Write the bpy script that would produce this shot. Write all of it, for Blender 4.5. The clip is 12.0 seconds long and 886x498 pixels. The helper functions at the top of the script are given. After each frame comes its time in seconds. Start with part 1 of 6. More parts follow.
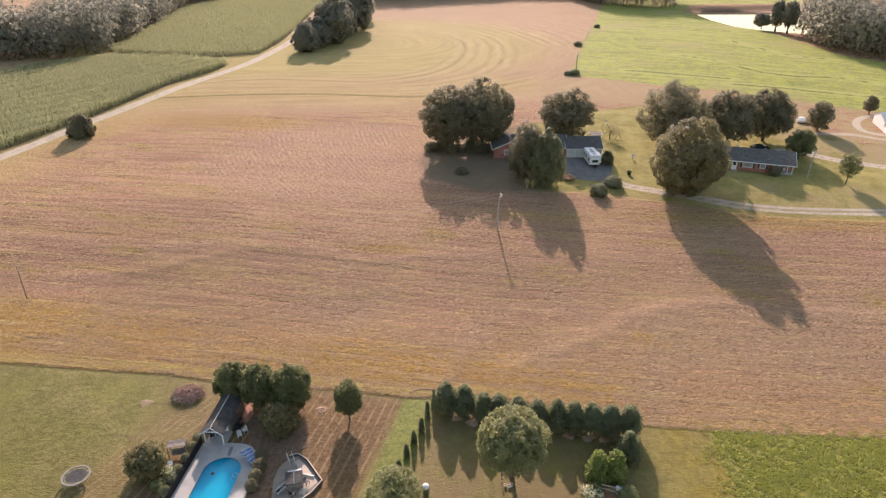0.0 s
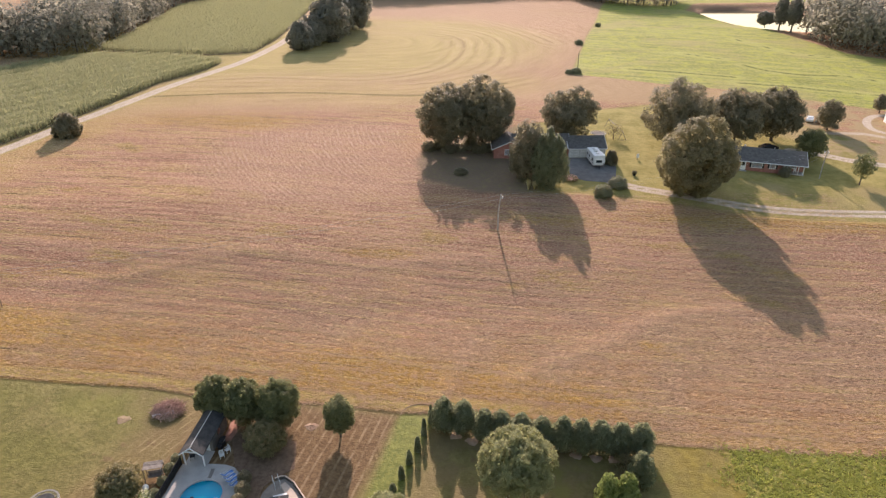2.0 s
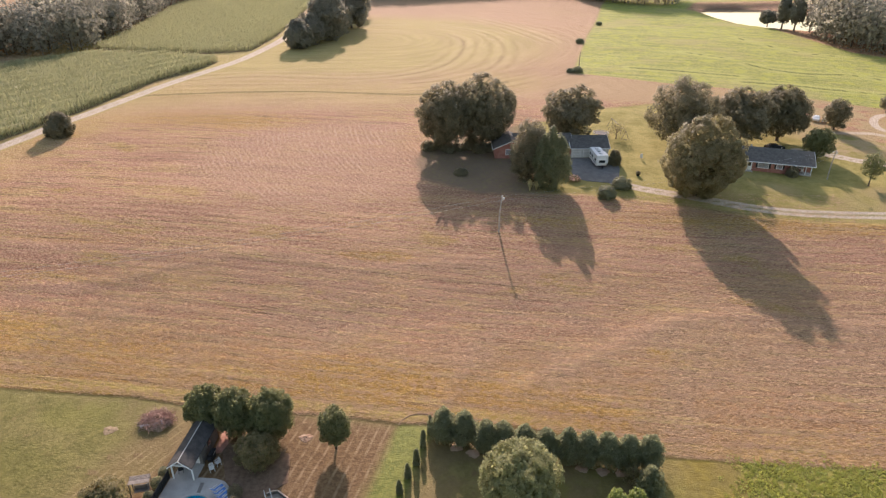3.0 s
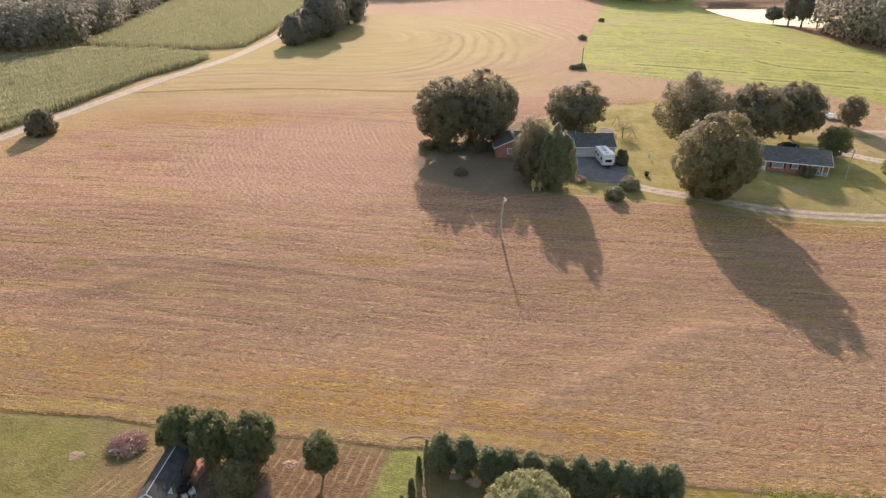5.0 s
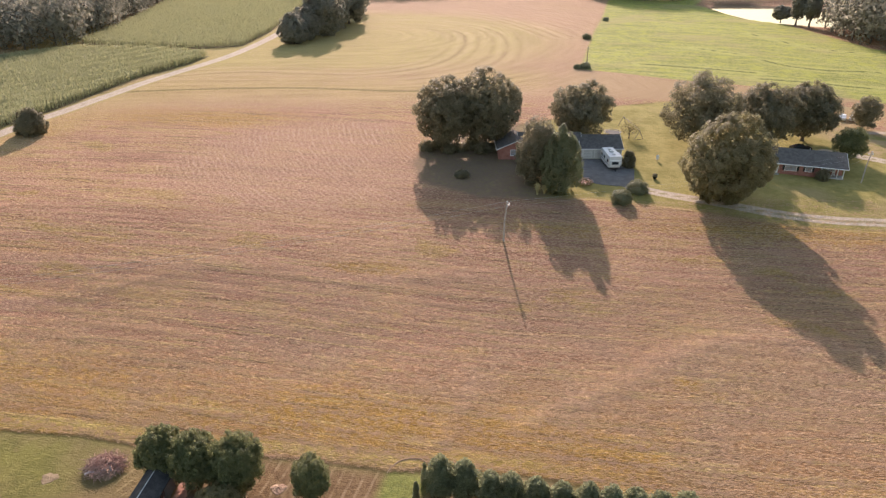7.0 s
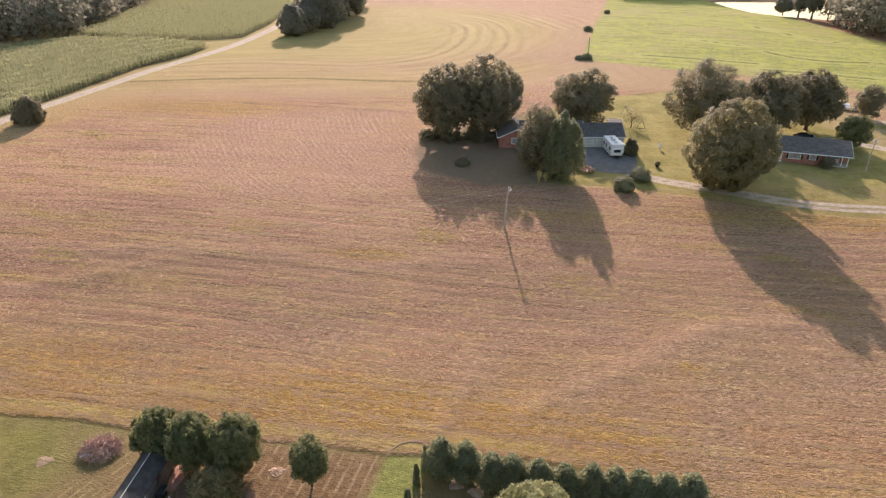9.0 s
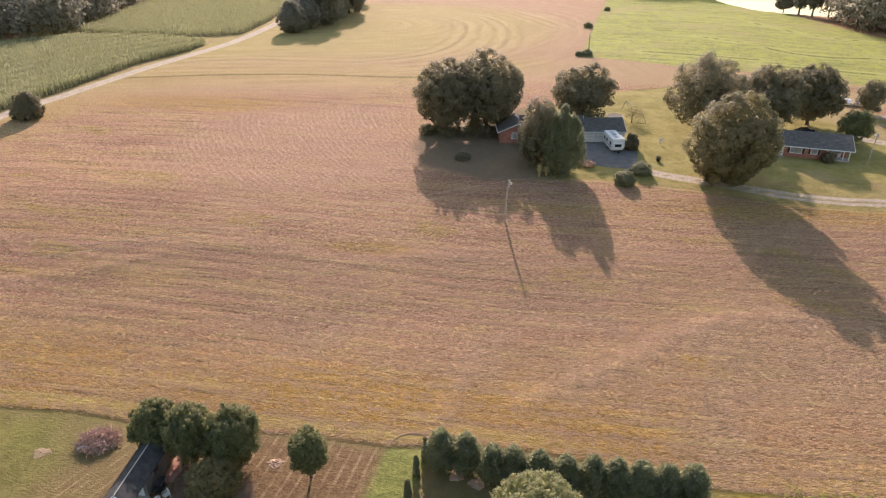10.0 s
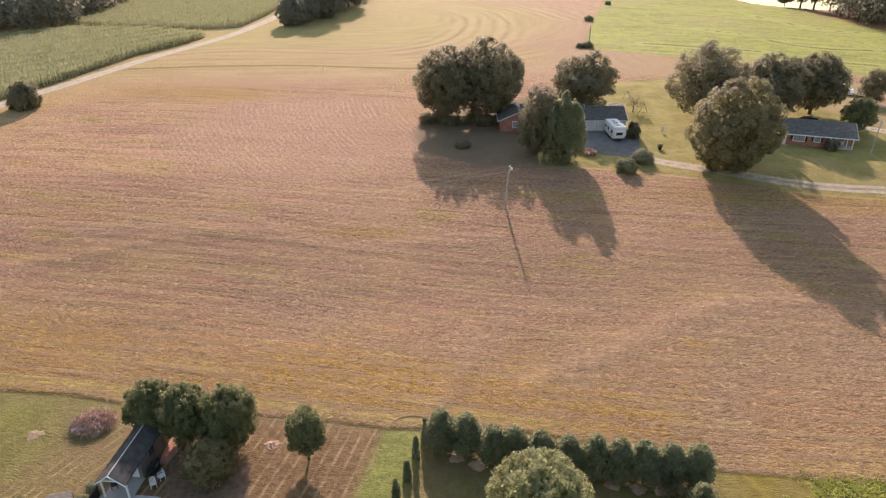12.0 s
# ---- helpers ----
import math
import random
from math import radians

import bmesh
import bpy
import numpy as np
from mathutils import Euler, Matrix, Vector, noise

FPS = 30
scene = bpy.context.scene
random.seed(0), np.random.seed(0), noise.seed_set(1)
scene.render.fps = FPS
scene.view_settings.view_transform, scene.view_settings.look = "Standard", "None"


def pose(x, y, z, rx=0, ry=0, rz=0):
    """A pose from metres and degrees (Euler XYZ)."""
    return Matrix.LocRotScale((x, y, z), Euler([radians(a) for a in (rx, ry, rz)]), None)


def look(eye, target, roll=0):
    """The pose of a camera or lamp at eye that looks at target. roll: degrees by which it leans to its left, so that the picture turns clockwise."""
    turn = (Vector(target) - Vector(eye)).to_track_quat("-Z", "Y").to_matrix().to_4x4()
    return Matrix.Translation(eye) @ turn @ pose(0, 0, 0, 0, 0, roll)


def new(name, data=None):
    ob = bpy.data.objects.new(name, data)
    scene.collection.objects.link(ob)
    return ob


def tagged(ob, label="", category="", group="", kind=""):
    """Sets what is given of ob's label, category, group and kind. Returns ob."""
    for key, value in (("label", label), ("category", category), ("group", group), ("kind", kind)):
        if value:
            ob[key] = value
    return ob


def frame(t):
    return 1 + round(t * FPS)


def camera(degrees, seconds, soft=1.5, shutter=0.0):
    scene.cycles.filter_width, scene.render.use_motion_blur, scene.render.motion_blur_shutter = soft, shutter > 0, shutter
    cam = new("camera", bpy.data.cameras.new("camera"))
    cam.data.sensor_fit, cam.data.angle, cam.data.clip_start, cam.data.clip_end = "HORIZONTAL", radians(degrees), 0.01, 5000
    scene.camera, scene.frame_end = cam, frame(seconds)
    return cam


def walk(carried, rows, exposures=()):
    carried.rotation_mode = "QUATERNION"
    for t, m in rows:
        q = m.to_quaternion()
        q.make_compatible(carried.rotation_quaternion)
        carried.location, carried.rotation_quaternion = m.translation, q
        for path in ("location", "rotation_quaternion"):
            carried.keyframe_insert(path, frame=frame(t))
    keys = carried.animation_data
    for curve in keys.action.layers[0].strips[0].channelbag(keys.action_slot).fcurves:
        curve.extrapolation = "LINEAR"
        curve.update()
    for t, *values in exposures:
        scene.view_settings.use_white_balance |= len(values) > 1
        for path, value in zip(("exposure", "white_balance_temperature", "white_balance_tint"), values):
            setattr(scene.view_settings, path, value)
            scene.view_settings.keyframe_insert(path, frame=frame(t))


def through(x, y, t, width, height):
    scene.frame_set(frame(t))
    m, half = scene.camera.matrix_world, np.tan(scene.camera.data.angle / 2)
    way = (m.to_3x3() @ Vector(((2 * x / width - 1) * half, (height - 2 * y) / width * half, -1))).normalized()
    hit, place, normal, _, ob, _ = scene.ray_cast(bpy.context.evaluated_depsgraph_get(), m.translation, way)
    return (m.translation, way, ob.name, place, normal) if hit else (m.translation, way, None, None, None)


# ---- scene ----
# ---- camera: seconds, x, y, z, tilt, turn, roll ----
PATH = [
    (0, 0.00, 0.00, 57.00, -26.97, 0.02, -0.09),
    (0.5, 0.07, 1.20, 56.46, -26.91, 0.02, -0.11),
    (1, 0.13, 2.55, 55.96, -26.90, -0.01, -0.08),
    (1.5, 0.15, 3.90, 55.47, -26.88, -0.03, -0.11),
    (2, 0.14, 5.39, 54.89, -26.87, -0.10, -0.07),
    (2.5, 0.15, 6.95, 54.35, -26.87, -0.11, -0.04),
    (3, 0.07, 8.54, 53.82, -26.88, -0.17, -0.02),
    (5, 0.26, 15.22, 51.43, -26.91, -0.22, -0.01),
    (5.5, 0.35, 16.85, 51.03, -27.01, -0.23, 0.03),
    (6, 0.36, 18.41, 50.83, -26.75, -0.15, -0.02),
    (6.5, 0.47, 19.44, 50.54, -26.85, -0.11, 0.08),
    (7, 0.51, 19.92, 50.13, -26.89, -0.05, 0.07),
    (9, 0.46, 20.11, 47.96, -27.10, -0.02, 0.08),
    (9.5, 0.45, 20.10, 47.48, -27.11, -0.00, 0.07),
    (10, 0.47, 20.11, 46.89, -27.14, -0.01, 0.05),
    (10.5, 0.53, 20.15, 46.36, -27.19, 0.04, 0.02),
    (11, 0.52, 20.11, 45.71, -27.18, 0.01, 0.05),
    (11.5, 0.52, 20.10, 45.19, -27.22, 0.03, 0.03),
    (12, 0.49, 20.14, 44.56, -27.21, 0.00, 0.02),
]
cam = camera(68.0, 12.0, soft=1.3)
walk(cam, [(t, pose(x, y, z, 90 + tilt, 0, turn) @ pose(0, 0, 0, 0, 0, roll)) for t, x, y, z, tilt, turn, roll in PATH],
     exposures=[(0.0, 0.58, 6500, 18.0), (12.0, 0.58, 6500, 18.0)])

# ---- daylight: a low sun ahead of the camera, slightly to its left ----
SUN_UP, SUN_LEFT = 23.8, 2.5
world = bpy.data.worlds.new("sky")
scene.world = world
world.use_nodes = True
sky = world.node_tree.nodes.new("ShaderNodeTexSky")
sky.sky_type, sky.sun_disc = "NISHITA", False
sky.sun_elevation, sky.sun_rotation = radians(SUN_UP), radians(-SUN_LEFT)
sky.air_density, sky.dust_density, sky.ozone_density = 1.6, 1.6, 1.0
world.node_tree.links.new(sky.outputs[0], world.node_tree.nodes["Background"].inputs[0])
world.node_tree.nodes["Background"].inputs[1].default_value = 0.15
sun = new("sun", bpy.data.lights.new("sun", "SUN"))
sun.data.energy, sun.data.angle, sun.data.color = 5.0, radians(0.6), (1.0, 0.825, 0.74)
sun.matrix_world = look((-math.sin(radians(SUN_LEFT)) * 100, math.cos(radians(SUN_LEFT)) * 100, math.tan(radians(SUN_UP)) * 100), (0, 0, 0))

# ---- materials ----
def nmath(t, op, a, b=0.0):
    n = t.nodes.new("ShaderNodeMath")
    n.operation = op
    for k, v in enumerate((a, b)):
        if isinstance(v, (int, float)):
            n.inputs[k].default_value = v
        else:
            t.links.new(v, n.inputs[k])
    return n.outputs[0]


def nnoise(t, vec, scale, detail=4.0, rough=0.55, distort=0.0):
    n = t.nodes.new("ShaderNodeTexNoise")
    n.inputs["Scale"].default_value, n.inputs["Detail"].default_value = scale, detail
    n.inputs["Roughness"].default_value, n.inputs["Distortion"].default_value = rough, distort
    t.links.new(vec, n.inputs["Vector"])
    return n.outputs[0]


def nmix(t, fac, a, b):
    n = t.nodes.new("ShaderNodeMix")
    n.data_type = "RGBA"
    for socket, v in ((n.inputs[0], fac), (n.inputs[6], a), (n.inputs[7], b)):
        if isinstance(v, (int, float)):
            socket.default_value = v
        elif isinstance(v, tuple):
            socket.default_value = (*v, 1.0)
        else:
            t.links.new(v, socket)
    return n.outputs[2]


def nmap(t, v, lo, hi, a=0.0, b=1.0):
    n = t.nodes.new("ShaderNodeMapRange")
    n.interpolation_type = "SMOOTHSTEP"
    for k, x in enumerate((lo, hi, a, b)):
        n.inputs[k + 1].default_value = x
    t.links.new(v, n.inputs[0])
    return n.outputs[0]


def nattr(t, name):
    n = t.nodes.new("ShaderNodeAttribute")
    n.attribute_name = name
    return n.outputs["Fac"]


def nvec(t, x, y, z=0.0):
    n = t.nodes.new("ShaderNodeCombineXYZ")
    for k, v in enumerate((x, y, z)):
        if isinstance(v, (int, float)):
            n.inputs[k].default_value = v
        else:
            t.links.new(v, n.inputs[k])
    return n.outputs[0]


def blank(name, rough=0.85, metal=0.0, spec=0.3):
    m = bpy.data.materials.new(name)
    m.use_nodes = True
    b = m.node_tree.nodes["Principled BSDF"]
    b.inputs["Roughness"].default_value, b.inputs["Metallic"].default_value = rough, metal
    b.inputs["Specular IOR Level"].default_value = spec
    return m, m.node_tree, b


def nbump(t, b, height, dist, strength=1.0):
    n = t.nodes.new("ShaderNodeBump")
    n.inputs["Distance"].default_value, n.inputs["Strength"].default_value = dist, strength
    t.links.new(height, n.inputs["Height"])
    t.links.new(n.outputs[0], b.inputs["Normal"])


def surface(name, c1, c2, scale=2.0, rough=0.8, metal=0.0, bump=0.01, fine=30.0, each=0.0, spec=0.3):
    """A worn solid: two tones mixed by coarse and fine noise, with fine relief; each: how far single objects differ."""
    m, t, b = blank(name, rough, metal, spec)
    place = t.nodes.new("ShaderNodeNewGeometry").outputs["Position"]
    coarse, grain = nnoise(t, place, scale, 3.0), nnoise(t, place, fine, 4.0)
    mixed = nmap(t, nmath(t, "ADD", nmath(t, "MULTIPLY", coarse, 0.65), nmath(t, "MULTIPLY", grain, 0.35)), 0.36, 0.64)
    col = nmix(t, mixed, c1, c2)
    if each:
        rnd = t.nodes.new("ShaderNodeObjectInfo").outputs["Random"]
        col = nmix(t, nmath(t, "MULTIPLY", rnd, each), col, tuple(0.45 * v for v in c1))
    t.links.new(col, b.inputs["Base Color"])
    nbump(t, b, grain, bump)
    return m


def leafy(name, c1, c2, c3, through=0.35, rough=0.56, glow=1.95):
    """Foliage: every leaf has its own tone between c1 and c2, some turn to c3; light comes through."""
    m, t, b = blank(name, rough, 0.0, 0.32)
    geo = t.nodes.new("ShaderNodeNewGeometry")
    rnd = geo.outputs["Random Per Island"]
    tone = nmath(t, "ADD", nmath(t, "MULTIPLY", rnd, 0.55), 0.2)
    col = nmix(t, tone, c1, c2)
    patch = nnoise(t, geo.outputs["Position"], 0.5, 2.0)
    col = nmix(t, nmap(t, nmath(t, "ADD", nmath(t, "MULTIPLY", rnd, 0.4), patch), 0.72, 1.0), col, c3)
    t.links.new(col, b.inputs["Base Color"])
    tr = t.nodes.new("ShaderNodeBsdfTranslucent")
    t.links.new(nmix(t, tone, tuple(glow * v for v in c1), tuple(glow * v for v in c2)), tr.inputs[0])
    mx = t.nodes.new("ShaderNodeMixShader")
    mx.inputs[0].default_value = 0.9 * through
    t.links.new(b.outputs[0], mx.inputs[1])
    t.links.new(tr.outputs[0], mx.inputs[2])
    t.links.new(mx.outputs[0], t.nodes["Material Output"].inputs[0])
    return m


M_DRYSOIL = surface("dry_lawn_soil", (0.21, 0.15, 0.085), (0.30, 0.22, 0.135), 1.2, 0.95, fine=9, bump=0.02)
M_SOIL = surface("dark_soil", (0.13, 0.08, 0.05), (0.21, 0.135, 0.085), 2, 0.95, fine=14, bump=0.03)
M_BARK = surface("bark", (0.10, 0.075, 0.055), (0.18, 0.14, 0.11), 3, 0.95, bump=0.03, fine=14)
M_OAK = leafy("oak_leaves", (0.135, 0.121, 0.078), (0.215, 0.195, 0.122), (0.26, 0.222, 0.14), 0.52, 0.56, 2.3)
# oak leaves again, paler, with the sunlight on one crown put into the colour
M_OAKLIT = leafy("oak_leaves_sun_in_colour", (0.135, 0.122, 0.07), (0.225, 0.206, 0.12), (0.28, 0.255, 0.155), 0.62, 0.5, 2.9)
M_MAPLE = leafy("maple_leaves", (0.13, 0.14, 0.066), (0.215, 0.22, 0.105), (0.26, 0.25, 0.12), 0.6)
M_PALE = leafy("pale_leaves", (0.21, 0.215, 0.105), (0.31, 0.31, 0.16), (0.35, 0.335, 0.18), 0.55)
M_RUST = leafy("turning_leaves", (0.15, 0.14, 0.068), (0.26, 0.225, 0.112), (0.33, 0.24, 0.13), 0.55)
M_CONE = leafy("cypress_sprays", (0.15, 0.16, 0.095), (0.25, 0.262, 0.152), (0.30, 0.298, 0.175), 0.55)
M_TOPIARY = leafy("clipped_leaves", (0.16, 0.165, 0.095), (0.25, 0.25, 0.145), (0.28, 0.27, 0.16), 0.4)
M_PINE = leafy("pine_needles", (0.14, 0.152, 0.085), (0.22, 0.23, 0.13), (0.25, 0.25, 0.15), 0.55)
M_LIME = leafy("lime_leaves", (0.15, 0.185, 0.055), (0.27, 0.3, 0.095), (0.33, 0.34, 0.12), 0.5)
# leaves of far trees, lightened and greyed so that haze sits in the colour
M_WOOD = leafy("hazed_forest_leaves", (0.18, 0.174, 0.14), (0.26, 0.25, 0.2), (0.29, 0.276, 0.21), 0.55, 0.72)
M_CORN = leafy("corn_leaves", (0.205, 0.21, 0.112), (0.24, 0.24, 0.128), (0.27, 0.26, 0.14), 0.5)
M_WEED = leafy("weed_leaves", (0.21, 0.228, 0.055), (0.37, 0.367, 0.088), (0.29, 0.32, 0.13), 0.52)
M_STRAW = leafy("cut_straw", (0.3, 0.19, 0.12), (0.48, 0.33, 0.205), (0.44, 0.34, 0.15), 0.3, 0.8)
M_WHEAT = leafy("tall_grass_blades", (0.36, 0.31, 0.15), (0.52, 0.45, 0.24), (0.58, 0.5, 0.3), 0.5, 0.7)
M_BRICK = surface("red_brick", (0.28, 0.115, 0.09), (0.39, 0.185, 0.145), 1.2, 0.9, fine=9, bump=0.006)
M_ROOF = surface("grey_shingles", (0.105, 0.095, 0.086), (0.155, 0.143, 0.13), 1.5, 0.95, fine=12, bump=0.012, spec=0.1)
M_ROOFDARK = surface("dark_shingles", (0.05, 0.048, 0.047), (0.085, 0.081, 0.077), 1.5, 0.85, fine=12, bump=0.01, spec=0.15)
M_WHITE = surface("white_paint", (0.74, 0.73, 0.70), (0.82, 0.81, 0.79), 2, 0.5, bump=0.002)
M_SIDING = surface("pale_siding", (0.55, 0.54, 0.51), (0.66, 0.65, 0.62), 2, 0.6, bump=0.004)
M_GLASS = blank("window_glass", 0.06, 0.0, 0.6)[0]
M_GLASS.node_tree.nodes["Principled BSDF"].inputs["Base Color"].default_value = (0.03, 0.035, 0.04, 1)
M_PANE = surface("curtained_glass", (0.26, 0.26, 0.27), (0.36, 0.36, 0.37), 2.0, 0.12, bump=0.0, spec=0.6)
M_ASPHALT = surface("asphalt", (0.14, 0.132, 0.124), (0.21, 0.198, 0.184), 0.7, 0.9, fine=18, bump=0.006)
M_CONCRETE = surface("concrete", (0.36, 0.335, 0.305), (0.45, 0.42, 0.385), 0.9, 0.85, fine=14, bump=0.003)
M_DARKSLAB = surface("stained_slab_and_shaded_wall", (0.15, 0.136, 0.12), (0.215, 0.195, 0.175), 0.8, 0.85, fine=14, bump=0.003)
# patio tones: shade put into the slabs, sunlight into the pavers of its wedge
M_PATIO = surface("shade_toned_slabs", (0.20, 0.17, 0.138), (0.275, 0.23, 0.19), 1.0, 0.85, fine=12, bump=0.004)
M_PAVER = surface("pale_trim_and_sun_wedge", (0.46, 0.36, 0.28), (0.58, 0.47, 0.37), 1.2, 0.85, fine=12, bump=0.004)
M_TERRA = surface("brick_paving", (0.36, 0.17, 0.12), (0.48, 0.27, 0.20), 1.4, 0.9, fine=10, bump=0.006)
M_TIMBER = surface("grey_timber", (0.20, 0.17, 0.145), (0.31, 0.27, 0.235), 2.5, 0.85, fine=20, bump=0.006, each=0.35)
M_POLE = surface("weathered_pole", (0.34, 0.29, 0.25), (0.48, 0.42, 0.37), 1.5, 0.9, fine=12, bump=0.008)
M_BROWNPOLE = surface("brown_pole", (0.22, 0.155, 0.115), (0.31, 0.23, 0.175), 1.5, 0.9, fine=12, bump=0.008)
M_BLACK = surface("black_metal", (0.016, 0.016, 0.017), (0.03, 0.03, 0.031), 3, 0.5, bump=0.002)
M_GALV = surface("galvanised_steel", (0.50, 0.50, 0.50), (0.62, 0.62, 0.62), 3, 0.38, 0.8, bump=0.001)
M_MESH = surface("black_mat", (0.035, 0.034, 0.034), (0.06, 0.058, 0.057), 2, 0.8, bump=0.002)
M_TAN = surface("tan_fabric", (0.22, 0.205, 0.18), (0.30, 0.28, 0.245), 2, 0.8, bump=0.002)
M_BLUE = surface("blue_fabric", (0.06, 0.17, 0.42), (0.10, 0.24, 0.55), 3, 0.6, bump=0.002)
M_CAR = surface("black_car_paint", (0.02, 0.02, 0.022), (0.026, 0.026, 0.028), 1, 0.18, 0.0, bump=0.0, spec=0.6)
M_RUBBER = surface("rubber", (0.018, 0.018, 0.018), (0.035, 0.034, 0.033), 5, 0.85)
M_MULCH = surface("red_mulch", (0.22, 0.10, 0.06), (0.34, 0.17, 0.10), 3, 0.95, fine=16, bump=0.04)
M_STICK = surface("dry_branches", (0.36, 0.205, 0.16), (0.55, 0.37, 0.29), 2, 0.95, bump=0.01, each=0.2)
M_ASH = surface("ash_and_twigs", (0.46, 0.39, 0.36), (0.62, 0.55, 0.52), 1.5, 0.95, fine=9, bump=0.06)
M_SAND = surface("sandy_soil", (0.36, 0.225, 0.15), (0.47, 0.33, 0.225), 1.2, 0.95, fine=9, bump=0.02)
M_BLOOM = leafy("pale_flowers", (0.60, 0.56, 0.30), (0.75, 0.72, 0.55), (0.80, 0.78, 0.70), 0.3)
M_PINK = leafy("pink_flowers", (0.50, 0.28, 0.24), (0.70, 0.48, 0.42), (0.75, 0.66, 0.60), 0.3)

M_POOL = surface("blue_pool_liner", (0.02, 0.30, 0.52), (0.03, 0.36, 0.60), 0.6, 0.5, bump=0.0)
M_WATER, _t, _b = blank("pool_water", 0.06, 0.0, 0.3)
_b.inputs["Base Color"].default_value = (0.003, 0.40, 0.62, 1)
_b.inputs["IOR"].default_value, _b.inputs["Subsurface Weight"].default_value, _b.inputs["Subsurface Scale"].default_value = 1.33, 1.0, 9.0
_b.inputs["Subsurface Radius"].default_value = (1.0, 1.0, 1.0)
nbump(_t, _b, nnoise(_t, _t.nodes.new("ShaderNodeNewGeometry").outputs["Position"], 1.6, 2.0), 0.02, 0.4)
M_POND, _t, _b = blank("pond_water", 0.06, 0.0, 0.5)
_b.inputs["Base Color"].default_value = (0.06, 0.065, 0.05, 1)
nbump(_t, _b, nnoise(_t, _t.nodes.new("ShaderNodeNewGeometry").outputs["Position"], 0.8, 3.0), 0.004, 0.3)

# ---- mesh helpers ----
def raw(name, verts, faces, material, smooth=False):
    """A mesh from arrays of corners and of quads or triangles."""
    verts, faces = np.asarray(verts, np.float32), np.asarray(faces, np.int32)
    me = bpy.data.meshes.new(name)
    n, k = faces.shape
    me.vertices.add(len(verts))
    me.vertices.foreach_set("co", verts.ravel())
    me.loops.add(n * k)
    me.loops.foreach_set("vertex_index", faces.ravel())
    me.polygons.add(n)
    me.polygons.foreach_set("loop_start", np.arange(0, n * k, k, dtype=np.int32))
    me.polygons.foreach_set("use_smooth", np.full(n, smooth))
    me.update(calc_edges=True)
    me.materials.append(material)
    return me


def part(name, bm, material=None, parent=None, label="", smooth=False):
    """Links a bmesh, or a mesh, as one object under a thing."""
    if isinstance(bm, bmesh.types.BMesh):
        me = bpy.data.meshes.new(name)
        bm.normal_update()
        bm.to_mesh(me)
        bm.free()
        me.materials.append(material)
        if smooth:
            me.polygons.foreach_set("use_smooth", [True] * len(me.polygons))
    else:
        me = bm
    ob = new(name, me)
    ob.parent = parent
    return tagged(ob, label)


def empty(name, at, turn=0.0, label="", category="", group="", size=0.3):
    ob = new(name)
    ob.empty_display_size = size
    ob.matrix_world = pose(*at, 0, 0, turn)
    return tagged(ob, label, category, group)


def box(bm, x0, x1, y0, y1, z0, z1, bevel=0.0, m=None):
    got = bmesh.ops.create_cube(bm, size=1.0)["verts"]
    bmesh.ops.scale(bm, vec=(x1 - x0, y1 - y0, z1 - z0), verts=got)
    bmesh.ops.translate(bm, vec=((x0 + x1) / 2, (y0 + y1) / 2, (z0 + z1) / 2), verts=got)
    if bevel:
        edges = list({e for v in got for e in v.link_edges})
        got = list({v for f in bmesh.ops.bevel(bm, geom=edges, offset=bevel, segments=2, affect="EDGES", profile=0.6)["faces"] for v in f.verts} | {v for v in got if v.is_valid})
    if m is not None:
        bmesh.ops.transform(bm, matrix=m, verts=got)
    return bm


def abox(*a, **k):
    return box(bmesh.new(), *a, **k)


def tube(bm, points, radii, sides=8, caps=True):
    """A tapered tube along points."""
    rings, last = [], None
    pts = [Vector(p) for p in points]
    for k, p in enumerate(pts):
        ahead = (pts[min(k + 1, len(pts) - 1)] - pts[max(k - 1, 0)]).normalized()
        side = ahead.cross(Vector((0, 0, 1)) if abs(ahead.z) < 0.9 else Vector((0, 1, 0))).normalized()
        if last is not None and side.dot(last) < 0:
            side = -side
        last, up = side, ahead.cross(side)
        r = radii[k] if isinstance(radii, (list, tuple)) else radii
        rings.append([bm.verts.new(p + r * (math.cos(a) * side + math.sin(a) * up)) for a in (2 * math.pi * i / sides for i in range(sides))])
    for a, b in zip(rings, rings[1:]):
        for i in range(sides):
            bm.faces.new((a[i], a[(i + 1) % sides], b[(i + 1) % sides], b[i]))
    if caps:
        bm.faces.new(list(reversed(rings[0])))
        bm.faces.new(rings[-1])
    return bm


def atube(points, radii, sides=8):
    bm = tube(bmesh.new(), points, radii, sides)
    bmesh.ops.recalc_face_normals(bm, faces=bm.faces)
    return bm


def slab(outline, z0, z1):
    """A flat slab with the given outline."""
    bm = bmesh.new()
    low = [bm.verts.new((x, y, z0)) for x, y in outline]
    high = [bm.verts.new((x, y, z1)) for x, y in outline]
    bm.faces.new(list(reversed(low)))
    bm.faces.new(high)
    n = len(outline)
    for i in range(n):
        bm.faces.new((low[i], low[(i + 1) % n], high[(i + 1) % n], high[i]))
    bmesh.ops.recalc_face_normals(bm, faces=bm.faces)
    return bm


# ---- the lie of the land ----
LAND_Y = [-400, 0, 72, 96, 120, 135, 200, 250, 320, 400, 500, 700, 1200, 4000]
LAND_Z = [-2, -2, -2, -1.8, 0.8, 1.8, 3, 4.2, 4.5, 4, 4, 8, 12, 30]
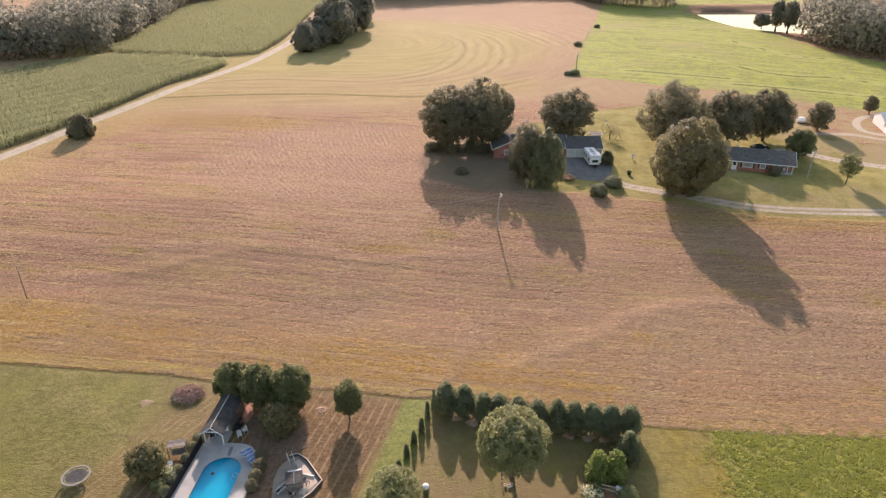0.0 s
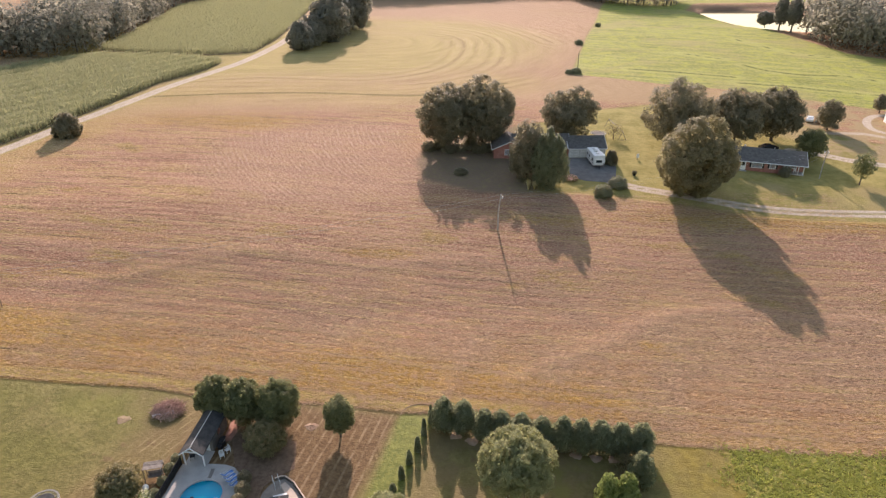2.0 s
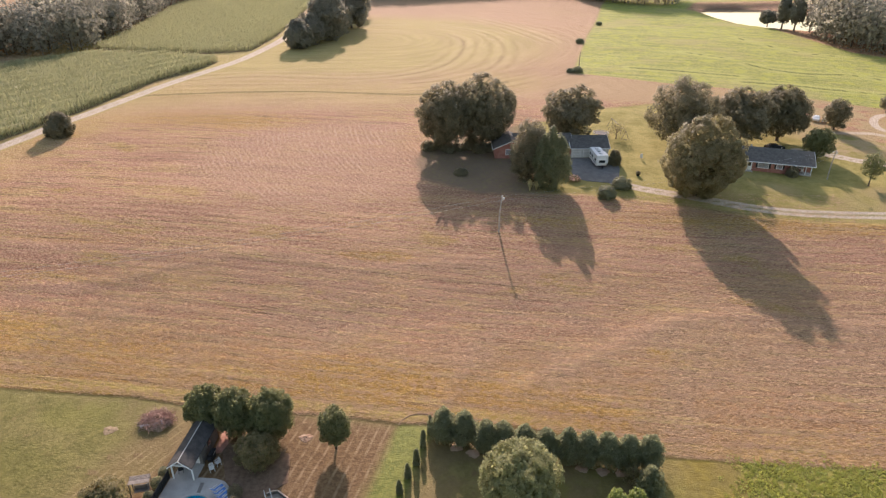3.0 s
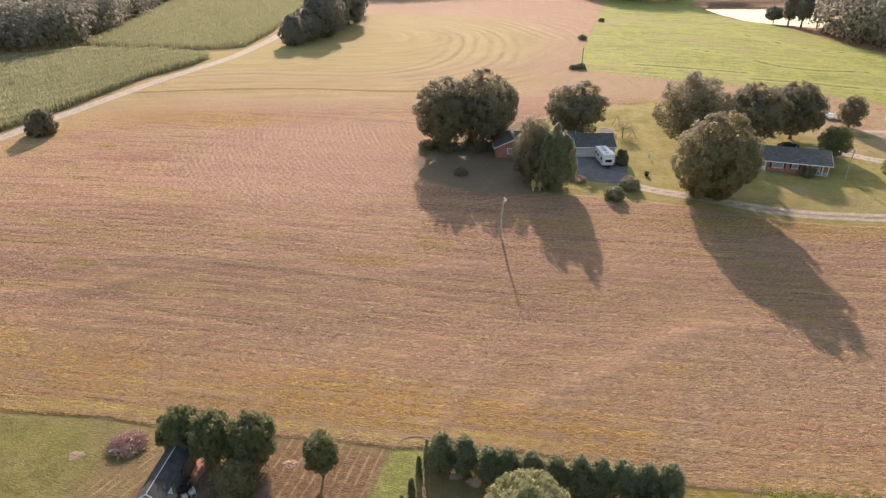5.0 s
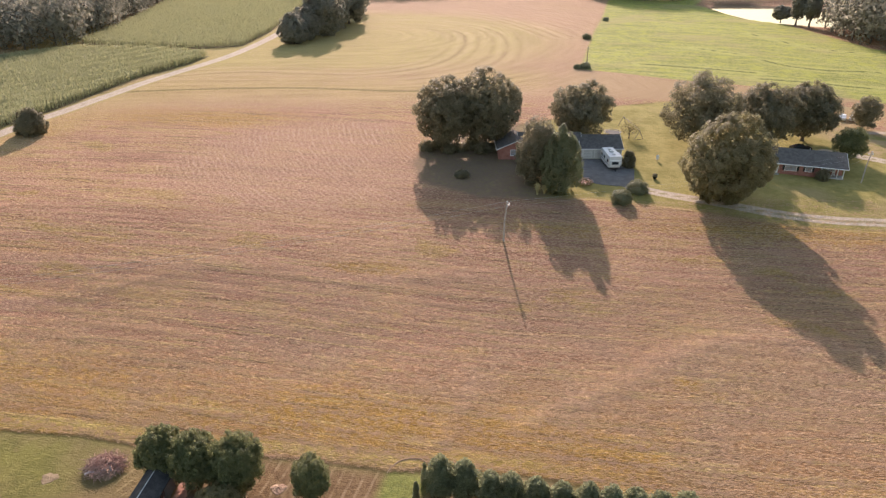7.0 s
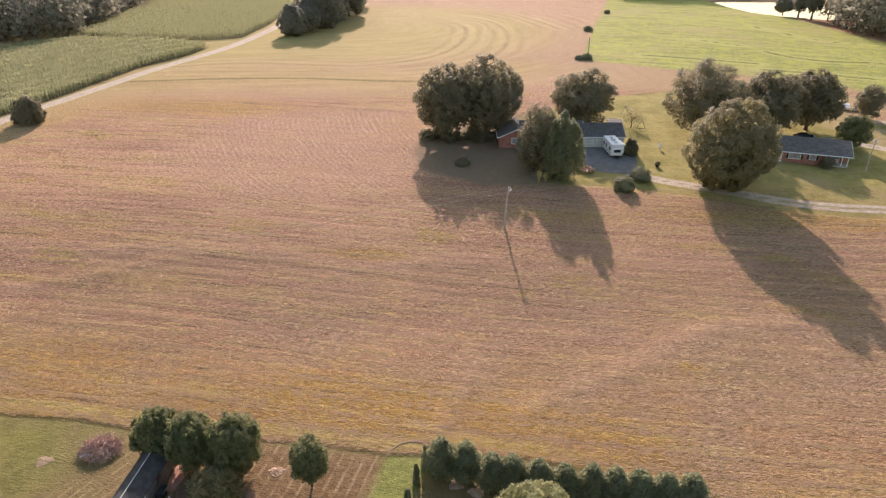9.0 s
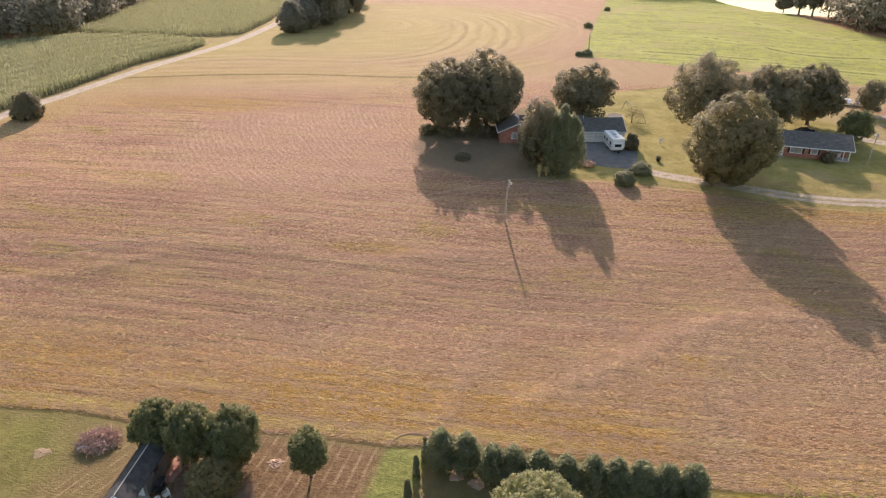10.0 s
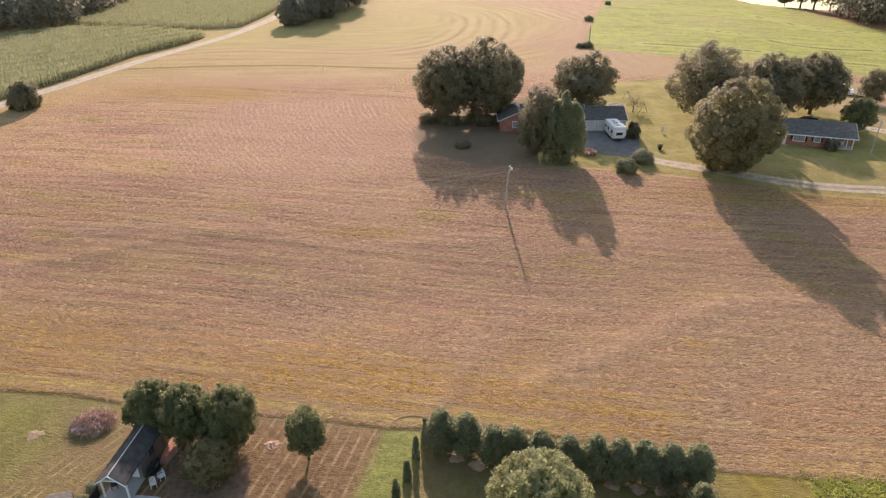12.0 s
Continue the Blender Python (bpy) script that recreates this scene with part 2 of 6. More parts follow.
POND = [(151.5, 412), (151.5, 390), (155, 366), (164, 352), (178, 340), (190, 342), (200, 360), (207, 392), (203, 416), (180, 428), (160, 427)]


def from_outline(x, y, outline):
    """Distance from the edge of an outline, above zero inside."""
    x, y = np.asarray(x, float), np.asarray(y, float)
    best, inside = np.full(x.shape, 1e9), np.zeros(x.shape, bool)
    for (ax, ay), (bx, by) in zip(outline, outline[1:] + outline[:1]):
        k = np.clip(((x - ax) * (bx - ax) + (y - ay) * (by - ay)) / ((bx - ax) ** 2 + (by - ay) ** 2), 0, 1)
        best = np.minimum(best, np.hypot(x - ax - k * (bx - ax), y - ay - k * (by - ay)))
        crosses = (ay > y) != (by > y)
        inside ^= crosses & (x < (bx - ax) * (y - ay) / ((by - ay) or 1e-9) + ax)
    return np.where(inside, best, -best)


def from_line(x, y, line):
    """Distance from a line through points."""
    best = np.full(np.shape(x), 1e9)
    for (ax, ay), (bx, by) in zip(line, line[1:]):
        k = np.clip(((x - ax) * (bx - ax) + (y - ay) * (by - ay)) / ((bx - ax) ** 2 + (by - ay) ** 2), 0, 1)
        best = np.minimum(best, np.hypot(x - ax - k * (bx - ax), y - ay - k * (by - ay)))
    return best


RIDGES = (([(-70, 103), (-55, 105), (-46, 109), (-37, 113), (-26, 112), (-15, 107.5), (-5, 109.5), (8, 110)], 0.13, 1.7),
          ([(10, 78), (19, 83), (25, 86), (31, 91), (38, 94), (49, 94.5), (60, 92), (80, 90)], 0.18, 1.7),
          ([(4.5, 88), (2, 79), (-0.5, 73)], 0.12, 1.2),
          ([(-92, 118), (-73, 116), (-52, 113), (-40, 114)], 0.10, 1.4))


def rounded(line, rounds=3):
    """The line with its corners cut."""
    for _ in range(rounds):
        cut = [line[0]]
        for (ax, ay), (bx, by) in zip(line, line[1:]):
            cut += [(0.75 * ax + 0.25 * bx, 0.75 * ay + 0.25 * by), (0.25 * ax + 0.75 * bx, 0.25 * ay + 0.75 * by)]
        line = cut + [line[-1]]
    return line


def ground_z(x, y):
    x, y = np.asarray(x, float), np.asarray(y, float)
    z = sum(np.interp(y + d, LAND_Y, LAND_Z) for d in (-6, -3, 0, 3, 6)) / 5
    wave = np.clip((y - 76) / 8, 0, 1) * np.clip((240 - y) / 60, 0, 1)
    z = z + wave * (0.10 * np.sin(0.13 * y + 0.035 * x) + 0.05 * np.sin(0.31 * y - 0.06 * x + 1.0) + 0.08 * np.sin(0.11 * x + 0.05 * y))
    k = np.clip((y - 427) / 7, 0, 1) * np.clip((x - 140) / 12, 0, 1) * np.clip((y - 415) / 10, 0, 1)
    z = z + 2.4 * k * k * (3 - 2 * k)
    for line, high, wide in RIDGES:
        near = from_line(x, y, line)
        z = z + high * np.exp(-(near / wide) ** 2)
    return z


def gz(x, y):
    return float(ground_z(x, y))


def on(x, y, lift=0.0):
    return (x, y, gz(x, y) + lift)


LAWN = [(-400, 90), (-120, 84), (-65.5, 78.9), (-51.2, 77.2), (-39.4, 76), (-30.7, 74.1), (-17.7, 72.9), (-10.5, 72), (-5, 70.9), (-1, 70.9), (8.9, 70.4),
        (17.8, 68.2), (26, 65.3), (36.5, 64.2), (55.8, 62.8), (120, 60), (400, 50), (400, -300), (-400, -300)]
BARE = [(-26, 72), (-18.9, 72.9), (-5.2, 70.8), (-6.9, 65), (-9.2, 57.2), (-11, 45), (-31, 45), (-41, 45), (-36.5, 54), (-32, 64), (-29.6, 71)]
STRIP = [(-5.2, 70.9), (-1.1, 70.4), (-2.2, 66), (-4.4, 58), (-6.5, 45), (-10.5, 45), (-8.6, 56), (-6.8, 64)]
WEEDS = [(34, 64.8), (56, 63.2), (120, 60.5), (400, 50.5), (400, 30), (33, 30), (33.7, 53.6)]
HAY = [(112, 480), (100, 441), (82, 372), (67, 321), (47, 245), (62, 238), (74, 231), (97, 222), (113, 211.5), (130, 200.5), (150, 190), (220, 160), (260, 230), (176, 268),
       (167, 282), (164.5, 317), (163, 345), (154, 401), (147, 425), (160, 440), (240, 445), (240, 520), (120, 560)]
YARD = [(29.5, 136.5), (40, 133.8), (52, 130), (62, 126), (73, 123.4), (91, 122.3), (160, 117), (240, 110), (240, 150), (150, 158), (112, 168), (104, 176), (96, 205),
        (68, 207), (46, 200), (34, 190), (20, 184), (6, 176), (-3, 168), (-6, 156), (-4, 145), (8, 137)]
FARM = [(96, 210), (114, 211), (134, 197), (230, 155), (230, 120), (108, 151), (98, 158), (92, 166), (96, 186)]
RED = [(44, 243), (60, 237), (74, 230), (96, 221), (112, 210), (96, 204), (66, 206), (46, 211), (36, 224)]
CORN_NEAR = [(-126, 138), (-115.4, 164), (-109.5, 181), (-103.5, 203.6), (-96.5, 232.9), (-87, 252.2), (-84.5, 266), (-105.8, 275), (-139, 279), (-154, 262), (-169, 243), (-240, 215), (-240, 138)]
CORN_FAR = [(-145.1, 291), (-124, 284), (-94.4, 280), (-78, 286), (-75, 322), (-80, 429), (-76, 500), (-146, 500), (-165, 444), (-146, 323)]
ROAD = [(-135, 90), (-122, 128), (-112.3, 158.9), (-106.8, 179), (-102.6, 194), (-97.2, 211.3), (-90.2, 232.9), (-82, 252.2), (-77, 268), (-73.5, 290), (-70.5, 315), (-70, 380), (-64, 520)]
DRIVE = [(240, 121), (160, 123.5), (92.9, 126.2), (73.2, 126.9), (62.3, 129.6), (52, 134.9), (43, 139.2), (38, 143)]
FARM_DRIVE = [(240, 128), (150, 140), (107.9, 151.6), (98.5, 156.7), (94.5, 160.1), (88, 164)]
LOOP = [(150, 158), (122.4, 175), (118, 178.5), (118.4, 183.6), (122, 190.1), (128, 195), (134, 192)]
TRACK = [(102, 177), (113.4, 176.3), (119.5, 171.5), (130, 160)]
OCHRE = ((-8, 79, 15, 6, 1.0), (7, 77, 9, 4, 0.9), (18, 74, 9, 3, 0.8), (-11, 112, 9, 2.2, 0.9), (-70, 92, 12, 6, 0.8), (-52, 88, 22, 4, 0.7), (31, 85, 2.6, 1.5, 1.0), (-26, 147, 6, 1.6, 0.7), (22, 124, 13, 3.5, 0.55),
         (66, 123, 40, 5, 0.8), (48, 104, 22, 3.0, 0.3), (-60, 106, 24, 3.5, 0.5), (-62, 190, 40, 12, 0.7), (-8, 168, 5, 12, 0.6), (-66, 118, 26, 3, 0.5))
SPINE = [(-95, 308), (-28, 312)]
LAPS = ([(-90, 233), (-70, 240), (-54, 240), (-36, 236), (-21, 237), (-2, 249), (7, 272), (11, 304), (7, 326), (-4, 336), (-23, 338), (-47, 330), (-70, 322)],
        [(-84, 228), (-51, 229), (-16, 227), (6, 237), (20, 254), (26, 282), (27, 305), (22, 334), (2, 356), (-20, 362), (-45, 356)],
        [(-47, 396), (-8, 398), (15, 391), (29, 368), (41, 339), (50, 307)])
HEADLAND = [(-104, 213), (-85, 217), (-50, 221), (-20, 217), (-7, 216), (-2, 219), (9, 225), (22, 232)]
FURROWS = ([(70, 253), (87, 247), (104, 240)], [(115, 260), (118, 251), (128, 243), (140, 242), (146, 240), (154, 230)], [(134, 318), (139, 299), (145, 281), (158, 273)],
           [(102, 232), (119, 226), (125, 222), (141, 215), (150, 211)], [(99, 283), (111, 271)])


def axis_lines(pieces):
    out = []
    for a, b, step in pieces:
        n = max(1, round((b - a) / step))
        out += [a + (b - a) * i / n for i in range(n)]
    return np.array(out + [pieces[-1][1]])


def make_ground():
    xs = axis_lines([(-3000, -900, 300), (-900, -300, 40), (-300, -130, 6), (-130, -70, 1.6), (-70, 70, 0.7), (70, 130, 1.3), (130, 300, 5), (300, 900, 40), (900, 3000, 300)])
    ys = axis_lines([(-400, 30, 40), (30, 48, 2), (48, 130, 0.7), (130, 260, 1.3), (260, 520, 3), (520, 900, 20), (900, 4000, 200)])
    X, Y = np.meshgrid(xs, ys)
    x, y = X.ravel(), Y.ravel()
    z = ground_z(x, y)
    z -= 1.6 * np.clip((from_outline(x, y, POND) + 2) / 5, 0, 1)
    dug = np.maximum(from_outline(x, y, [(-31.3, 62.2), (-22.8, 62.2), (-22.3, 40), (-31.6, 40)]), from_outline(x, y, [(-30.2, 69.5), (-26.4, 69.5), (-26.4, 60), (-30.2, 60)]))
    z -= 2.2 * np.clip(from_outline(x, y, [(-29.0, 60.3), (-24.3, 60.3), (-24.3, 47.8), (-29.0, 47.8)]) / 0.5, 0, 1)
    z -= 0.05 * np.clip(dug / 0.8, 0, 1)
    ny, nx = X.shape
    i = np.arange(ny * nx).reshape(ny, nx)
    quads = np.stack([i[:-1, :-1], i[:-1, 1:], i[1:, 1:], i[1:, :-1]], -1).reshape(-1, 4)
    me = raw("ground", np.stack([x, y, z], 1), quads, M_GROUND, True)
    # how the land was mown: row runs across the swaths, along runs with them
    row = y + 0.13 * x + 1.5 * np.sin(x / 28 + 0.6) + 0.8 * np.sin(y / 9 + x / 50)
    ring = from_line(x, y, SPINE)
    back = np.clip((y - 196 - 0.10 * (x + 30)) / 14, 0, 1) * np.clip((90 - x + 0.35 * (y - 250)) / 30, 0, 1)
    comb = np.clip(1 - np.hypot((x + 28) / 36, (y - 158) / 34), 0, 0.35) / 0.35
    fields = {"row": np.where(from_outline(x, y, HAY) > 0, 0.9 * y + 0.45 * x + 6 * np.sin(x / 30), row * (1 - back) + (308 - ring) * back), "along": x + 0.35 * y, "lap": np.min([from_line(x, y, rounded(line)) for line in LAPS], axis=0), "headland": from_line(x, y, rounded(HEADLAND)),
              "furrow": np.min([from_line(x, y, rounded(line, 2)) for line in FURROWS], axis=0), "back": back, "comb": comb, "ring": ring,
              "ochre": np.max([s * np.exp(-(((x - a) / wide) ** 2 + ((y + 0.1 * (x - a) - b) / deep) ** 2) ** 1.3) for a, b, wide, deep, s in OCHRE], axis=0),
              "ridge": np.max([np.exp(-(from_line(x, y, line) / (1.15 * wide)) ** 2) * high / 0.15 for line, high, wide in RIDGES], axis=0)}
    for name, outline in (("lawn", LAWN), ("bare", BARE), ("strip", STRIP), ("weeds", WEEDS), ("hay", HAY), ("yard", YARD), ("farm", FARM), ("red", RED), ("pond", POND)):
        fields[name] = from_outline(x, y, outline)
    fields["corn"] = np.maximum(from_outline(x, y, CORN_NEAR), from_outline(x, y, CORN_FAR))
    fields["road"] = from_line(x, y, rounded(ROAD, 2))
    fields["drive"] = np.minimum(np.minimum(from_line(x, y, rounded(DRIVE, 2)), from_line(x, y, FARM_DRIVE)), from_line(x, y, rounded(LOOP, 2)) + 0.45)
    fields["track"] = from_line(x, y, TRACK)
    for name, values in fields.items():
        me.attributes.new(name, "FLOAT", "POINT").data.foreach_set("value", np.asarray(values, np.float32))
    ob = new("ground", me)
    return tagged(ob, "mown hay field, lawns and pasture on gently rolling farmland", "ground", kind="structure")


def ground_material():
    m, t, b = blank("farmland", 0.92, 0.0, 0.08)
    place = t.nodes.new("ShaderNodeNewGeometry").outputs["Position"]
    cx = t.nodes.new("ShaderNodeSeparateXYZ")
    t.links.new(place, cx.inputs[0])
    row, along, lane = nattr(t, "row"), nattr(t, "along"), nattr(t, "back")
    seam = nmath(t, "MULTIPLY", nmath(t, "MULTIPLY", lane, nmath(t, "SUBTRACT", 1.0, lane)), 4.0)
    swath = nvec(t, nmath(t, "MULTIPLY", along, 0.09), row)
    dash = nvec(t, nmath(t, "MULTIPLY", along, 0.30), row)
    big, mid, fine, grain = nnoise(t, place, 0.035, 4.0), nnoise(t, place, 0.22, 4.0), nnoise(t, place, 2.2, 5.0, 0.65), nnoise(t, place, 7.0, 3.0)
    fleck = nnoise(t, nvec(t, nmath(t, "MULTIPLY", along, 0.36), row), 5.0, 4.0, 0.7)
    clot = nnoise(t, nvec(t, nmath(t, "MULTIPLY", along, 0.42), row), 1.6, 5.0, 0.75)
    tuft = nnoise(t, place, 0.9, 5.0, 0.7)
    streak, streak2 = nnoise(t, swath, 0.55, 4.0, 0.6, 0.3), nnoise(t, dash, 2.4, 5.0, 0.75, 0.25)
    rag = nmath(t, "MULTIPLY", nmath(t, "SUBTRACT", nnoise(t, place, 0.7, 5.0, 0.65), 0.5), 2.4)

    def zone(name, soft, reach=0.0, torn=1.0):
        return nmap(t, nmath(t, "ADD", nattr(t, name), nmath(t, "MULTIPLY", rag, torn)), reach - soft, reach + soft)

    def stroke(dist, at, wide, much):
        return nmap(t, nmath(t, "ABSOLUTE", nmath(t, "SUBTRACT", dist, at)), wide * 0.35, wide * 1.5, much, 0.0)

    # the mown field: pink-brown stubble, ochre and yellow-green streaks
    mixed = nmath(t, "ADD", nmath(t, "MULTIPLY", streak, 0.5), nmath(t, "ADD", nmath(t, "MULTIPLY", streak2, 0.25), nmath(t, "MULTIPLY", clot, 0.25)))
    mixed = nmath(t, "ADD", nmath(t, "MULTIPLY", mixed, nmath(t, "SUBTRACT", 1.0, seam)), nmath(t, "MULTIPLY", seam, 0.5))
    col = nmix(t, nmap(t, mixed, 0.385, 0.615), (0.225, 0.110, 0.073), (0.43, 0.242, 0.163))
    col = nmix(t, nmap(t, nmath(t, "ADD", nmath(t, "MULTIPLY", big, 0.7), nmath(t, "MULTIPLY", streak, 0.5)), 0.60, 0.74, 0, 0.5), col, (0.37, 0.235, 0.105))
    belt = nmath(t, "ADD", nmath(t, "MULTIPLY", nnoise(t, nvec(t, nmath(t, "MULTIPLY", along, 0.22), row), 0.16, 5.0, 0.68, 0.5), 0.6), nmath(t, "MULTIPLY", clot, 0.4))
    col = nmix(t, nmath(t, "MULTIPLY", nmap(t, belt, 0.50, 0.60, 0, 0.75), nmath(t, "SUBTRACT", 1.0, lane)), col, nmix(t, nmap(t, clot, 0.36, 0.62), (0.25, 0.16, 0.06), (0.44, 0.305, 0.115)))
    col = nmix(t, nmap(t, nmath(t, "ADD", nmath(t, "MULTIPLY", mid, 0.6), nmath(t, "MULTIPLY", streak, 0.6)), 0.66, 0.82, 0, 0.4), col, (0.32, 0.255, 0.10))
    edge = nmap(t, nmath(t, "ADD", nattr(t, "lawn"), nmath(t, "MULTIPLY", rag, 2.0)), -26.0, -3.0, 0, 0.97)
    leftward = nmap(t, nmath(t, "ADD", cx.outputs[0], nmath(t, "MULTIPLY", nmath(t, "SUBTRACT", big, 0.5), 70.0)), 20.0, 45.0, 1.0, 0.42)
    edge = nmath(t, "MULTIPLY", edge, leftward)
    col = nmix(t, nmath(t, "MULTIPLY", edge, nmap(t, streak2, 0.30, 0.62, 0.45, 1.0)), col, nmix(t, nmap(t, clot, 0.36, 0.64), (0.19, 0.109, 0.024), (0.31, 0.19, 0.046)))
    east = nmath(t, "MULTIPLY", nmap(t, nmath(t, "ADD", cx.outputs[0], nmath(t, "MULTIPLY", rag, 4.0)), -5.0, 35.0), nmap(t, cx.outputs[1], 85.0, 115.0, 0.46, 0.0))
    col = nmix(t, east, col, nmix(t, nmap(t, clot, 0.36, 0.64), (0.11, 0.066, 0.029), (0.36, 0.222, 0.102)))
    # grey weathered straw and ochre spots on the nearer side
    spot = nmath(t, "MULTIPLY", nmap(t, nnoise(t, place, 0.055, 3.0, 0.5, 0.6), 0.42, 0.60), nmap(t, cx.outputs[1], 88.0, 112.0, 1.0, 0.08))
    col = nmix(t, nmath(t, "MULTIPLY", spot, nmap(t, clot, 0.38, 0.60, 0.25, 0.75)), col, nmix(t, nmap(t, tuft, 0.36, 0.64), (0.115, 0.082, 0.062), (0.36, 0.245, 0.165)))
    blot = nmap(t, nmath(t, "ADD", nnoise(t, nvec(t, nmath(t, "MULTIPLY", along, 0.5), row), 0.12, 3.0, 0.5), nmath(t, "MULTIPLY", nmath(t, "SUBTRACT", clot, 0.5), 0.25)), 0.60, 0.68, 0.0, 0.8)
    col = nmix(t, nmath(t, "MULTIPLY", blot, nmath(t, "SUBTRACT", 1.0, lane)), col, nmix(t, nmap(t, clot, 0.36, 0.64), (0.225, 0.145, 0.04), (0.335, 0.23, 0.07)))
    gold = nmap(t, nmath(t, "ADD", nattr(t, "ochre"), nmath(t, "MULTIPLY", nmath(t, "SUBTRACT", nmath(t, "ADD", clot, streak), 1.0), 1.1)), 0.25, 0.85, 0.0, 0.9)
    col = nmix(t, gold, col, nmix(t, nmap(t, clot, 0.36, 0.64), (0.22, 0.122, 0.028), (0.37, 0.225, 0.055)))
    lanes = nmath(t, "MULTIPLY", nattr(t, "ridge"), nmap(t, tuft, 0.34, 0.62, 0.08, 0.36))
    col = nmix(t, lanes, col, (0.50, 0.325, 0.22))
    # thin lines left by the mower, dark on one side and straw-yellow on the other
    line = nmath(t, "SUBTRACT", nnoise(t, nvec(t, nmath(t, "MULTIPLY", along, 0.028), row), 0.8, 2.0, 0.45, 0.15), 0.5)
    worn = nmap(t, nnoise(t, nvec(t, nmath(t, "MULTIPLY", along, 0.2), row), 0.5, 3.0), 0.38, 0.54)
    near_only = nmath(t, "MULTIPLY", nmath(t, "MULTIPLY", worn, nmath(t, "SUBTRACT", 1.0, lane)), nmap(t, cx.outputs[0], -30.0, 20.0, 0.95, 0.78))
    col = nmix(t, nmath(t, "MULTIPLY", nmap(t, nmath(t, "ABSOLUTE", line), 0.004, 0.024, 0.9, 0.0), near_only), col, (0.115, 0.075, 0.04))
    col = nmix(t, nmath(t, "MULTIPLY", nmap(t, nmath(t, "ABSOLUTE", nmath(t, "SUBTRACT", line, 0.035)), 0.006, 0.035, 0.7, 0.0), near_only), col, (0.40, 0.30, 0.12))
    # yellower grass towards the dirt road
    col = nmix(t, nmath(t, "MULTIPLY", nmap(t, nmath(t, "ADD", nattr(t, "road"), nmath(t, "MULTIPLY", nmath(t, "SUBTRACT", mid, 0.5), 20.0)), 4.0, 26.0, 0.75, 0.0), nmap(t, streak2, 0.30, 0.60, 0.5, 1.0)), col, (0.40, 0.285, 0.105))
    # the swaths that go round at the back
    far = nnoise(t, nvec(t, nmath(t, "MULTIPLY", along, 0.12), row), 0.32, 5.0, 0.7, 0.4)
    col = nmix(t, nmath(t, "MULTIPLY", lane, 0.6), col, nmix(t, nmap(t, far, 0.38, 0.62), (0.375, 0.255, 0.145), (0.435, 0.305, 0.178)))
    green = nmap(t, nmath(t, "ADD", nattr(t, "ring"), nmath(t, "MULTIPLY", nmath(t, "SUBTRACT", mid, 0.5), 22.0)), 54, 94, 0.9, 0.0)
    col = nmix(t, nmath(t, "MULTIPLY", nmath(t, "MULTIPLY", lane, green), nmap(t, clot, 0.3, 0.65, 0.6, 1.0)), col, nmix(t, nmap(t, far, 0.38, 0.62), (0.30, 0.268, 0.078), (0.40, 0.342, 0.112)))
    wave = nmath(t, "SINE", nmath(t, "MULTIPLY", nmath(t, "ADD", row, nmath(t, "ADD", nmath(t, "MULTIPLY", mid, 4.0), nmath(t, "MULTIPLY", big, 26.0))), 0.42))
    dark = nmath(t, "MULTIPLY", nmath(t, "MULTIPLY", nmap(t, wave, 0.86, 0.99), lane), nmap(t, nnoise(t, place, 0.03, 3.0), 0.46, 0.66, 0.0, 0.2))
    col = nmix(t, dark, col, (0.22, 0.17, 0.085))
    lap = nmath(t, "ADD", nattr(t, "lap"), nmath(t, "MULTIPLY", rag, 0.45))
    for at, wide, tone, much in ((0.0, 1.0, (0.21, 0.145, 0.07), 0.52), (2.4, 1.5, (0.47, 0.36, 0.19), 0.33), (5.5, 0.8, (0.24, 0.16, 0.08), 0.28), (7.8, 1.4, (0.46, 0.34, 0.19), 0.22)):
        col = nmix(t, nmath(t, "MULTIPLY", stroke(lap, at, wide, much), nmap(t, nnoise(t, place, 0.05, 2.0), 0.33, 0.52, 0.35, 1.0)), col, tone)
    head = nmath(t, "ADD", nattr(t, "headland"), nmath(t, "MULTIPLY", rag, 0.6))
    col = nmix(t, nmap(t, nmath(t, "ADD", head, nmath(t, "MULTIPLY", nmath(t, "SUBTRACT", mid, 0.5), 16.0)), 1.0, 24.0, 0.7, 0.0), col, nmix(t, nmap(t, far, 0.38, 0.62), (0.31, 0.235, 0.088), (0.42, 0.325, 0.125)))
    col = nmix(t, stroke(head, 0.0, 1.1, 0.9), col, (0.16, 0.135, 0.04))
    # combed stripes
    bend = nmath(t, "ADD", cx.outputs[0], nmath(t, "MULTIPLY", nmath(t, "POWER", nmath(t, "MULTIPLY", nmath(t, "SUBTRACT", 192.0, cx.outputs[1]), 0.055), 2.0), -2.2))
    comb = nmath(t, "SINE", nmath(t, "MULTIPLY", nmath(t, "ADD", bend, nmath(t, "ADD", nmath(t, "MULTIPLY", mid, 1.5), nmath(t, "MULTIPLY", tuft, 0.5))), 4.6))
    strokes = nnoise(t, nvec(t, nmath(t, "MULTIPLY", bend, 1.3), nmath(t, "MULTIPLY", cx.outputs[1], 0.22)), 0.7, 4.0, 0.65)
    combed = nmath(t, "MULTIPLY", nattr(t, "comb"), nmath(t, "MULTIPLY", nmap(t, nnoise(t, place, 0.10, 3.0), 0.36, 0.60, 0.25, 1.0), nmap(t, strokes, 0.40, 0.60, 0.04, 0.62)))
    col = nmix(t, nmath(t, "MULTIPLY", nattr(t, "comb"), 0.55), col, nmix(t, nmap(t, clot, 0.36, 0.64), (0.29, 0.172, 0.118), (0.385, 0.235, 0.165)))
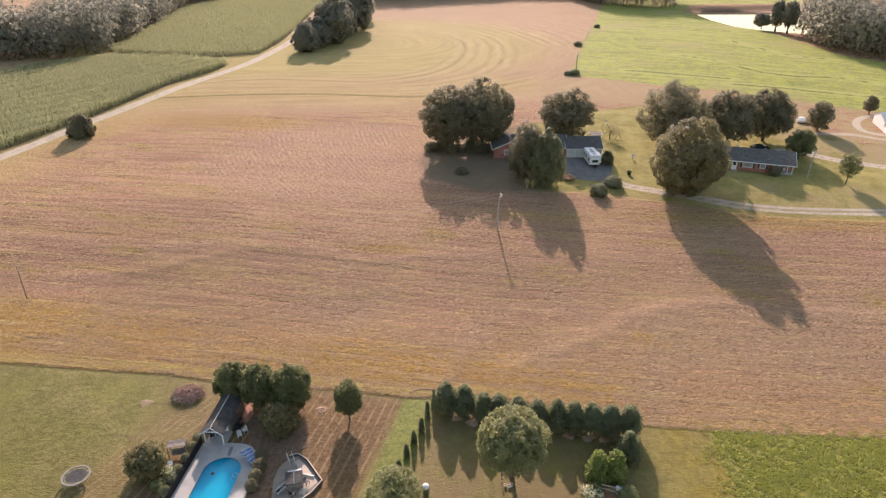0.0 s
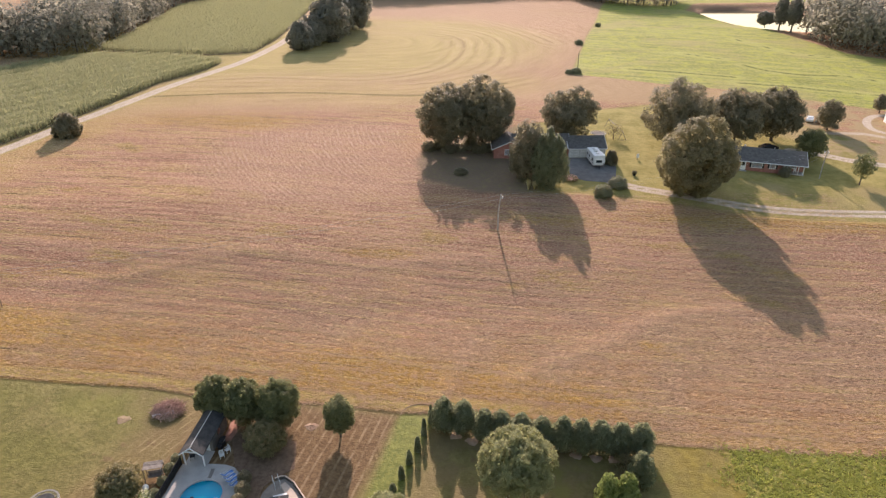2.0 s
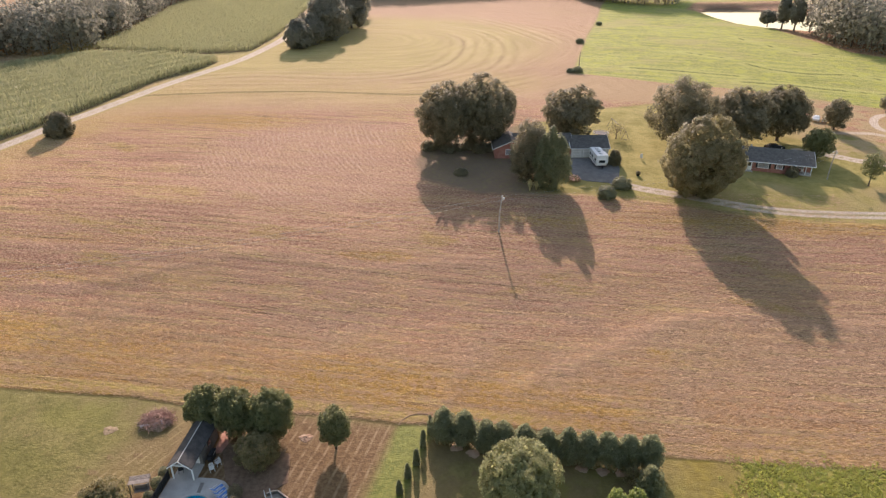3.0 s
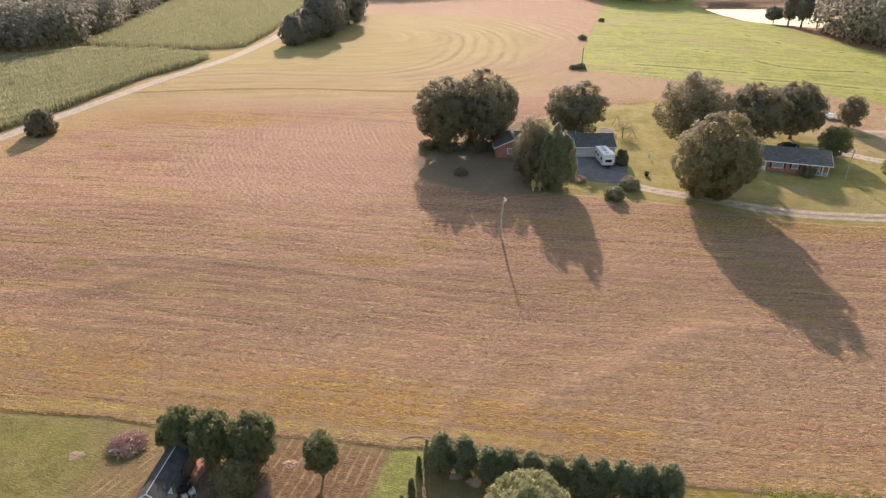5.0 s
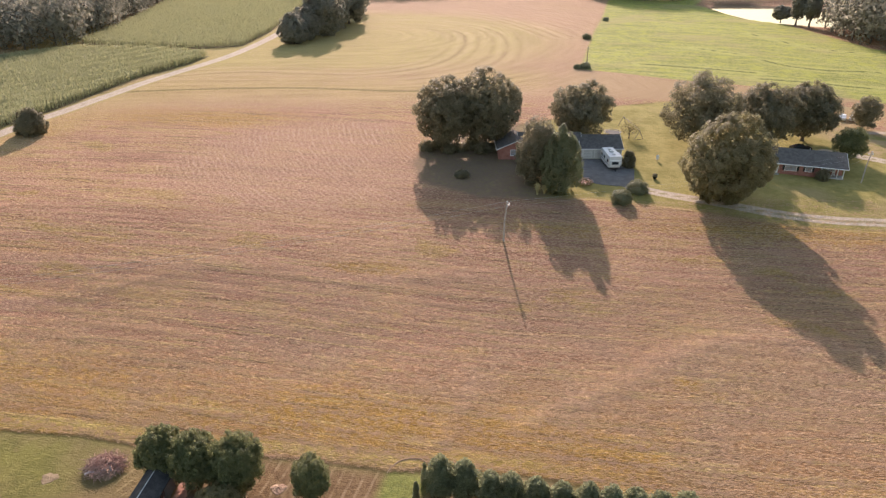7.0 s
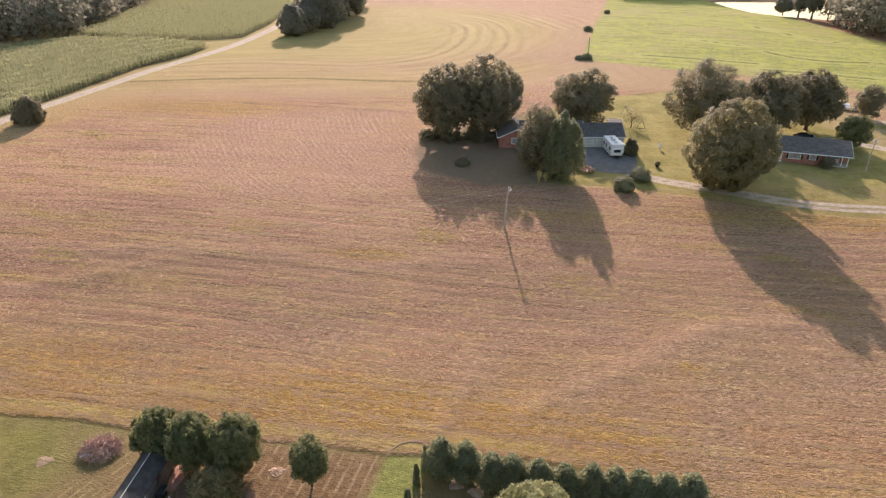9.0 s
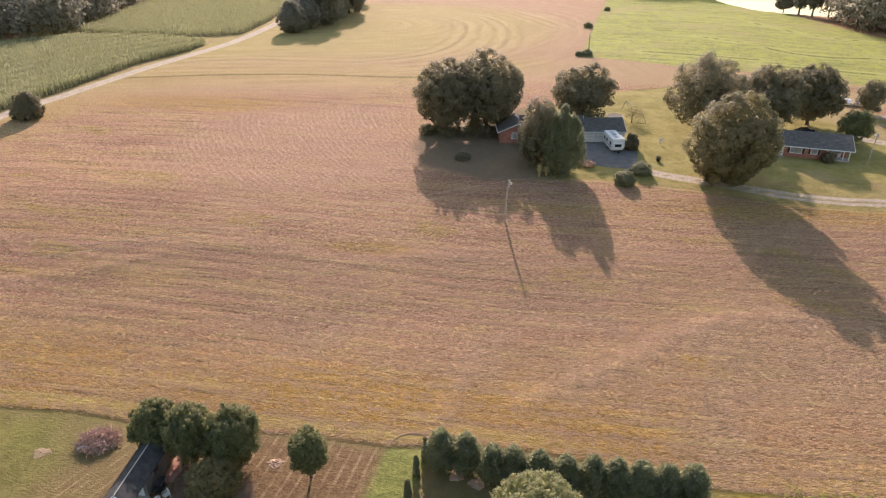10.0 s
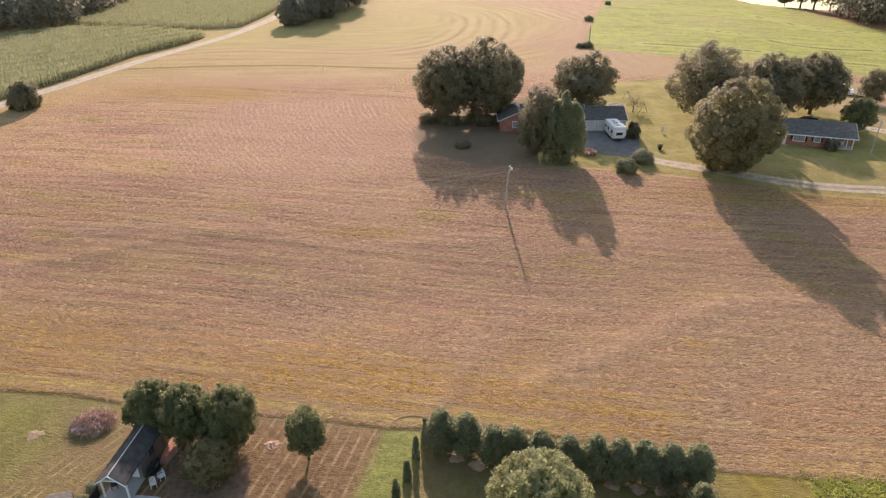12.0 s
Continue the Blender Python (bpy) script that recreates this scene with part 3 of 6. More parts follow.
    col = nmix(t, nmath(t, "MULTIPLY", nmap(t, comb, 0.1, 0.9), combed), col, (0.47, 0.31, 0.225))
    col = nmix(t, nmath(t, "MULTIPLY", nmap(t, comb, -0.9, -0.2, 0.7, 0.0), combed), col, (0.22, 0.125, 0.085))
    col = nmix(t, nmath(t, "MULTIPLY", nmap(t, fleck, 0.52, 0.62, 0.0, 0.8), nmath(t, "SUBTRACT", 1.0, nmath(t, "MULTIPLY", edge, 0.45))), col, (0.60, 0.42, 0.265))
    col = nmix(t, nmath(t, "MULTIPLY", nmap(t, fleck, 0.34, 0.48, 0.85, 0.0), nmath(t, "SUBTRACT", 1.0, nmath(t, "MULTIPLY", edge, 0.5))), col, (0.13, 0.08, 0.046))
    # red soil strip
    col = nmix(t, nmath(t, "MULTIPLY", zone("red", 4.0, 0.0, 4.0), 0.75), col, nmix(t, far, (0.31, 0.21, 0.115), (0.44, 0.32, 0.18)))
    # hay meadow
    meadow = nmix(t, nmap(t, nmath(t, "ADD", nmath(t, "MULTIPLY", nnoise(t, swath, 0.3, 5.0, 0.7, 1.2), 0.5), nmath(t, "MULTIPLY", tuft, 0.5)), 0.34, 0.66), (0.16, 0.185, 0.05), (0.40, 0.385, 0.125))
    meadow = nmix(t, nmap(t, mid, 0.46, 0.64, 0, 0.75), meadow, (0.35, 0.355, 0.075))
    meadow = nmix(t, nmap(t, big, 0.50, 0.66, 0, 0.5), meadow, (0.33, 0.275, 0.13))
    cut = nmath(t, "ADD", nattr(t, "furrow"), nmath(t, "MULTIPLY", rag, 0.8))
    meadow = nmix(t, stroke(cut, 0.0, 0.9, 0.8), meadow, (0.085, 0.095, 0.032))
    meadow = nmix(t, stroke(cut, 2.4, 1.3, 0.4), meadow, (0.40, 0.385, 0.13))
    col = nmix(t, zone("hay", 1.0), col, meadow)
    # yards of the two houses
    turf = nmix(t, nmap(t, nmath(t, "ADD", nmath(t, "MULTIPLY", mid, 0.6), nmath(t, "MULTIPLY", tuft, 0.4)), 0.38, 0.62), (0.235, 0.203, 0.064), (0.345, 0.288, 0.105))
    turf = nmix(t, nmap(t, big, 0.52, 0.66, 0, 0.7), turf, (0.34, 0.26, 0.13))
    litter = nmath(t, "MULTIPLY", nmap(t, nmath(t, "ADD", cx.outputs[0], nmath(t, "MULTIPLY", rag, 2.0)), 16.0, 28.0, 0.92, 0.0), nmap(t, tuft, 0.3, 0.55, 0.6, 1.0))
    turf = nmix(t, litter, turf, nmix(t, fine, (0.15, 0.10, 0.072), (0.25, 0.175, 0.13)))
    col = nmix(t, zone("yard", 1.5), col, turf)
    col = nmix(t, nmath(t, "MULTIPLY", zone("farm", 2.0), nmap(t, mid, 0.36, 0.58)), col, nmix(t, tuft, (0.28, 0.20, 0.10), (0.42, 0.32, 0.18)))
    # the near lawn
    stripe = nmath(t, "SINE", nmath(t, "MULTIPLY", nmath(t, "ADD", nmath(t, "ADD", cx.outputs[0], nmath(t, "MULTIPLY", cx.outputs[1], -0.27)), nmath(t, "MULTIPLY", mid, 0.6)), 5.2))
    lawn = nmix(t, nmap(t, nmath(t, "ADD", nmath(t, "MULTIPLY", mid, 0.3), nmath(t, "ADD", nmath(t, "MULTIPLY", fine, 0.35), nmath(t, "MULTIPLY", tuft, 0.35))), 0.40, 0.60), (0.142, 0.122, 0.04), (0.24, 0.197, 0.072))
    lawn = nmix(t, nmap(t, big, 0.50, 0.64, 0, 0.8), lawn, (0.205, 0.138, 0.068))
    lawn = nmix(t, nmap(t, nnoise(t, place, 0.09, 3.0), 0.50, 0.64, 0, 0.85), lawn, (0.205, 0.19, 0.046))
    lawn = nmix(t, nmap(t, nnoise(t, place, 0.45, 4.0), 0.60, 0.70, 0, 0.7), lawn, (0.16, 0.095, 0.055))
    lawn = nmix(t, nmath(t, "MULTIPLY", nmap(t, nattr(t, "weeds"), -11.0, -4.0, 0, 0.95), nmap(t, nnoise(t, place, 0.3, 4.0), 0.36, 0.6, 0.5, 1.0)), lawn, nmix(t, nmap(t, tuft, 0.38, 0.62), (0.19, 0.143, 0.024), (0.275, 0.21, 0.04)))
    lawn = nmix(t, nmap(t, nnoise(t, place, 1.6, 5.0, 0.7), 0.30, 0.46, 0.4, 0.0), lawn, (0.09, 0.08, 0.03))
    lawn = nmix(t, nmap(t, nnoise(t, place, 3.0, 4.0, 0.7), 0.56, 0.70, 0.0, 0.5), lawn, (0.27, 0.225, 0.085))
    tan = nmath(t, "MULTIPLY", nmap(t, nmath(t, "ABSOLUTE", nmath(t, "SUBTRACT", cx.outputs[0], 10.0)), 9.0, 16.0, 0.85, 0.0), nmap(t, nnoise(t, place, 0.28, 4.0), 0.38, 0.58, 0.25, 1.0))
    lawn = nmix(t, tan, lawn, nmix(t, fine, (0.17, 0.12, 0.058), (0.245, 0.178, 0.088)))
    # greener towards the open side, worn and striped by wheels beside the pool house
    slant = nmath(t, "ADD", nmath(t, "ADD", cx.outputs[0], nmath(t, "MULTIPLY", cx.outputs[1], -0.57)), nmath(t, "MULTIPLY", nmath(t, "SUBTRACT", mid, 0.5), 1.2))
    lawn = nmix(t, nmath(t, "MULTIPLY", nmap(t, slant, -80.0, -73.5, 0.75, 0.0), nmap(t, nnoise(t, place, 0.16, 4.0), 0.36, 0.60, 0.3, 1.0)), lawn, nmix(t, nmap(t, tuft, 0.36, 0.64), (0.11, 0.108, 0.024), (0.17, 0.158, 0.04)))
    worn_band = nmap(t, nmath(t, "ABSOLUTE", nmath(t, "ADD", slant, 71.3)), 1.5, 5.0, 1.0, 0.0)
    lawn = nmix(t, nmath(t, "MULTIPLY", worn_band, nmap(t, cx.outputs[1], 56.0, 70.0, 0.8, 0.25)), lawn, nmix(t, nmap(t, fine, 0.36, 0.64), (0.16, 0.105, 0.045), (0.23, 0.16, 0.072)))
    wheel = nmap(t, nmath(t, "SINE", nmath(t, "MULTIPLY", slant, 5.6)), 0.55, 0.95)
    lawn = nmix(t, nmath(t, "MULTIPLY", nmath(t, "MULTIPLY", wheel, worn_band), nmap(t, nnoise(t, place, 0.45, 3.0), 0.42, 0.60, 0.1, 0.75)), lawn, (0.33, 0.25, 0.125))
    soil = nmix(t, nmap(t, fine, 0.36, 0.64), (0.14, 0.082, 0.044), (0.225, 0.143, 0.076))
    soil = nmix(t, nmath(t, "MULTIPLY", nmap(t, stripe, 0.5, 0.95), nmap(t, nnoise(t, place, 0.5, 3.0), 0.4, 0.6, 0.15, 0.7)), soil, (0.36, 0.255, 0.155))
    lawn = nmix(t, zone("bare", 1.4), lawn, soil)
    lawn = nmix(t, zone("strip", 0.7, 0.0, 0.5), lawn, nmix(t, nmap(t, nmath(t, "ADD", nmath(t, "MULTIPLY", fine, 0.5), nmath(t, "MULTIPLY", tuft, 0.5)), 0.38, 0.62), (0.115, 0.14, 0.03), (0.215, 0.23, 0.055)))
    lawn = nmix(t, zone("weeds", 0.9, 0.0, 1.3), lawn, nmix(t, nmap(t, nmath(t, "ADD", nmath(t, "MULTIPLY", tuft, 0.6), nmath(t, "MULTIPLY", mid, 0.4)), 0.40, 0.60), (0.15, 0.14, 0.034), (0.29, 0.26, 0.062)))
    lawn = nmix(t, 0.15, lawn, (0.03, 0.026, 0.012))
    col = nmix(t, zone("lawn", 0.25, 0.0, 0.35), col, lawn)
    # a ragged strip of long grass and soil where field and lawn meet
    brink = nmath(t, "ADD", nattr(t, "lawn"), nmath(t, "MULTIPLY", rag, 0.5))
    col = nmix(t, nmath(t, "MULTIPLY", stroke(brink, 0.0, 0.3, 0.4), nmap(t, mid, 0.42, 0.58)), col, (0.075, 0.06, 0.028))
    col = nmix(t, nmath(t, "MULTIPLY", nmath(t, "MULTIPLY", stroke(brink, -1.6, 1.0, 0.45), nmap(t, cx.outputs[0], 2.0, 22.0, 1.0, 0.25)), nmap(t, mid, 0.30, 0.50, 0.3, 1.0)), col, nmix(t, clot, (0.30, 0.245, 0.06), (0.46, 0.37, 0.11)))
    # corn soil, pond bank, tracks
    col = nmix(t, zone("corn", 0.6), col, nmix(t, fine, (0.13, 0.10, 0.06), (0.20, 0.16, 0.09)))
    col = nmix(t, nmap(t, nattr(t, "pond"), -2.4, -0.4), col, (0.22, 0.13, 0.085))
    gravel = nmix(t, nmap(t, fine, 0.34, 0.66), (0.40, 0.32, 0.245), (0.56, 0.475, 0.375))
    verge = nmath(t, "ADD", nattr(t, "road"), nmath(t, "MULTIPLY", rag, 1.2))
    col = nmix(t, nmap(t, verge, 2.6, 3.8, 0.55, 0.0), col, (0.33, 0.29, 0.11))
    road = nmath(t, "ADD", nattr(t, "road"), nmath(t, "MULTIPLY", rag, 0.4))
    col = nmix(t, nmap(t, road, 1.7, 2.3, 1.0, 0.0), col, gravel)
    col = nmix(t, nmap(t, road, 0.2, 0.7, 0.35, 0.0), col, (0.30, 0.245, 0.16))
    way = nmath(t, "ADD", nattr(t, "drive"), nmath(t, "MULTIPLY", rag, 0.25))
    col = nmix(t, nmap(t, way, 1.35, 1.7, 1.0, 0.0), col, gravel)
    col = nmix(t, nmap(t, nmath(t, "ADD", way, nmath(t, "MULTIPLY", fine, 0.3)), 0.45, 0.75, 0.75, 0.0), col, (0.25, 0.22, 0.09))
    col = nmix(t, nmap(t, nattr(t, "track"), 0.8, 1.4, 0.8, 0.0), col, gravel)
    t.links.new(col, b.inputs["Base Color"])
    # living grass shines against the low sun, stubble hardly
    blades = nmath(t, "MULTIPLY", zone("lawn", 0.5), nmath(t, "SUBTRACT", 1.0, nmath(t, "MULTIPLY", zone("bare", 1.4), 0.5)))
    t.links.new(nmap(t, blades, 0.0, 1.0, 0.08, 0.17), b.inputs["Specular IOR Level"])
    t.links.new(nmap(t, blades, 0.0, 1.0, 0.92, 0.66), b.inputs["Roughness"])
    b.inputs["Specular Tint"].default_value = (1.0, 0.84, 0.22, 1.0)
    rows_show = nmath(t, "MULTIPLY", nmap(t, nattr(t, "lawn"), -0.5, 0.5, 1.0, 0.05), nmap(t, nattr(t, "yard"), -0.5, 0.5, 1.0, 0.1))
    rows_show = nmath(t, "MULTIPLY", rows_show, nmap(t, nattr(t, "hay"), -0.5, 0.5, 1.0, 0.25))
    rows_show = nmath(t, "MULTIPLY", rows_show, nmath(t, "SUBTRACT", 1.0, nmath(t, "MULTIPLY", nattr(t, "comb"), 0.75)))
    rise = nmath(t, "ADD", nmath(t, "MULTIPLY", nmath(t, "ADD", nmath(t, "ADD", fleck, nmath(t, "MULTIPLY", tuft, 1.15)), nmath(t, "MULTIPLY", grain, 0.6)), 0.5), nmath(t, "MULTIPLY", nmath(t, "MULTIPLY", mixed, 1.3), rows_show))
    nbump(t, b, nmath(t, "MULTIPLY", rise, nmap(t, nattr(t, "lawn"), -0.5, 0.5, 1.0, 0.7)), 0.36, 0.8)
    return m


M_GROUND = ground_material()
make_ground()

bm = bmesh.new()
bm.faces.new([bm.verts.new((x, y, 3.62)) for x, y in POND])
bmesh.ops.recalc_face_normals(bm, faces=bm.faces)
tagged(part("pond", bm, M_POND), "farm pond with still pale water below a meadow", "pond", kind="structure")

# ---- plants ----
def unit(v):
    return v / np.maximum(np.linalg.norm(v, axis=-1, keepdims=True), 1e-9)


def leaf_quads(rng, p, n, long, wide, droop=0.25):
    """One folded quad a leaf, at p, facing n."""
    k = len(p)
    u = unit(np.cross(n, rng.normal(size=(k, 3))))
    v = unit(np.cross(n, u))
    s = rng.uniform(0.65, 1.35, (k, 1))
    a, b = u * long * s * 0.5, v * wide * s * 0.5
    d = unit(n) * droop * long * 0.5
    verts = np.stack([p - a - d, p - b, p + a - d, p + b], 1).reshape(-1, 3)
    return verts, np.arange(4 * k).reshape(-1, 4)


def crown(rng, r, low, high, leaves, size, clumps=46, open_=0.0, flare=0.12, taper=0.10, loose=0.42, skew=0.0, dense=0.0):
    """Leaves in rounded tufts on many overlapping lobes, over a darker inside, in an uneven full crown about the origin."""
    lobes = max(14, int(clumps * 0.55))
    k = np.arange(lobes) + 0.5
    up, turn = 1 - 2 * k / lobes, k * 2.39996
    way = np.stack([np.sqrt(1 - up * up) * np.cos(turn), np.sqrt(1 - up * up) * np.sin(turn), up], 1)
    way = unit(way + rng.normal(size=way.shape) * 0.16)
    lr = min(0.44, 1.95 / math.sqrt(lobes)) * rng.uniform(0.72, 1.22, lobes)
    lc = way * (1.0 - lr * rng.uniform(0.86, 1.12, lobes))[:, None]
    tips = 16
    on_tip = unit(rng.normal(size=(lobes, tips, 3)) + 1.0 * way[:, None, :])
    outer = int(leaves * 1.35)
    which = rng.choice(lobes, outer, p=lr ** 2 / (lr ** 2).sum())
    tip = on_tip[which, rng.integers(0, tips, outer)]
    puff = unit(rng.normal(size=(outer, 3)) + 0.5 * tip)
    reach = rng.uniform(0.98 - 0.5 * loose, 0.98, (outer, 1)) * (1 - 0.25 * open_ * rng.random((outer, 1)))
    spread = rng.uniform(0.15, 1.0, (outer, 1)) ** 0.5 * 0.30
    p = lc[which] + (tip * reach + puff * spread) * lr[which][:, None]
    n = tip * 0.7 + way[which] * 0.4 + puff * 0.45 + rng.normal(size=p.shape) * loose + np.array([0, 0, 1.0]) * (0.3 + 0.65 * np.clip(p[:, 2:], 0, 1))
    inner = int(leaves * (0.30 * (1 - open_) + 0.35 * dense))
    q = unit(rng.normal(size=(inner, 3))) * (rng.uniform(0, 1, (inner, 1)) ** 0.4) * 0.80
    n = unit(np.r_[n, unit(q) + 0.5 * rng.normal(size=q.shape)])
    p = np.r_[p, q]
    p[:, :2] *= 1 + flare * np.clip(-p[:, 2:] - 0.1, 0, 1) - taper * np.clip(p[:, 2:], 0, 1)
    p[:, 0] += skew * p[:, 2]
    half, mid = (high - low) / 2, (high + low) / 2
    scale = np.array([r, r, half])
    p = p * scale * np.array([1.05, 1.05, 1.0])
    p[:, 2] += mid
    long = np.r_[np.full((outer, 1), size * 0.8), np.full((inner, 1), size * (1.5 + dense))]
    return leaf_quads(rng, p, n, long, long * 0.74, 0.2), lc * scale * 1.1 + np.array([0, 0, mid])


def topiary(at, r, label, leaves_mat, seed, group):
    """A shrub clipped to a ball on a short stem."""
    rng = np.random.default_rng(seed)
    thing = empty("clipped_shrub", on(*at), rng.uniform(0, 360), label, "shrub", group)
    part("stem", atube([(0, 0, -0.1), (0, 0, r)], 0.05, 6), M_BARK, thing)
    n = unit(rng.normal(size=(1100, 3)))
    p = n * r * (rng.uniform(0.86, 1.04, (1100, 1)) + 0.05 * np.sin(5 * n[:, :1] + seed))
    p[:, 2] = np.maximum(p[:, 2] * 1.05 + r * 0.98, 0.03)
    v, f = leaf_quads(rng, p, unit(n + 0.5 * rng.normal(size=n.shape)), 0.13 * r / 0.6 + 0.05, 0.09)
    part("crown", raw("crown", v, f, leaves_mat), None, thing)


def trunk_mesh(rng, girth, low, high, ends, lean=(0, 0), limbs=9):
    bm = bmesh.new()
    top = Vector((lean[0], lean[1], low + 0.55 * (high - low)))
    tube(bm, [(0, 0, -0.25), (0, 0, 0.12), (lean[0] * 0.2, lean[1] * 0.2, low * 0.5), (lean[0] * 0.6, lean[1] * 0.6, low), top], [girth * 1.7, girth * 1.15, girth * 0.95, girth * 0.8, girth * 0.3], 9)
    for k in range(min(limbs, len(ends))):
        e = Vector([float(v) for v in ends[k]])
        start = Vector((lean[0] * 0.6, lean[1] * 0.6, low * rng.uniform(0.8, 1.0))).lerp(top, rng.uniform(0.0, 0.8))
        bend = start.lerp(e, 0.5) + Vector((0, 0, 0.12 * (e - start).length))
        tube(bm, [start, bend, e], [girth * 0.42, girth * 0.28, girth * 0.10], 6)
    bmesh.ops.recalc_face_normals(bm, faces=bm.faces)
    return bm


def tree(name, at, height, radius, label, leaves_mat, seed, low=0.25, leaves=7000, size=0.42, girth=None, clumps=46, lean=(0, 0), category="tree", group="", open_=0.0, bark=None, taper=0.10, loose=0.5, skew=0.0, dense=0.0, flare=0.12):
    rng = np.random.default_rng(seed)
    thing = empty(name, on(*at), 0, label, category, group)
    (v, f), ends = crown(rng, radius, height * low, height, leaves, size, clumps, open_=open_, taper=taper, loose=loose, skew=skew, dense=dense, flare=flare)
    ends = ends[np.argsort(-np.hypot(ends[:, 0], ends[:, 1]))]
    part("trunk", trunk_mesh(rng, girth or 0.028 * height, max(0.3, height * low * 1.05), height, ends, lean), bark or M_BARK, thing, smooth=True)
    v[:, :2] += np.array(lean) * 0.8
    part("crown", raw("crown", v, f, leaves_mat), None, thing)
    return thing


def conifer(name, at, height, radius, label, leaves_mat, seed, sprays=3500, size=0.34, power=0.75, foot=0.1, category="tree", group="", belly=0.22):
    """A dense evergreen with upright sprays on a tapering, uneven body."""
    rng = np.random.default_rng(seed)
    thing = empty(name, on(*at), rng.uniform(0, 360), label, category, group)
    part("trunk", atube([(0, 0, -0.2), (0, 0, height * 0.5), (0, 0, height * 0.92)], [0.035 * height, 0.022 * height, 0.006 * height], 7), M_BARK, thing)
    tufts_ = 70
    h = np.sort(rng.uniform(0, 1, tufts_) ** 1.1)
    a = np.arange(tufts_) * 2.399 + rng.uniform(-0.4, 0.4, tufts_)
    body = np.minimum((1 - h) ** power, (h + 0.25) / (belly + 0.25))
    r = radius * body * rng.uniform(0.55, 0.92, tufts_)
    c = np.stack([r * np.cos(a), r * np.sin(a), height * (foot + (0.93 - foot) * h)], 1)
    rc = radius * (0.22 + 0.20 * body) * rng.uniform(0.8, 1.2, tufts_)
    which = rng.integers(0, tufts_, sprays)
    way = unit(rng.normal(size=(sprays, 3)) + np.stack([np.cos(a), np.sin(a), 0.5 + 0 * a], 1)[which])
    p = c[which] + way * rc[which][:, None] * np.array([1, 1, 1.5]) * rng.uniform(0.6, 1.08, (sprays, 1))
    p[:, 2] = np.abs(p[:, 2]) + 0.03
    n = unit(way + 0.5 * rng.normal(size=p.shape))
    core = rng.integers(0, tufts_, sprays // 5)
    q = c[core] * np.c_[np.tile(rng.uniform(0, 0.9, (len(core), 1)), 2), np.ones(len(core))]
    p, n = np.r_[p, q], np.r_[n, unit(rng.normal(size=q.shape))]
    long = np.r_[np.full((sprays, 1), size), np.full((len(core), 1), size * 2.2)]
    v, f = leaf_quads(rng, p, n, long, long * 0.55, 0.3)
    part("crown", raw("crown", v, f, leaves_mat), None, thing)
    return thing


def shrub(name, at, height, radius, label, leaves_mat, seed, leaves=1800, size=0.16, category="shrub", group="", clumps=20, extra=None):
    """A bush down to the ground; extra: a second leaf material for its blossom."""
    rng = np.random.default_rng(seed)
    thing = empty(name, on(*at), rng.uniform(0, 360), label, category, group)
    (v, f), ends = crown(rng, radius, -0.30 * height, height, int(leaves * 1.5), size, clumps * 2, flare=0.0)
    v[:, 2] = np.where(v[:, 2] < 0.02, 0.02 + 0.1 * rng.random(len(v)), v[:, 2])
    bm = bmesh.new()
    for e in ends[:7]:
        tube(bm, [(0, 0, -0.1), (e[0] * 0.35, e[1] * 0.35, max(0.1, e[2] * 0.5)), (e[0] * 0.8, e[1] * 0.8, max(0.15, e[2] * 0.9))], [0.02 * height, 0.014 * height, 0.005 * height], 5)
    bmesh.ops.recalc_face_normals(bm, faces=bm.faces)
    part("stems", bm, M_BARK, thing)
    part("crown", raw("crown", v, f, leaves_mat), None, thing)
    if extra:
        (v, f), _ = crown(rng, radius * 1.12, 0.1 * height, height * 1.10, leaves // 2, size * 0.9, clumps, flare=0.0)
        part("blossom", raw("blossom", v, f, extra), None, thing)
    return thing


# trees about the brick house with the camper
for at, hh, rr, seed, lab in (((1.3, 163.8), 17.0, 7.3, 11, "tall dark oak with a broad crown beside the brick house"),
                              ((10.3, 165.6), 18.2, 7.7, 12, "tallest dark oak of the clump beside the brick house"),
                              ((14.9, 170.0), 14.2, 3.9, 13, "dark oak behind the front gable of the brick house")):
    tree("oak_tree", at, hh, rr, lab, M_OAK, seed, 0.06 if seed < 13 else 0.45, 15000 if seed < 13 else 6000, 0.50, clumps=72, flare=-0.22, group="trees round the brick house")
tree("oak_tree", (32.9, 171), 14.3, 7.3, "round dark oak behind the roof of the brick house", M_OAK, 14, 0.12, 12000, 0.48, clumps=60, group="trees round the brick house")
tree("yard_tree", (19.3, 145), 13.5, 4.4, "dark broadleaf tree in front of the brick house", M_OAK, 15, -0.10, 9500, 0.40)
tree("pine_tree", (23.5, 140.5), 13.3, 4.0, "soft green full pine beside the asphalt parking place", M_PINE, 16, -0.10, 17000, 0.30, clumps=80, taper=0.34)
# the paler leaf copy carries the sunlight on this crown
tree("spreading_oak", (53.4, 135.8), 17.1, 8.2, "huge round oak beside the gravel drive, leaves paled for its sunlit top", M_OAKLIT, 17, -0.05, 26000, 0.44, clumps=120, girth=0.6, taper=0.16, skew=0.10, loose=0.36, flare=-0.28)
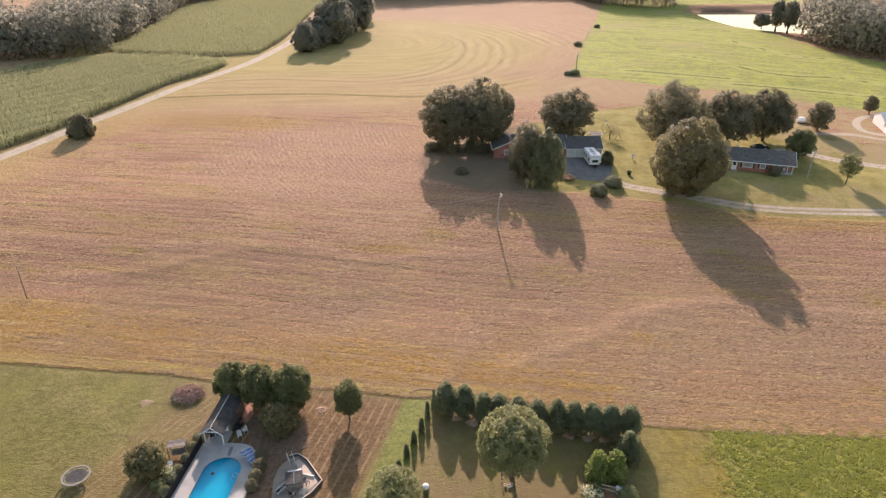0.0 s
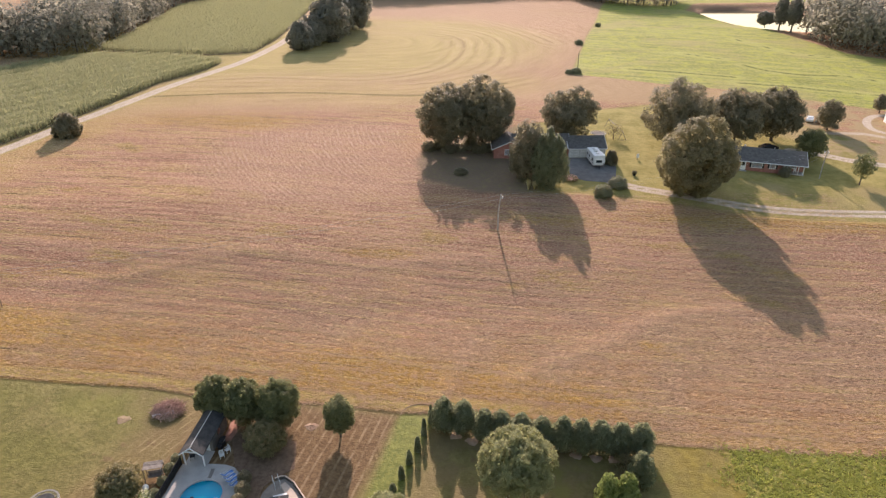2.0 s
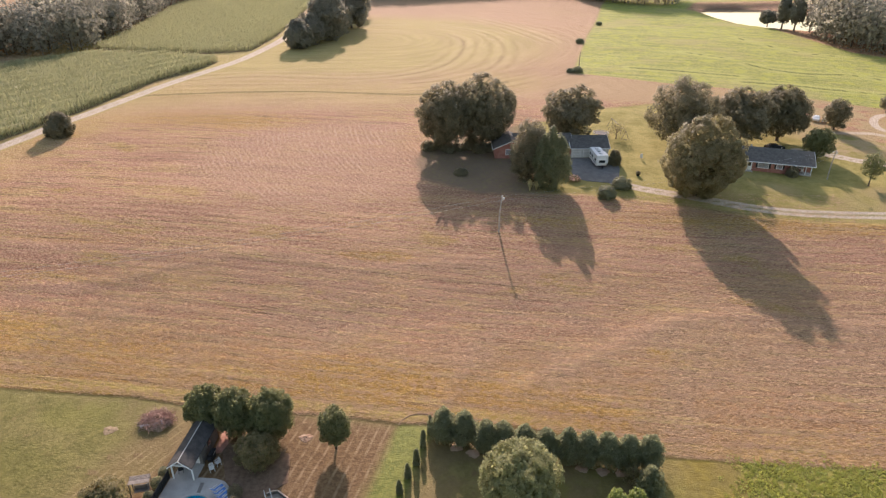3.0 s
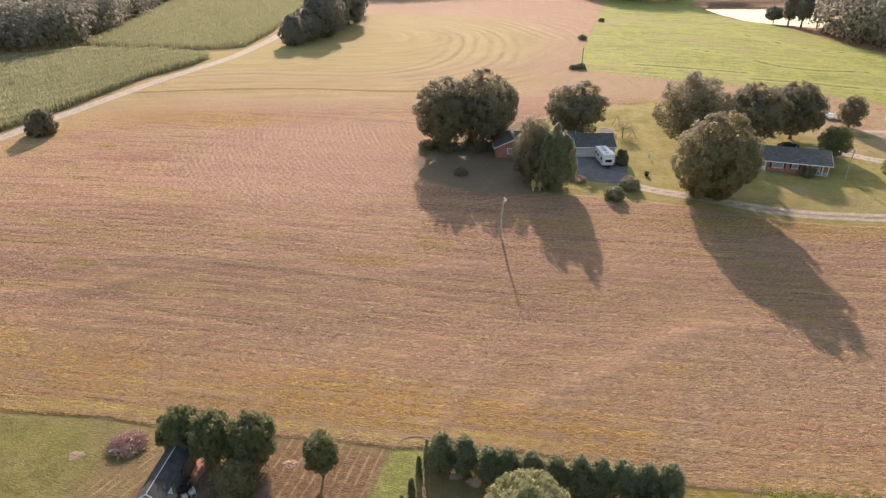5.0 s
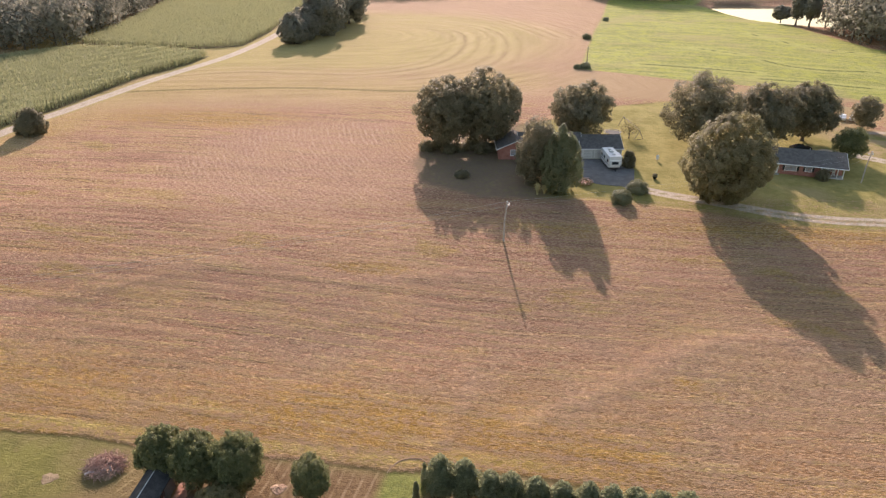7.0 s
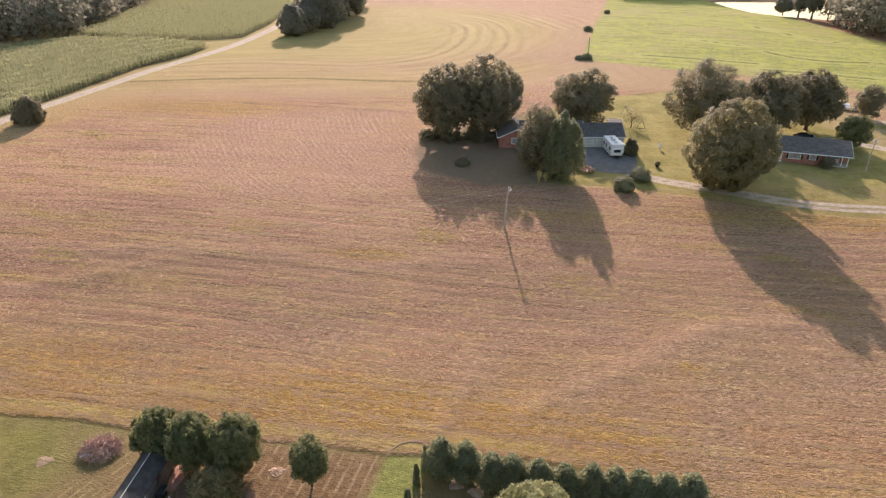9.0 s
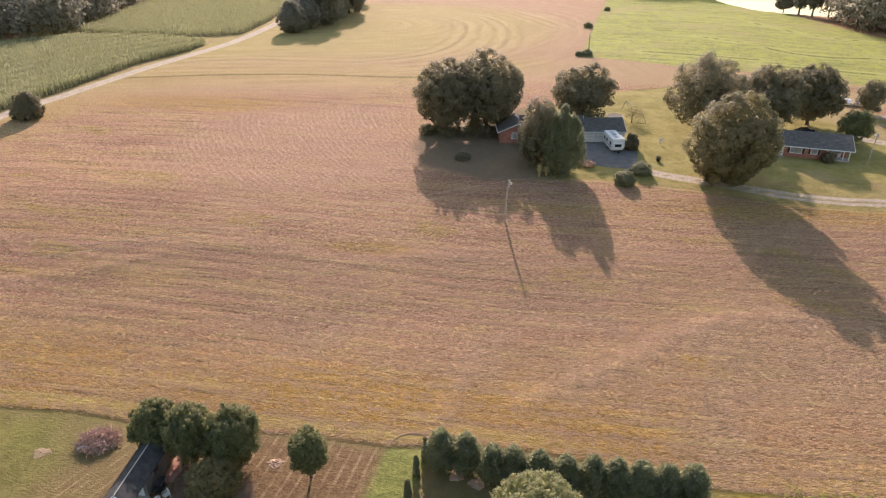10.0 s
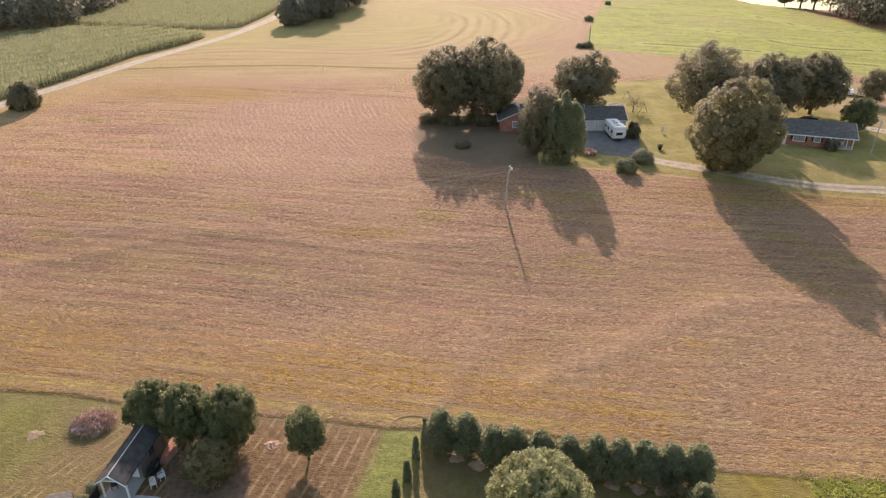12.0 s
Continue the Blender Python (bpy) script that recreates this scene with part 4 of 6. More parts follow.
for at, hh, rr, seed, lab in (((59.4, 166), 17.5, 8.8, 21, "broad dark oak behind the long brick house"), ((74.6, 167), 14.9, 7.4, 22, "dark oak with a low crown behind the long brick house"),
                              ((86.3, 171.5), 14.3, 6.3, 23, "dark round oak beyond the long brick house")):
    tree("oak_tree", at, hh, rr, lab, M_OAK, seed, 0.09, 13500, 0.48, clumps=60, group="trees behind the long brick house")
tree("yard_tree", (89.3, 157.5), 7.9, 3.5, "low leafy tree at the end of the long brick house", M_MAPLE, 24, 0.10, 5200, 0.36)
tree("yard_tree", (105.1, 179.5), 8.4, 3.5, "dark round tree beside the farm track", M_OAK, 25, 0.05, 4800, 0.4)
tree("yard_tree", (129.4, 196.5), 5.7, 2.0, "small dark tree at the edge of the meadow", M_OAK, 26, 0.12, 2000, 0.42)
tree("young_tree", (92.2, 140.8), 7.7, 2.4, "thin young tree with a sparse crown on the lawn", M_MAPLE, 27, 0.2, 1900, 0.34, girth=0.13, clumps=34, open_=0.2)
shrub("roadside_bush", (-99.6, 176), 6.5, 3.6, "big dark round bush beside the dirt road", M_OAK, 28, 4200, 0.5, clumps=34)
shrub("round_bush", (34.4, 135.0), 2.7, 2.0, "grey-green round bush at the end of the drive", M_TOPIARY, 29, 5000, 0.18)
shrub("round_bush", (38.8, 140.0), 2.5, 2.2, "grey-green round bush beside the parking place", M_TOPIARY, 30, 5000, 0.18)
shrub("garage_bush", (40.3, 153.6), 3.6, 1.5, "tall dark bush beside the camper and the garage", M_OAK, 35, 3000, 0.28, clumps=30)
shrub("house_shrub", (78.2, 146.3), 2.4, 1.35, "dark shrub against the brick front wall", M_OAK, 31, 1300, 0.24)
shrub("house_shrub", (17.6, 156.2), 1.6, 1.2, "low dark shrub below the brick gable", M_OAK, 32, 900, 0.22)
for k in range(9):
    shrub("understorey_bush", (-3.0 + 2.5 * k, 163.5 + 1.6 * math.sin(2.1 * k)), 2.6 + 0.7 * math.sin(1.7 * k), 1.9, "dark bush in the shade under the oaks", M_OAK, 140 + k, 700, 0.4, group="bushes under the oaks")
shrub("house_shrub", (4.5, 147.5), 1.5, 1.7, "dark low shrub on the shaded lawn", M_OAK, 33, 1000, 0.24)


def tall_grass(at, height, radius, label, seed, blades=260):
    """A tussock of long arching blades."""
    rng = np.random.default_rng(seed)
    thing = empty("ornamental_grass", on(*at), 0, label, "grass clump", "grass clumps by the pine")
    a, out, h = rng.uniform(0, 6.283, blades), rng.uniform(0.2, 1.0, blades), rng.uniform(0.6, 1.0, blades)
    d, w = np.stack([np.cos(a), np.sin(a), 0 * a], 1), np.stack([-np.sin(a), np.cos(a), 0 * a], 1) * 0.03
    up = np.array([0, 0, 1.0])
    foot, knee, tip = d * 0.12, d * (0.45 * radius * out)[:, None] + up * (height * h * 0.8)[:, None], d * (radius * out)[:, None] + up * (height * h * (1.05 - 0.5 * out))[:, None]
    v = np.concatenate([np.stack([foot - w, foot + w, knee + w, knee - w], 1).reshape(-1, 3), np.stack([knee - w, knee + w, tip + w * 0.2, tip - w * 0.2], 1).reshape(-1, 3)])
    part("blades", raw("blades", v, np.arange(len(v)).reshape(-1, 4), M_WHEAT), None, thing)


for k, (x, y) in enumerate(((18.9, 138.6), (20.3, 138.9))):
    tall_grass((x, y), 2.9 - 0.6 * k, 1.1, "tall tussock of straw-yellow grass under the pine", 150 + k)
# hedgerow beside the dirt road
tree("hedge_tree", (-58.8, 291), 12.1, 6.0, "dark bushy tree at the end of the hedgerow", M_WOOD, 34, -0.02, 5500, 0.85, group="hedgerow trees")
tree("hedge_tree", (-56.5, 301), 13.5, 7.0, "dark leafy tree in the hedgerow", M_WOOD, 38, -0.02, 5000, 0.9, group="hedgerow trees")
tree("hedge_tree", (-49.0, 330), 18.0, 8.5, "tall dark tree in the hedgerow", M_WOOD, 39, -0.02, 6000, 1.0, group="hedgerow trees")
tree("hedge_tree", (-49.8, 312), 21.0, 8.8, "tall dark tree in the hedgerow", M_WOOD, 35, -0.02, 7500, 1.0, group="hedgerow trees")
tree("hedge_tree", (-44.1, 348), 22.8, 9.0, "tall broad tree in the hedgerow", M_WOOD, 36, -0.02, 8000, 1.1, group="hedgerow trees")
tree("hedge_tree", (-47.0, 385), 20.0, 9.0, "tall tree in the hedgerow towards the woods", M_WOOD, 37, -0.02, 6000, 1.1, group="hedgerow trees")
# trees on the bank of the pond
for at, hh, rr, seed in (((164.4, 354), 8.0, 4.5, 41), ((167.4, 345), 15.2, 3.6, 42), ((169.9, 337.5), 15.8, 3.9, 43)):
    tree("pond_tree", at, hh, rr, "dark tree with a bare trunk on the bank of the pond", M_WOOD, seed, 0.16, 3200, 0.9, group="trees at the pond")

# the yard with the pool
for at, hh, rr, seed, lab in (((-28.4, 70.7), 6.1, 2.5, 51, "dark leafy tree at the back of the pool house"), ((-24.4, 69.4), 6.7, 2.55, 52, "dense dark green tree between its neighbours"),
                              ((-20.1, 68.6), 7.25, 2.75, 53, "dense dark green tree with a low full crown")):
    tree("shade_tree", at, hh, rr, lab, M_MAPLE, seed, 0.05, 16000, 0.21, loose=0.9, open_=0.2, clumps=64, dense=0.7, group="three trees by the pool house")
tree("ornamental_tree", (-20.9, 64.7), 4.3, 2.45, "broad tree with rust-tinged leaves beside the patio", M_RUST, 54, -0.05, 10000, 0.20, clumps=60, open_=0.25, loose=0.85, dense=1.0)
tree("young_maple", (-12.3, 66.8), 6.1, 1.85, "young green maple with a slim trunk on bare lawn", M_MAPLE, 55, 0.2, 9000, 0.20, girth=0.12, clumps=50, loose=0.8, dense=1.0)
tree("round_tree", (8.0, 56.6), 9.7, 4.05, "big round tree with pale silvery leaves", M_PALE, 56, 0.25, 26000, 0.19, girth=0.24, clumps=130, loose=0.85, dense=0.5)
tree("pale_tree", (-5.3, 50.4), 7.2, 3.05, "round pale grey-green tree on the lawn", M_PALE, 57, 0.13, 18000, 0.17, clumps=100, loose=0.85)
tree("garden_tree", (-34.9, 57.4), 4.3, 2.5, "low wide tree with dull green and rusty leaves", M_RUST, 58, 0.0, 10000, 0.17, clumps=60, open_=0.25, loose=0.85, dense=0.6)
for k, (x, y) in enumerate(((-1.3, 69.3), (-2.1, 67.1), (-2.8, 64.3), (-3.7, 62.3), (-4.5, 60.1), (-5.4, 58.4))):
    conifer("arborvitae", (x, y), (2.9, 2.6, 2.5, 2.1, 1.9, 0.9)[k], 0.40, "slim upright evergreen column on the lawn", M_CONE, 60 + k, 1700, 0.17, 0.45, 0.0, group="row of slim evergreens", belly=0.12)
for k, (x, y) in enumerate(((0.3, 68.1), (2.75, 67.7), (5.2, 66.6), (7.2, 66.5), (9.6, 65.8), (12.0, 65.2), (14.4, 64.9), (16.6, 64.6), (18.8, 64.2), (21.0, 63.9), (23.4, 63.8))):
    conifer("cypress_tree", (x, y), (4.8, 4.6, 4.1, 3.9, 4.0, 4.0, 4.4, 4.3, 4.4, 4.3, 4.4)[k], 1.72, "dense dark green cypress in a screening row", M_CONE, 70 + k, 7000, 0.25, 0.54, 0.10, group="row of cypress trees", belly=0.34)
conifer("lime_shrub", (17.9, 56.4), 3.9, 1.35, "bright yellow-green upright leafy shrub", M_LIME, 90, 2600, 0.34, 0.32, 0.02, category="shrub", belly=0.1)
conifer("lime_shrub", (20.0, 56.6), 3.8, 1.35, "bright yellow-green upright leafy shrub", M_LIME, 91, 2600, 0.34, 0.32, 0.02, category="shrub", belly=0.1)
conifer("garden_conifer", (22.4, 59.6), 4.0, 1.7, "blue-green conifer below the cypress row", M_PINE, 92, 3200, 0.26, 0.6, 0.04)
shrub("bare_shrub", (21.4, 62.0), 2.6, 1.5, "grey half-bare shrub below the cypress row", M_RUST, 93, 500, 0.16)
shrub("flowering_shrub", (16.7, 53.6), 1.5, 1.2, "low shrub with white blossom beside red mulch", M_MAPLE, 94, 1400, 0.16, extra=M_BLOOM)
shrub("garden_shrub", (20.9, 53.6), 1.6, 1.2, "low grey-green shrub beside red mulch", M_PALE, 95, 1600, 0.16)
for k, (x, y) in enumerate(((-30.85, 62.6), (-31.0, 61.0), (-31.15, 59.2), (-31.35, 57.3), (-31.5, 55.8), (-31.7, 54.1))):
    topiary((x, y), (0.62, 0.68, 0.62, 0.66, 0.60, 0.62)[k], "grey-green shrub clipped to a ball beside the pool fence", M_TOPIARY, 100 + k, "clipped shrubs by the pool")
# these clipped shrubs take darker oak leaves, which puts their shade into the colour
for k, (x, y, r) in enumerate(((-22.1, 59.6, 0.8), (-21.8, 57.8, 0.85), (-21.9, 56.2, 0.8), (-22.0, 54.8, 0.75))):
    topiary((x, y), r, "shrub clipped to a ball beside the pool deck, leaves darkened for shade", M_OAK, 110 + k, "clipped shrubs by the pool")
shrub("flowering_shrub", (-32.2, 56.8), 1.5, 0.85, "bright shrub full of pale yellow flowers", M_LIME, 120, 700, 0.16, extra=M_BLOOM)
shrub("garden_shrub", (-32.9, 55.2), 1.2, 0.9, "low olive-green shrub beside the flowering shrub", M_PALE, 126, 900, 0.16)
shrub("flower_border", (26.1, 145.8), 1.2, 1.7, "low border of pink and white flowers", M_RUST, 121, 700, 0.2, extra=M_PINK)
shrub("flower_border", (29.2, 144.0), 1.1, 1.6, "low border of pink and white flowers", M_RUST, 122, 600, 0.2, extra=M_PINK)


# ---- woods, corn and loose growth ----
def forest(name, spots, label, seed, size=1.29, leaves=530, tall=(17, 27)):
    rng = np.random.default_rng(seed)
    vs, fs, ts, tf, count, tcount = [], [], [], [], 0, 0
    for x, y in spots:
        h, r = rng.uniform(*tall), rng.uniform(6.0, 9.0)
        (v, f), _ = crown(rng, r, -0.02 * h, h, leaves, size, 30, loose=0.2)
        base = np.array([x, y, gz(x, y)])
        vs.append(v + base)
        fs.append(f + count)
        count += len(v)
        ring = np.array([(math.cos(a), math.sin(a)) for a in (0, 2.1, 4.2)])
        low, high = np.c_[ring * 0.35, np.full(3, -0.3)] + base, np.c_[ring * 0.12, np.full(3, 0.7 * h)] + base
        ts.append(np.r_[low, high])
        tf.append(np.array([[i, (i + 1) % 3, 3 + (i + 1) % 3, 3 + i] for i in range(3)]) + tcount)
        tcount += 6
    thing = empty(name, on(*spots[0]), 0, label, "woods")
    thing["kind"] = "stuff"
    back = Matrix.Translation(thing.matrix_world.translation).inverted()
    for n, me in (("crowns", raw("crowns", np.concatenate(vs), np.concatenate(fs), M_WOOD)), ("trunks", raw("trunks", np.concatenate(ts), np.concatenate(tf), M_BARK))):
        me.transform(back)
        tagged(part(n, me, None, thing), kind="stuff")


def rows_behind(line, steps, gap, seed, push):
    """Spots along a line and behind it, uneven."""
    rng, out = np.random.default_rng(seed), []
    for s in steps:
        for (ax, ay), (bx, by) in zip(line, line[1:]):
            n = max(1, round(math.hypot(bx - ax, by - ay) / gap))
            for i in range(n):
                k = (i + rng.uniform(-0.3, 0.3)) / n
                out.append((ax + (bx - ax) * k + push[0] * s + rng.uniform(-2, 2), ay + (by - ay) * k + push[1] * s + rng.uniform(-2, 2)))
    return out


forest("woods", rows_behind([(-260, 262), (-182, 274), (-157, 277), (-149, 292), (-152, 325), (-160, 380), (-172, 452), (-150, 505)], (0, 10, 21, 33), 10.5, 1, (-0.8, 0.6)), "dark mixed woods along the far side of the corn", 201)
forest("woods", rows_behind([(-62, 495), (-37, 493), (6, 512), (60, 536), (92, 522), (100, 480), (106, 462), (123, 450), (152, 440)], (0, 8, 17), 7, 2, (0.1, 1.0)), "dark woods at the end of the fields", 202, tall=(26, 31))
forest("woods", rows_behind([(176, 330), (171, 300), (174, 284), (184, 272), (215, 262), (270, 255)], (0, 9, 20), 9.5, 3, (0.8, 0.6)), "dark woods beside the meadow and the pond", 203)


def corn(name, outline, label, seed, gap, step, tall, ahead):
    rng = np.random.default_rng(seed)
    ahead = np.array(ahead)
    side = np.array([ahead[1], -ahead[0]])
    pts = np.array(outline)
    s, a = pts @ side, pts @ ahead
    S, A = np.meshgrid(np.arange(s.min(), s.max(), gap), np.arange(a.min(), a.max(), step))
    xy = S.ravel()[:, None] * side + A.ravel()[:, None] * ahead
    xy += rng.normal(size=xy.shape) * np.array([0.12, 0.12])
    keep = (from_outline(xy[:, 0], xy[:, 1], outline) > 0.3) & (xy[:, 0] > -190)
    xy = xy[keep]
    across = xy @ side
    wave = 1 + 0.10 * np.sin(0.85 * across + 0.8 * np.sin(0.05 * (xy @ ahead))) + 0.07 * np.sin(1.7 * across + 1.3 * np.sin(0.04 * (xy @ ahead))) + 0.04 * np.sin(0.11 * xy[:, 0] + 0.07 * xy[:, 1])
    z = ground_z(xy[:, 0], xy[:, 1])
    vs = []
    for k in range(4):
        n = len(xy)
        ang = rng.uniform(0, 2 * np.pi, n)
        d = np.stack([np.cos(ang), np.sin(ang), np.zeros(n)], 1)
        w = np.stack([-np.sin(ang), np.cos(ang), np.zeros(n)], 1) * (0.07 + 0.03 * gap)
        h = tall * wave * rng.uniform(0.93, 1.05, n)
        foot = np.c_[xy, z + h * (0.30, 0.62, 0.80, 0.0)[k]]
        tip = np.c_[xy, z + h * (0.62, 0.86, 0.98, 1.0)[k]] + d * (0.42, 0.42, 0.34, 0.05)[k] * (1 + 0.2 * gap)
        vs.append(np.stack([foot - w, foot + w, tip + w * 0.5, tip - w * 0.5], 1).reshape(-1, 3))
    v = np.concatenate(vs)
    ob = part(name, raw(name, v, np.arange(len(v)).reshape(-1, 4), M_CORN))
    tagged(ob, label, "corn", kind="stuff")


corn("corn_field", CORN_NEAR, "green field of tall corn in rows beside the dirt road", 210, 0.85, 0.43, 2.4, (0.632, 0.775))
corn("corn_field", CORN_FAR, "green field of tall corn rising towards the woods", 211, 1.0, 0.62, 2.5, (0.36, 0.933))


def tufts(name, spots, label, material, seed, long, wide, tall, blades=3, category="grass", spread=2.0):
    """Small lying or standing blades about each spot."""
    rng = np.random.default_rng(seed)
    vs = []
    for _ in range(blades):
        n = len(spots)
        ang = rng.normal(size=n) * spread - 0.12
        d = np.stack([np.cos(ang), np.sin(ang)], 1)
        w = np.stack([-d[:, 1], d[:, 0]], 1) * wide * rng.uniform(0.6, 1.4, (n, 1))
        a = spots + rng.normal(size=(n, 2)) * long * 0.3
        b = a + d * long * rng.uniform(0.5, 1.2, (n, 1))
        za, zb = ground_z(a[:, 0], a[:, 1]), ground_z(b[:, 0], b[:, 1]) + tall * rng.uniform(0.4, 1.2, n)
        vs.append(np.stack([np.c_[a - w, za], np.c_[a + w, za], np.c_[b + w * 0.6, zb], np.c_[b - w * 0.6, zb]], 1).reshape(-1, 3))
    v = np.concatenate(vs)
    tagged(part(name, raw(name, v, np.arange(len(v)).reshape(-1, 4), material)), label, category, kind="stuff")


def scatter(seed, n, x0, x1, y0, y1, outline=None, inside=True, swath=0.0):
    """Spots in a stretch of land, drawn to the swaths where swath is above zero."""
    rng = np.random.default_rng(seed)
    p = np.c_[rng.uniform(x0, x1, n), rng.uniform(y0, y1, n)]
    if swath:
        row = p[:, 1] + 0.13 * p[:, 0] + 1.5 * np.sin(p[:, 0] / 28 + 0.6) + 0.8 * np.sin(p[:, 1] / 9 + p[:, 0] / 50)
        p[:, 1] += swath * np.sin(row * 2 * np.pi / 2.6) * 0.41
    if outline:
        d = from_outline(p[:, 0], p[:, 1], outline)
        p = p[(d > 0.1) if inside else (d < -0.1)]
    return p


tufts("cut_hay", scatter(220, 45000, -82, 82, 60, 136, LAWN, False, 1.0), "cut hay lying in swaths on the stubble", M_STRAW, 221, 0.5, 0.03, 0.06, 2, spread=0.3)
tufts("straw_wisps", scatter(224, 26000, -60, 66, 62, 112, LAWN, False, 0.8), "pale loose wisps of straw on the stubble", M_STRAW, 225, 0.6, 0.022, 0.07, 2, spread=0.28)


def weed_patch(x0, x1, y0, y1, seed):
    """Low leafy mounds of many sizes, thick in some places and thin in others."""
    rng = np.random.default_rng(seed)
    m = np.c_[rng.uniform(x0, x1, 9000), rng.uniform(y0, y1, 9000)]
    lush = np.sin(m[:, 0] * 0.55 + 1.3 * np.sin(m[:, 1] * 0.4)) * np.sin(m[:, 1] * 0.8 + 1.1 * np.sin(m[:, 0] * 0.33)) + 0.6 * np.sin(m[:, 0] * 1.7 + m[:, 1] * 1.1)
    keep = (from_outline(m[:, 0], m[:, 1], WEEDS) + rng.normal(size=len(m)) * np.where(m[:, 1] < 62.0, 2.2, 0.8) > 0.5) & (lush + rng.normal(size=len(m)) * 0.9 > -1.3)
    m, lush = m[keep], lush[keep]
    r = rng.uniform(0.2, 0.55, len(m)) * (1 + 0.2 * lush)
    each = 13
    which = np.repeat(np.arange(len(m)), each)
    way = unit(rng.normal(size=(len(which), 3)) + np.array([0, 0, 0.6]))
    way[:, 2] = np.abs(way[:, 2])
    p = way * r[which][:, None] * rng.uniform(0.5, 1.0, (len(which), 1)) * np.array([1.25, 1.25, 0.34])
    p[:, :2] += m[which]
    p[:, 2] += ground_z(p[:, 0], p[:, 1]) + 0.02
    v, f = leaf_quads(rng, p, unit(way + 0.5 * rng.normal(size=p.shape) + np.array([0, 0, 0.5])), 0.23, 0.14, 0.3)
    tagged(part("weed_patch", raw("weed_patch", v, f, M_WEED)), "yellow-green weeds in an uncut patch", "weeds", kind="stuff")


weed_patch(31, 72, 44, 66, 223)

# ---- buildings ----
def draped(name, outline, lift, material, label, category, step=1.5, kind="structure", thick=0.12):
    """A thin sheet that follows the land, with a skirt that goes down into it."""
    bm = bmesh.new()
    bm.faces.new([bm.verts.new((x, y, 0)) for x, y in outline])
    xs, ys = [p[0] for p in outline], [p[1] for p in outline]
    for axis, lo, hi in ((0, min(xs), max(xs)), (1, min(ys), max(ys))):
        at = lo + step
        while at < hi:
            co, no = ((at, 0, 0), (1, 0, 0)) if axis == 0 else ((0, at, 0), (0, 1, 0))
            bmesh.ops.bisect_plane(bm, geom=bm.verts[:] + bm.edges[:] + bm.faces[:], plane_co=co, plane_no=no)
            at += step
    for v in bm.verts:
        v.co.z = gz(v.co.x, v.co.y) + lift
    rim = [e for e in bm.edges if e.is_boundary]
    made = bmesh.ops.extrude_edge_only(bm, edges=rim)["geom"]
    bmesh.ops.translate(bm, vec=(0, 0, -thick), verts=[g for g in made if isinstance(g, bmesh.types.BMVert)])
    bmesh.ops.recalc_face_normals(bm, faces=bm.faces)
    if sum(f.normal.z for f in bm.faces) < 0:
        bmesh.ops.reverse_faces(bm, faces=bm.faces)
    return tagged(part(name, bm, material), label, category, kind=kind)


def gable_walls(x0, x1, y0, y1, eave, rise, along_x=True):
    """Four walls up to the roof, gable ends included."""
    bm = bmesh.new()
    if along_x:
        ym = (y0 + y1) / 2
        prof = [(y0, -0.5), (y1, -0.5), (y1, eave), (ym, eave + rise), (y0, eave)]
        a, b = [bm.verts.new((x0, y, z)) for y, z in prof], [bm.verts.new((x1, y, z)) for y, z in prof]
    else:
        xm = (x0 + x1) / 2
        prof = [(x0, -0.5), (x1, -0.5), (x1, eave), (xm, eave + rise), (x0, eave)]
        a, b = [bm.verts.new((x, y0, z)) for x, z in prof], [bm.verts.new((x, y1, z)) for x, z in prof]
    bm.faces.new(a)
    bm.faces.new(list(reversed(b)))
    for i in range(5):
        bm.faces.new((a[i], a[(i + 1) % 5], b[(i + 1) % 5], b[i]))
    bmesh.ops.recalc_face_normals(bm, faces=bm.faces)
    return bm


def gable_roof(x0, x1, y0, y1, eave, rise, over=0.5, along_x=True, thick=0.14):
    """Two roof slopes with thickness and overhang."""
    bm = bmesh.new()
    lo, hi = (y0, y1) if along_x else (x0, x1)
    ends = (x0 - over * 0.7, x1 + over * 0.7) if along_x else (y0 - over * 0.7, y1 + over * 0.7)
    mid, half = (lo + hi) / 2, (hi - lo) / 2
    drop = rise / half * over
    prof = [(lo - over, eave - drop + 0.02), (mid, eave + rise + 0.02), (hi + over, eave - drop + 0.02), (hi + over, eave - drop + thick), (mid, eave + rise + thick + 0.05), (lo - over, eave - drop + thick)]
    rings = [[bm.verts.new((e, c, z) if along_x else (c, e, z)) for c, z in prof] for e in ends]
    for i in range(6):
        bm.faces.new((rings[0][i], rings[0][(i + 1) % 6], rings[1][(i + 1) % 6], rings[1][i]))
    for ring in rings:
        bm.faces.new((ring[0], ring[1], ring[4], ring[5]))
        bm.faces.new((ring[1], ring[2], ring[3], ring[4]))
    bmesh.ops.recalc_face_normals(bm, faces=bm.faces)
    return bm


